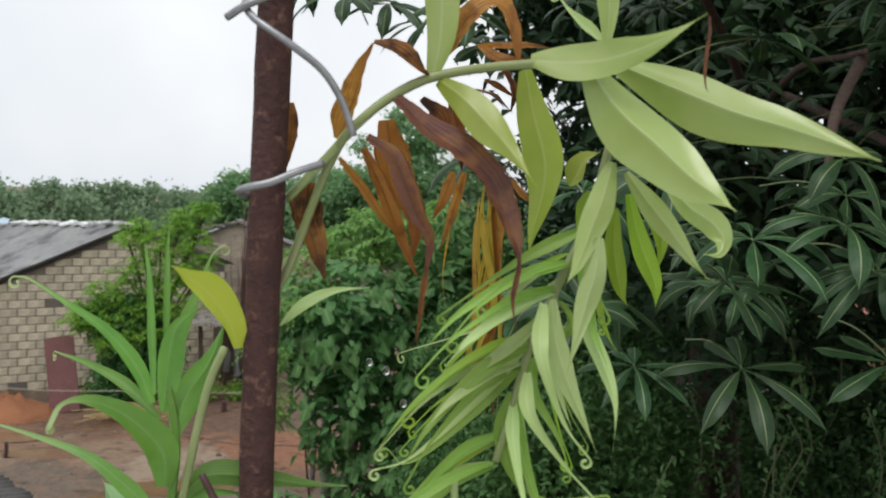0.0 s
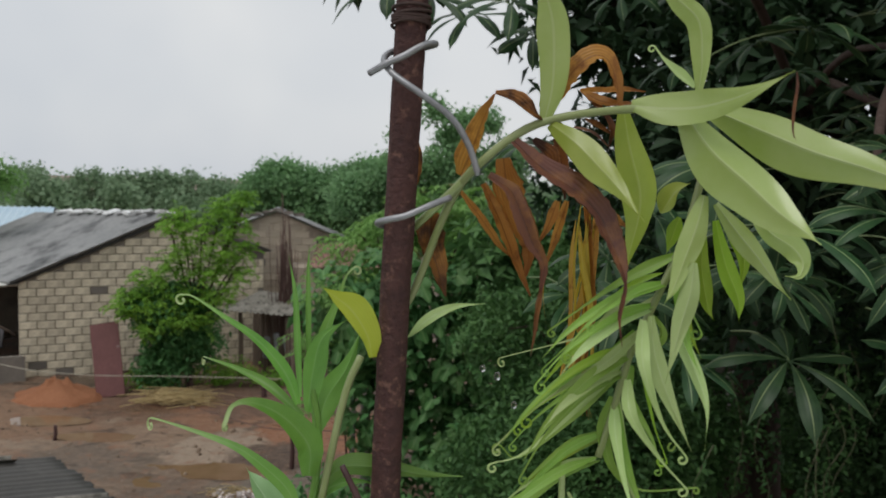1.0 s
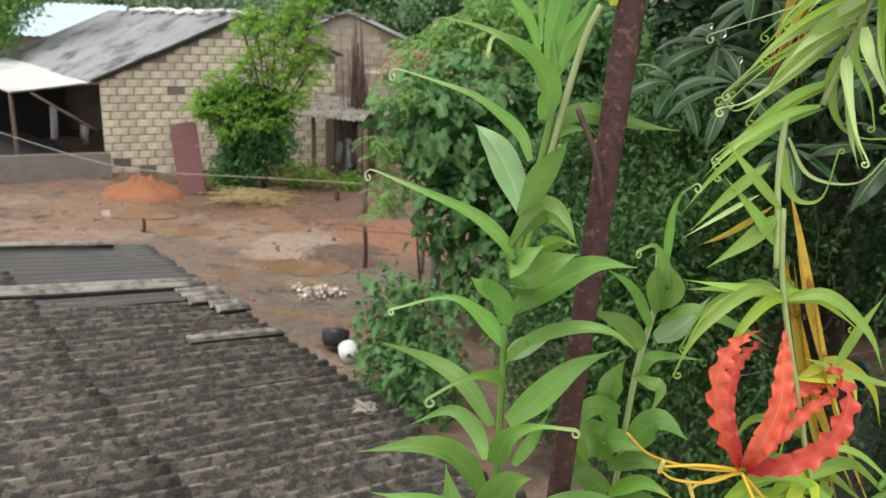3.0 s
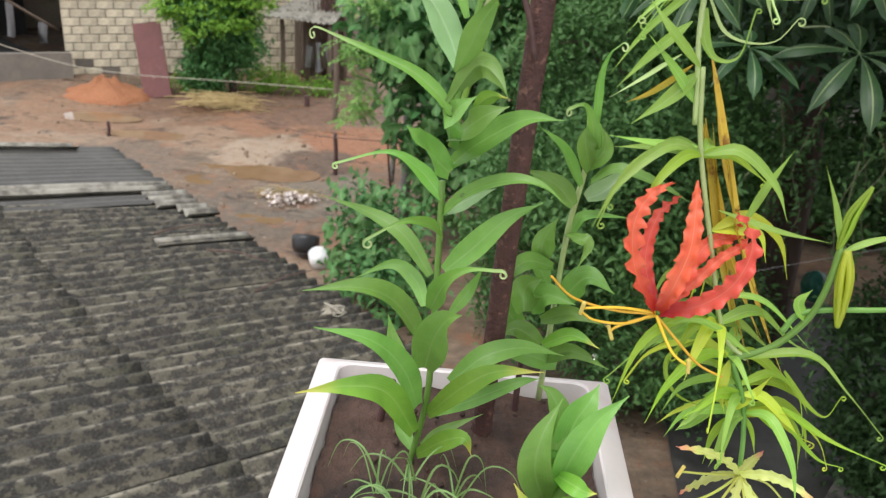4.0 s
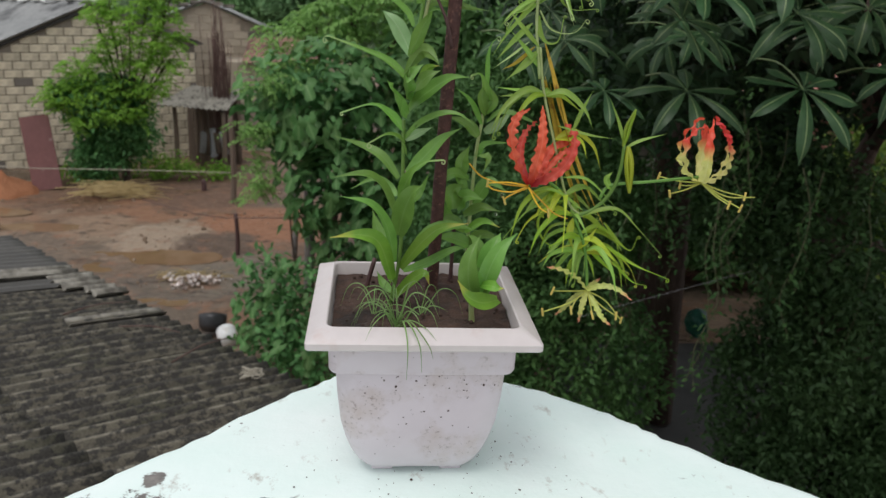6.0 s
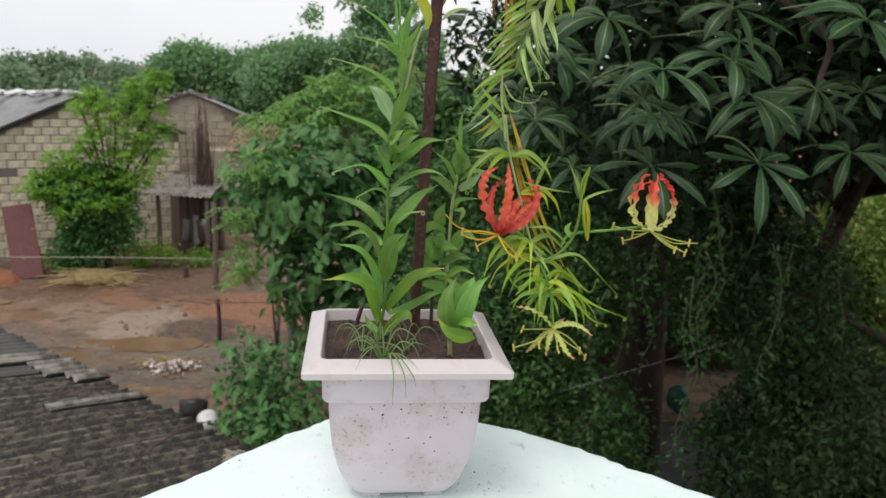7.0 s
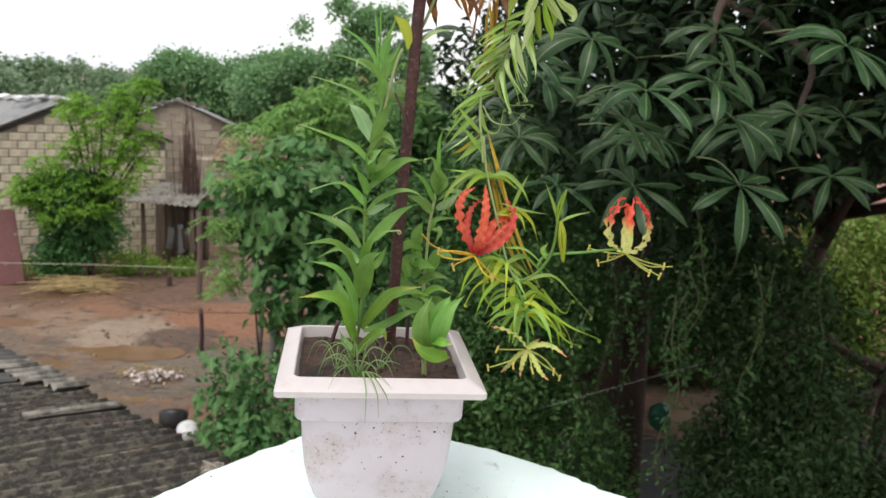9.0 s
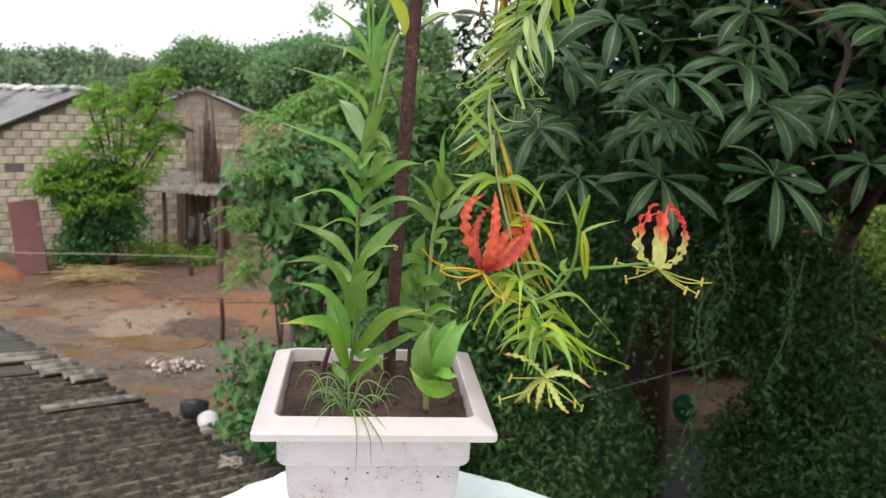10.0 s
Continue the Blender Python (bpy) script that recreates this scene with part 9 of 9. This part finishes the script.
for k, (pts, r) in enumerate(((((0.240, 0.0, 0.206), (0.2435, -0.002, 0.180), (0.248, 0.0, 0.150)), 0.0085), (((0.234, 0.0, 0.206), (0.238, 0.002, 0.230), (0.244, 0.0, 0.250)), 0.006))):
    v, f, u = ribbon(pts, r * 2, 8, petal_width, 0.0, 0.6, cols=5)
    bud = thing("lily_bud", "green-yellow ribbed lily bud" if k == 0 else "slim upright green lily bud", "bud", pts[0], "lily buds")
    for j in range(5):
        a = radians(72 * j)
        d = Vector((math.cos(a), math.sin(a), 0)) * r * 0.42
        vv, ff, uu = tube([Vector(pts[0]), Vector(pts[0]).lerp(Vector(pts[1]), 0.5) + d, Vector(pts[1]) + d * 1.1, Vector(pts[1]).lerp(Vector(pts[2]), 0.6) + d * 0.6, Vector(pts[2])], r * 0.28, r * 0.2, 7, 5)
        part("petal", mesh_of("petal", [local(bud, x) for x in vv], ff, "yellowing" if k == 0 else "bright", True, uu), bud)

# drops of rain on leaf tips
for x, y, z, r in ((0.078, 0.03, 0.412, 0.0016), (0.086, 0.03, 0.408, 0.0018), (0.0945, 0.02, 0.395, 0.0016), (0.09, -0.02, 0.148, 0.0018), (-0.012, 0.0, 0.222, 0.0016), (0.083, -0.03, 0.128, 0.0016)):
    bm = bmesh.new()
    bmesh.ops.create_uvsphere(bm, u_segments=12, v_segments=8, radius=r)
    for q in bm.verts:
        q.co.z *= 1.25
    tagged(solid("water_drop", bm, "water_drop", at=pose(x, y, z), smooth=True), "clear drop of rain hanging from a leaf", "drop", "rain drops")

# ---- grass tuft at the front of the planter ----
tuft = thing("grass_tuft", "tuft of thin arching grass blades at the planter's front edge", "grass", (-0.030, -0.072, 0.003))
g_ = random.Random(14)


def grass(root, heading, length, rise, fall, width):
    d = Vector((math.cos(heading), math.sin(heading), 0))
    r = Vector(root)
    v, f, u = ribbon((r, r + d * length * 0.35 + Vector((0, 0, rise)), r + d * length * 0.75 + Vector((0, 0, rise * 0.9)), r + d * length + Vector((0, 0, rise * 0.6 - fall))), width, 5, lambda s: max(0.15, 1 - s ** 2.2), g_.uniform(-0.3, 0.3), 0.4, cols=3)
    part("blade", mesh_of("blade", [local(tuft, x) for x in v], f, "grass", True, u), tuft)


for k in range(17):
    grass((-0.030 + g_.gauss(0, 0.003), -0.076 + g_.gauss(0, 0.003), 0.004), g_.uniform(0, 6.28), g_.uniform(0.03, 0.07), g_.uniform(0.014, 0.05), g_.uniform(0.0, 0.03), g_.uniform(0.0010, 0.0019))
for x, y, n in ((-0.056, -0.036, 5), (0.002, -0.036, 6), (-0.032, -0.045, 4)):
    for k in range(n):
        grass((x + g_.gauss(0, 0.002), y + g_.gauss(0, 0.002), 0.003 + 0.02 * (n == 4)), g_.uniform(0, 6.28), g_.uniform(0.02, 0.05), g_.uniform(0.006, 0.035), g_.uniform(0.0, 0.025), g_.uniform(0.0010, 0.0018))
for x, y, z in ((-0.020, -0.139, -0.030), (-0.004, -0.141, -0.020), (0.008, -0.137, -0.006)):
    v, f, u = ribbon(((-0.028, -0.080, 0.012), (-0.026 + 0.3 * (x + 0.026), -0.112, 0.026), (x * 0.8 - 0.004, -0.137, 0.010), (x, y, z)), 0.0022, 6, lambda s: max(0.2, 1 - s ** 2.5), 0.2, 0.3, cols=3)
    part("blade", mesh_of("blade", [local(tuft, p) for p in v], f, "grass", True, u), tuft)
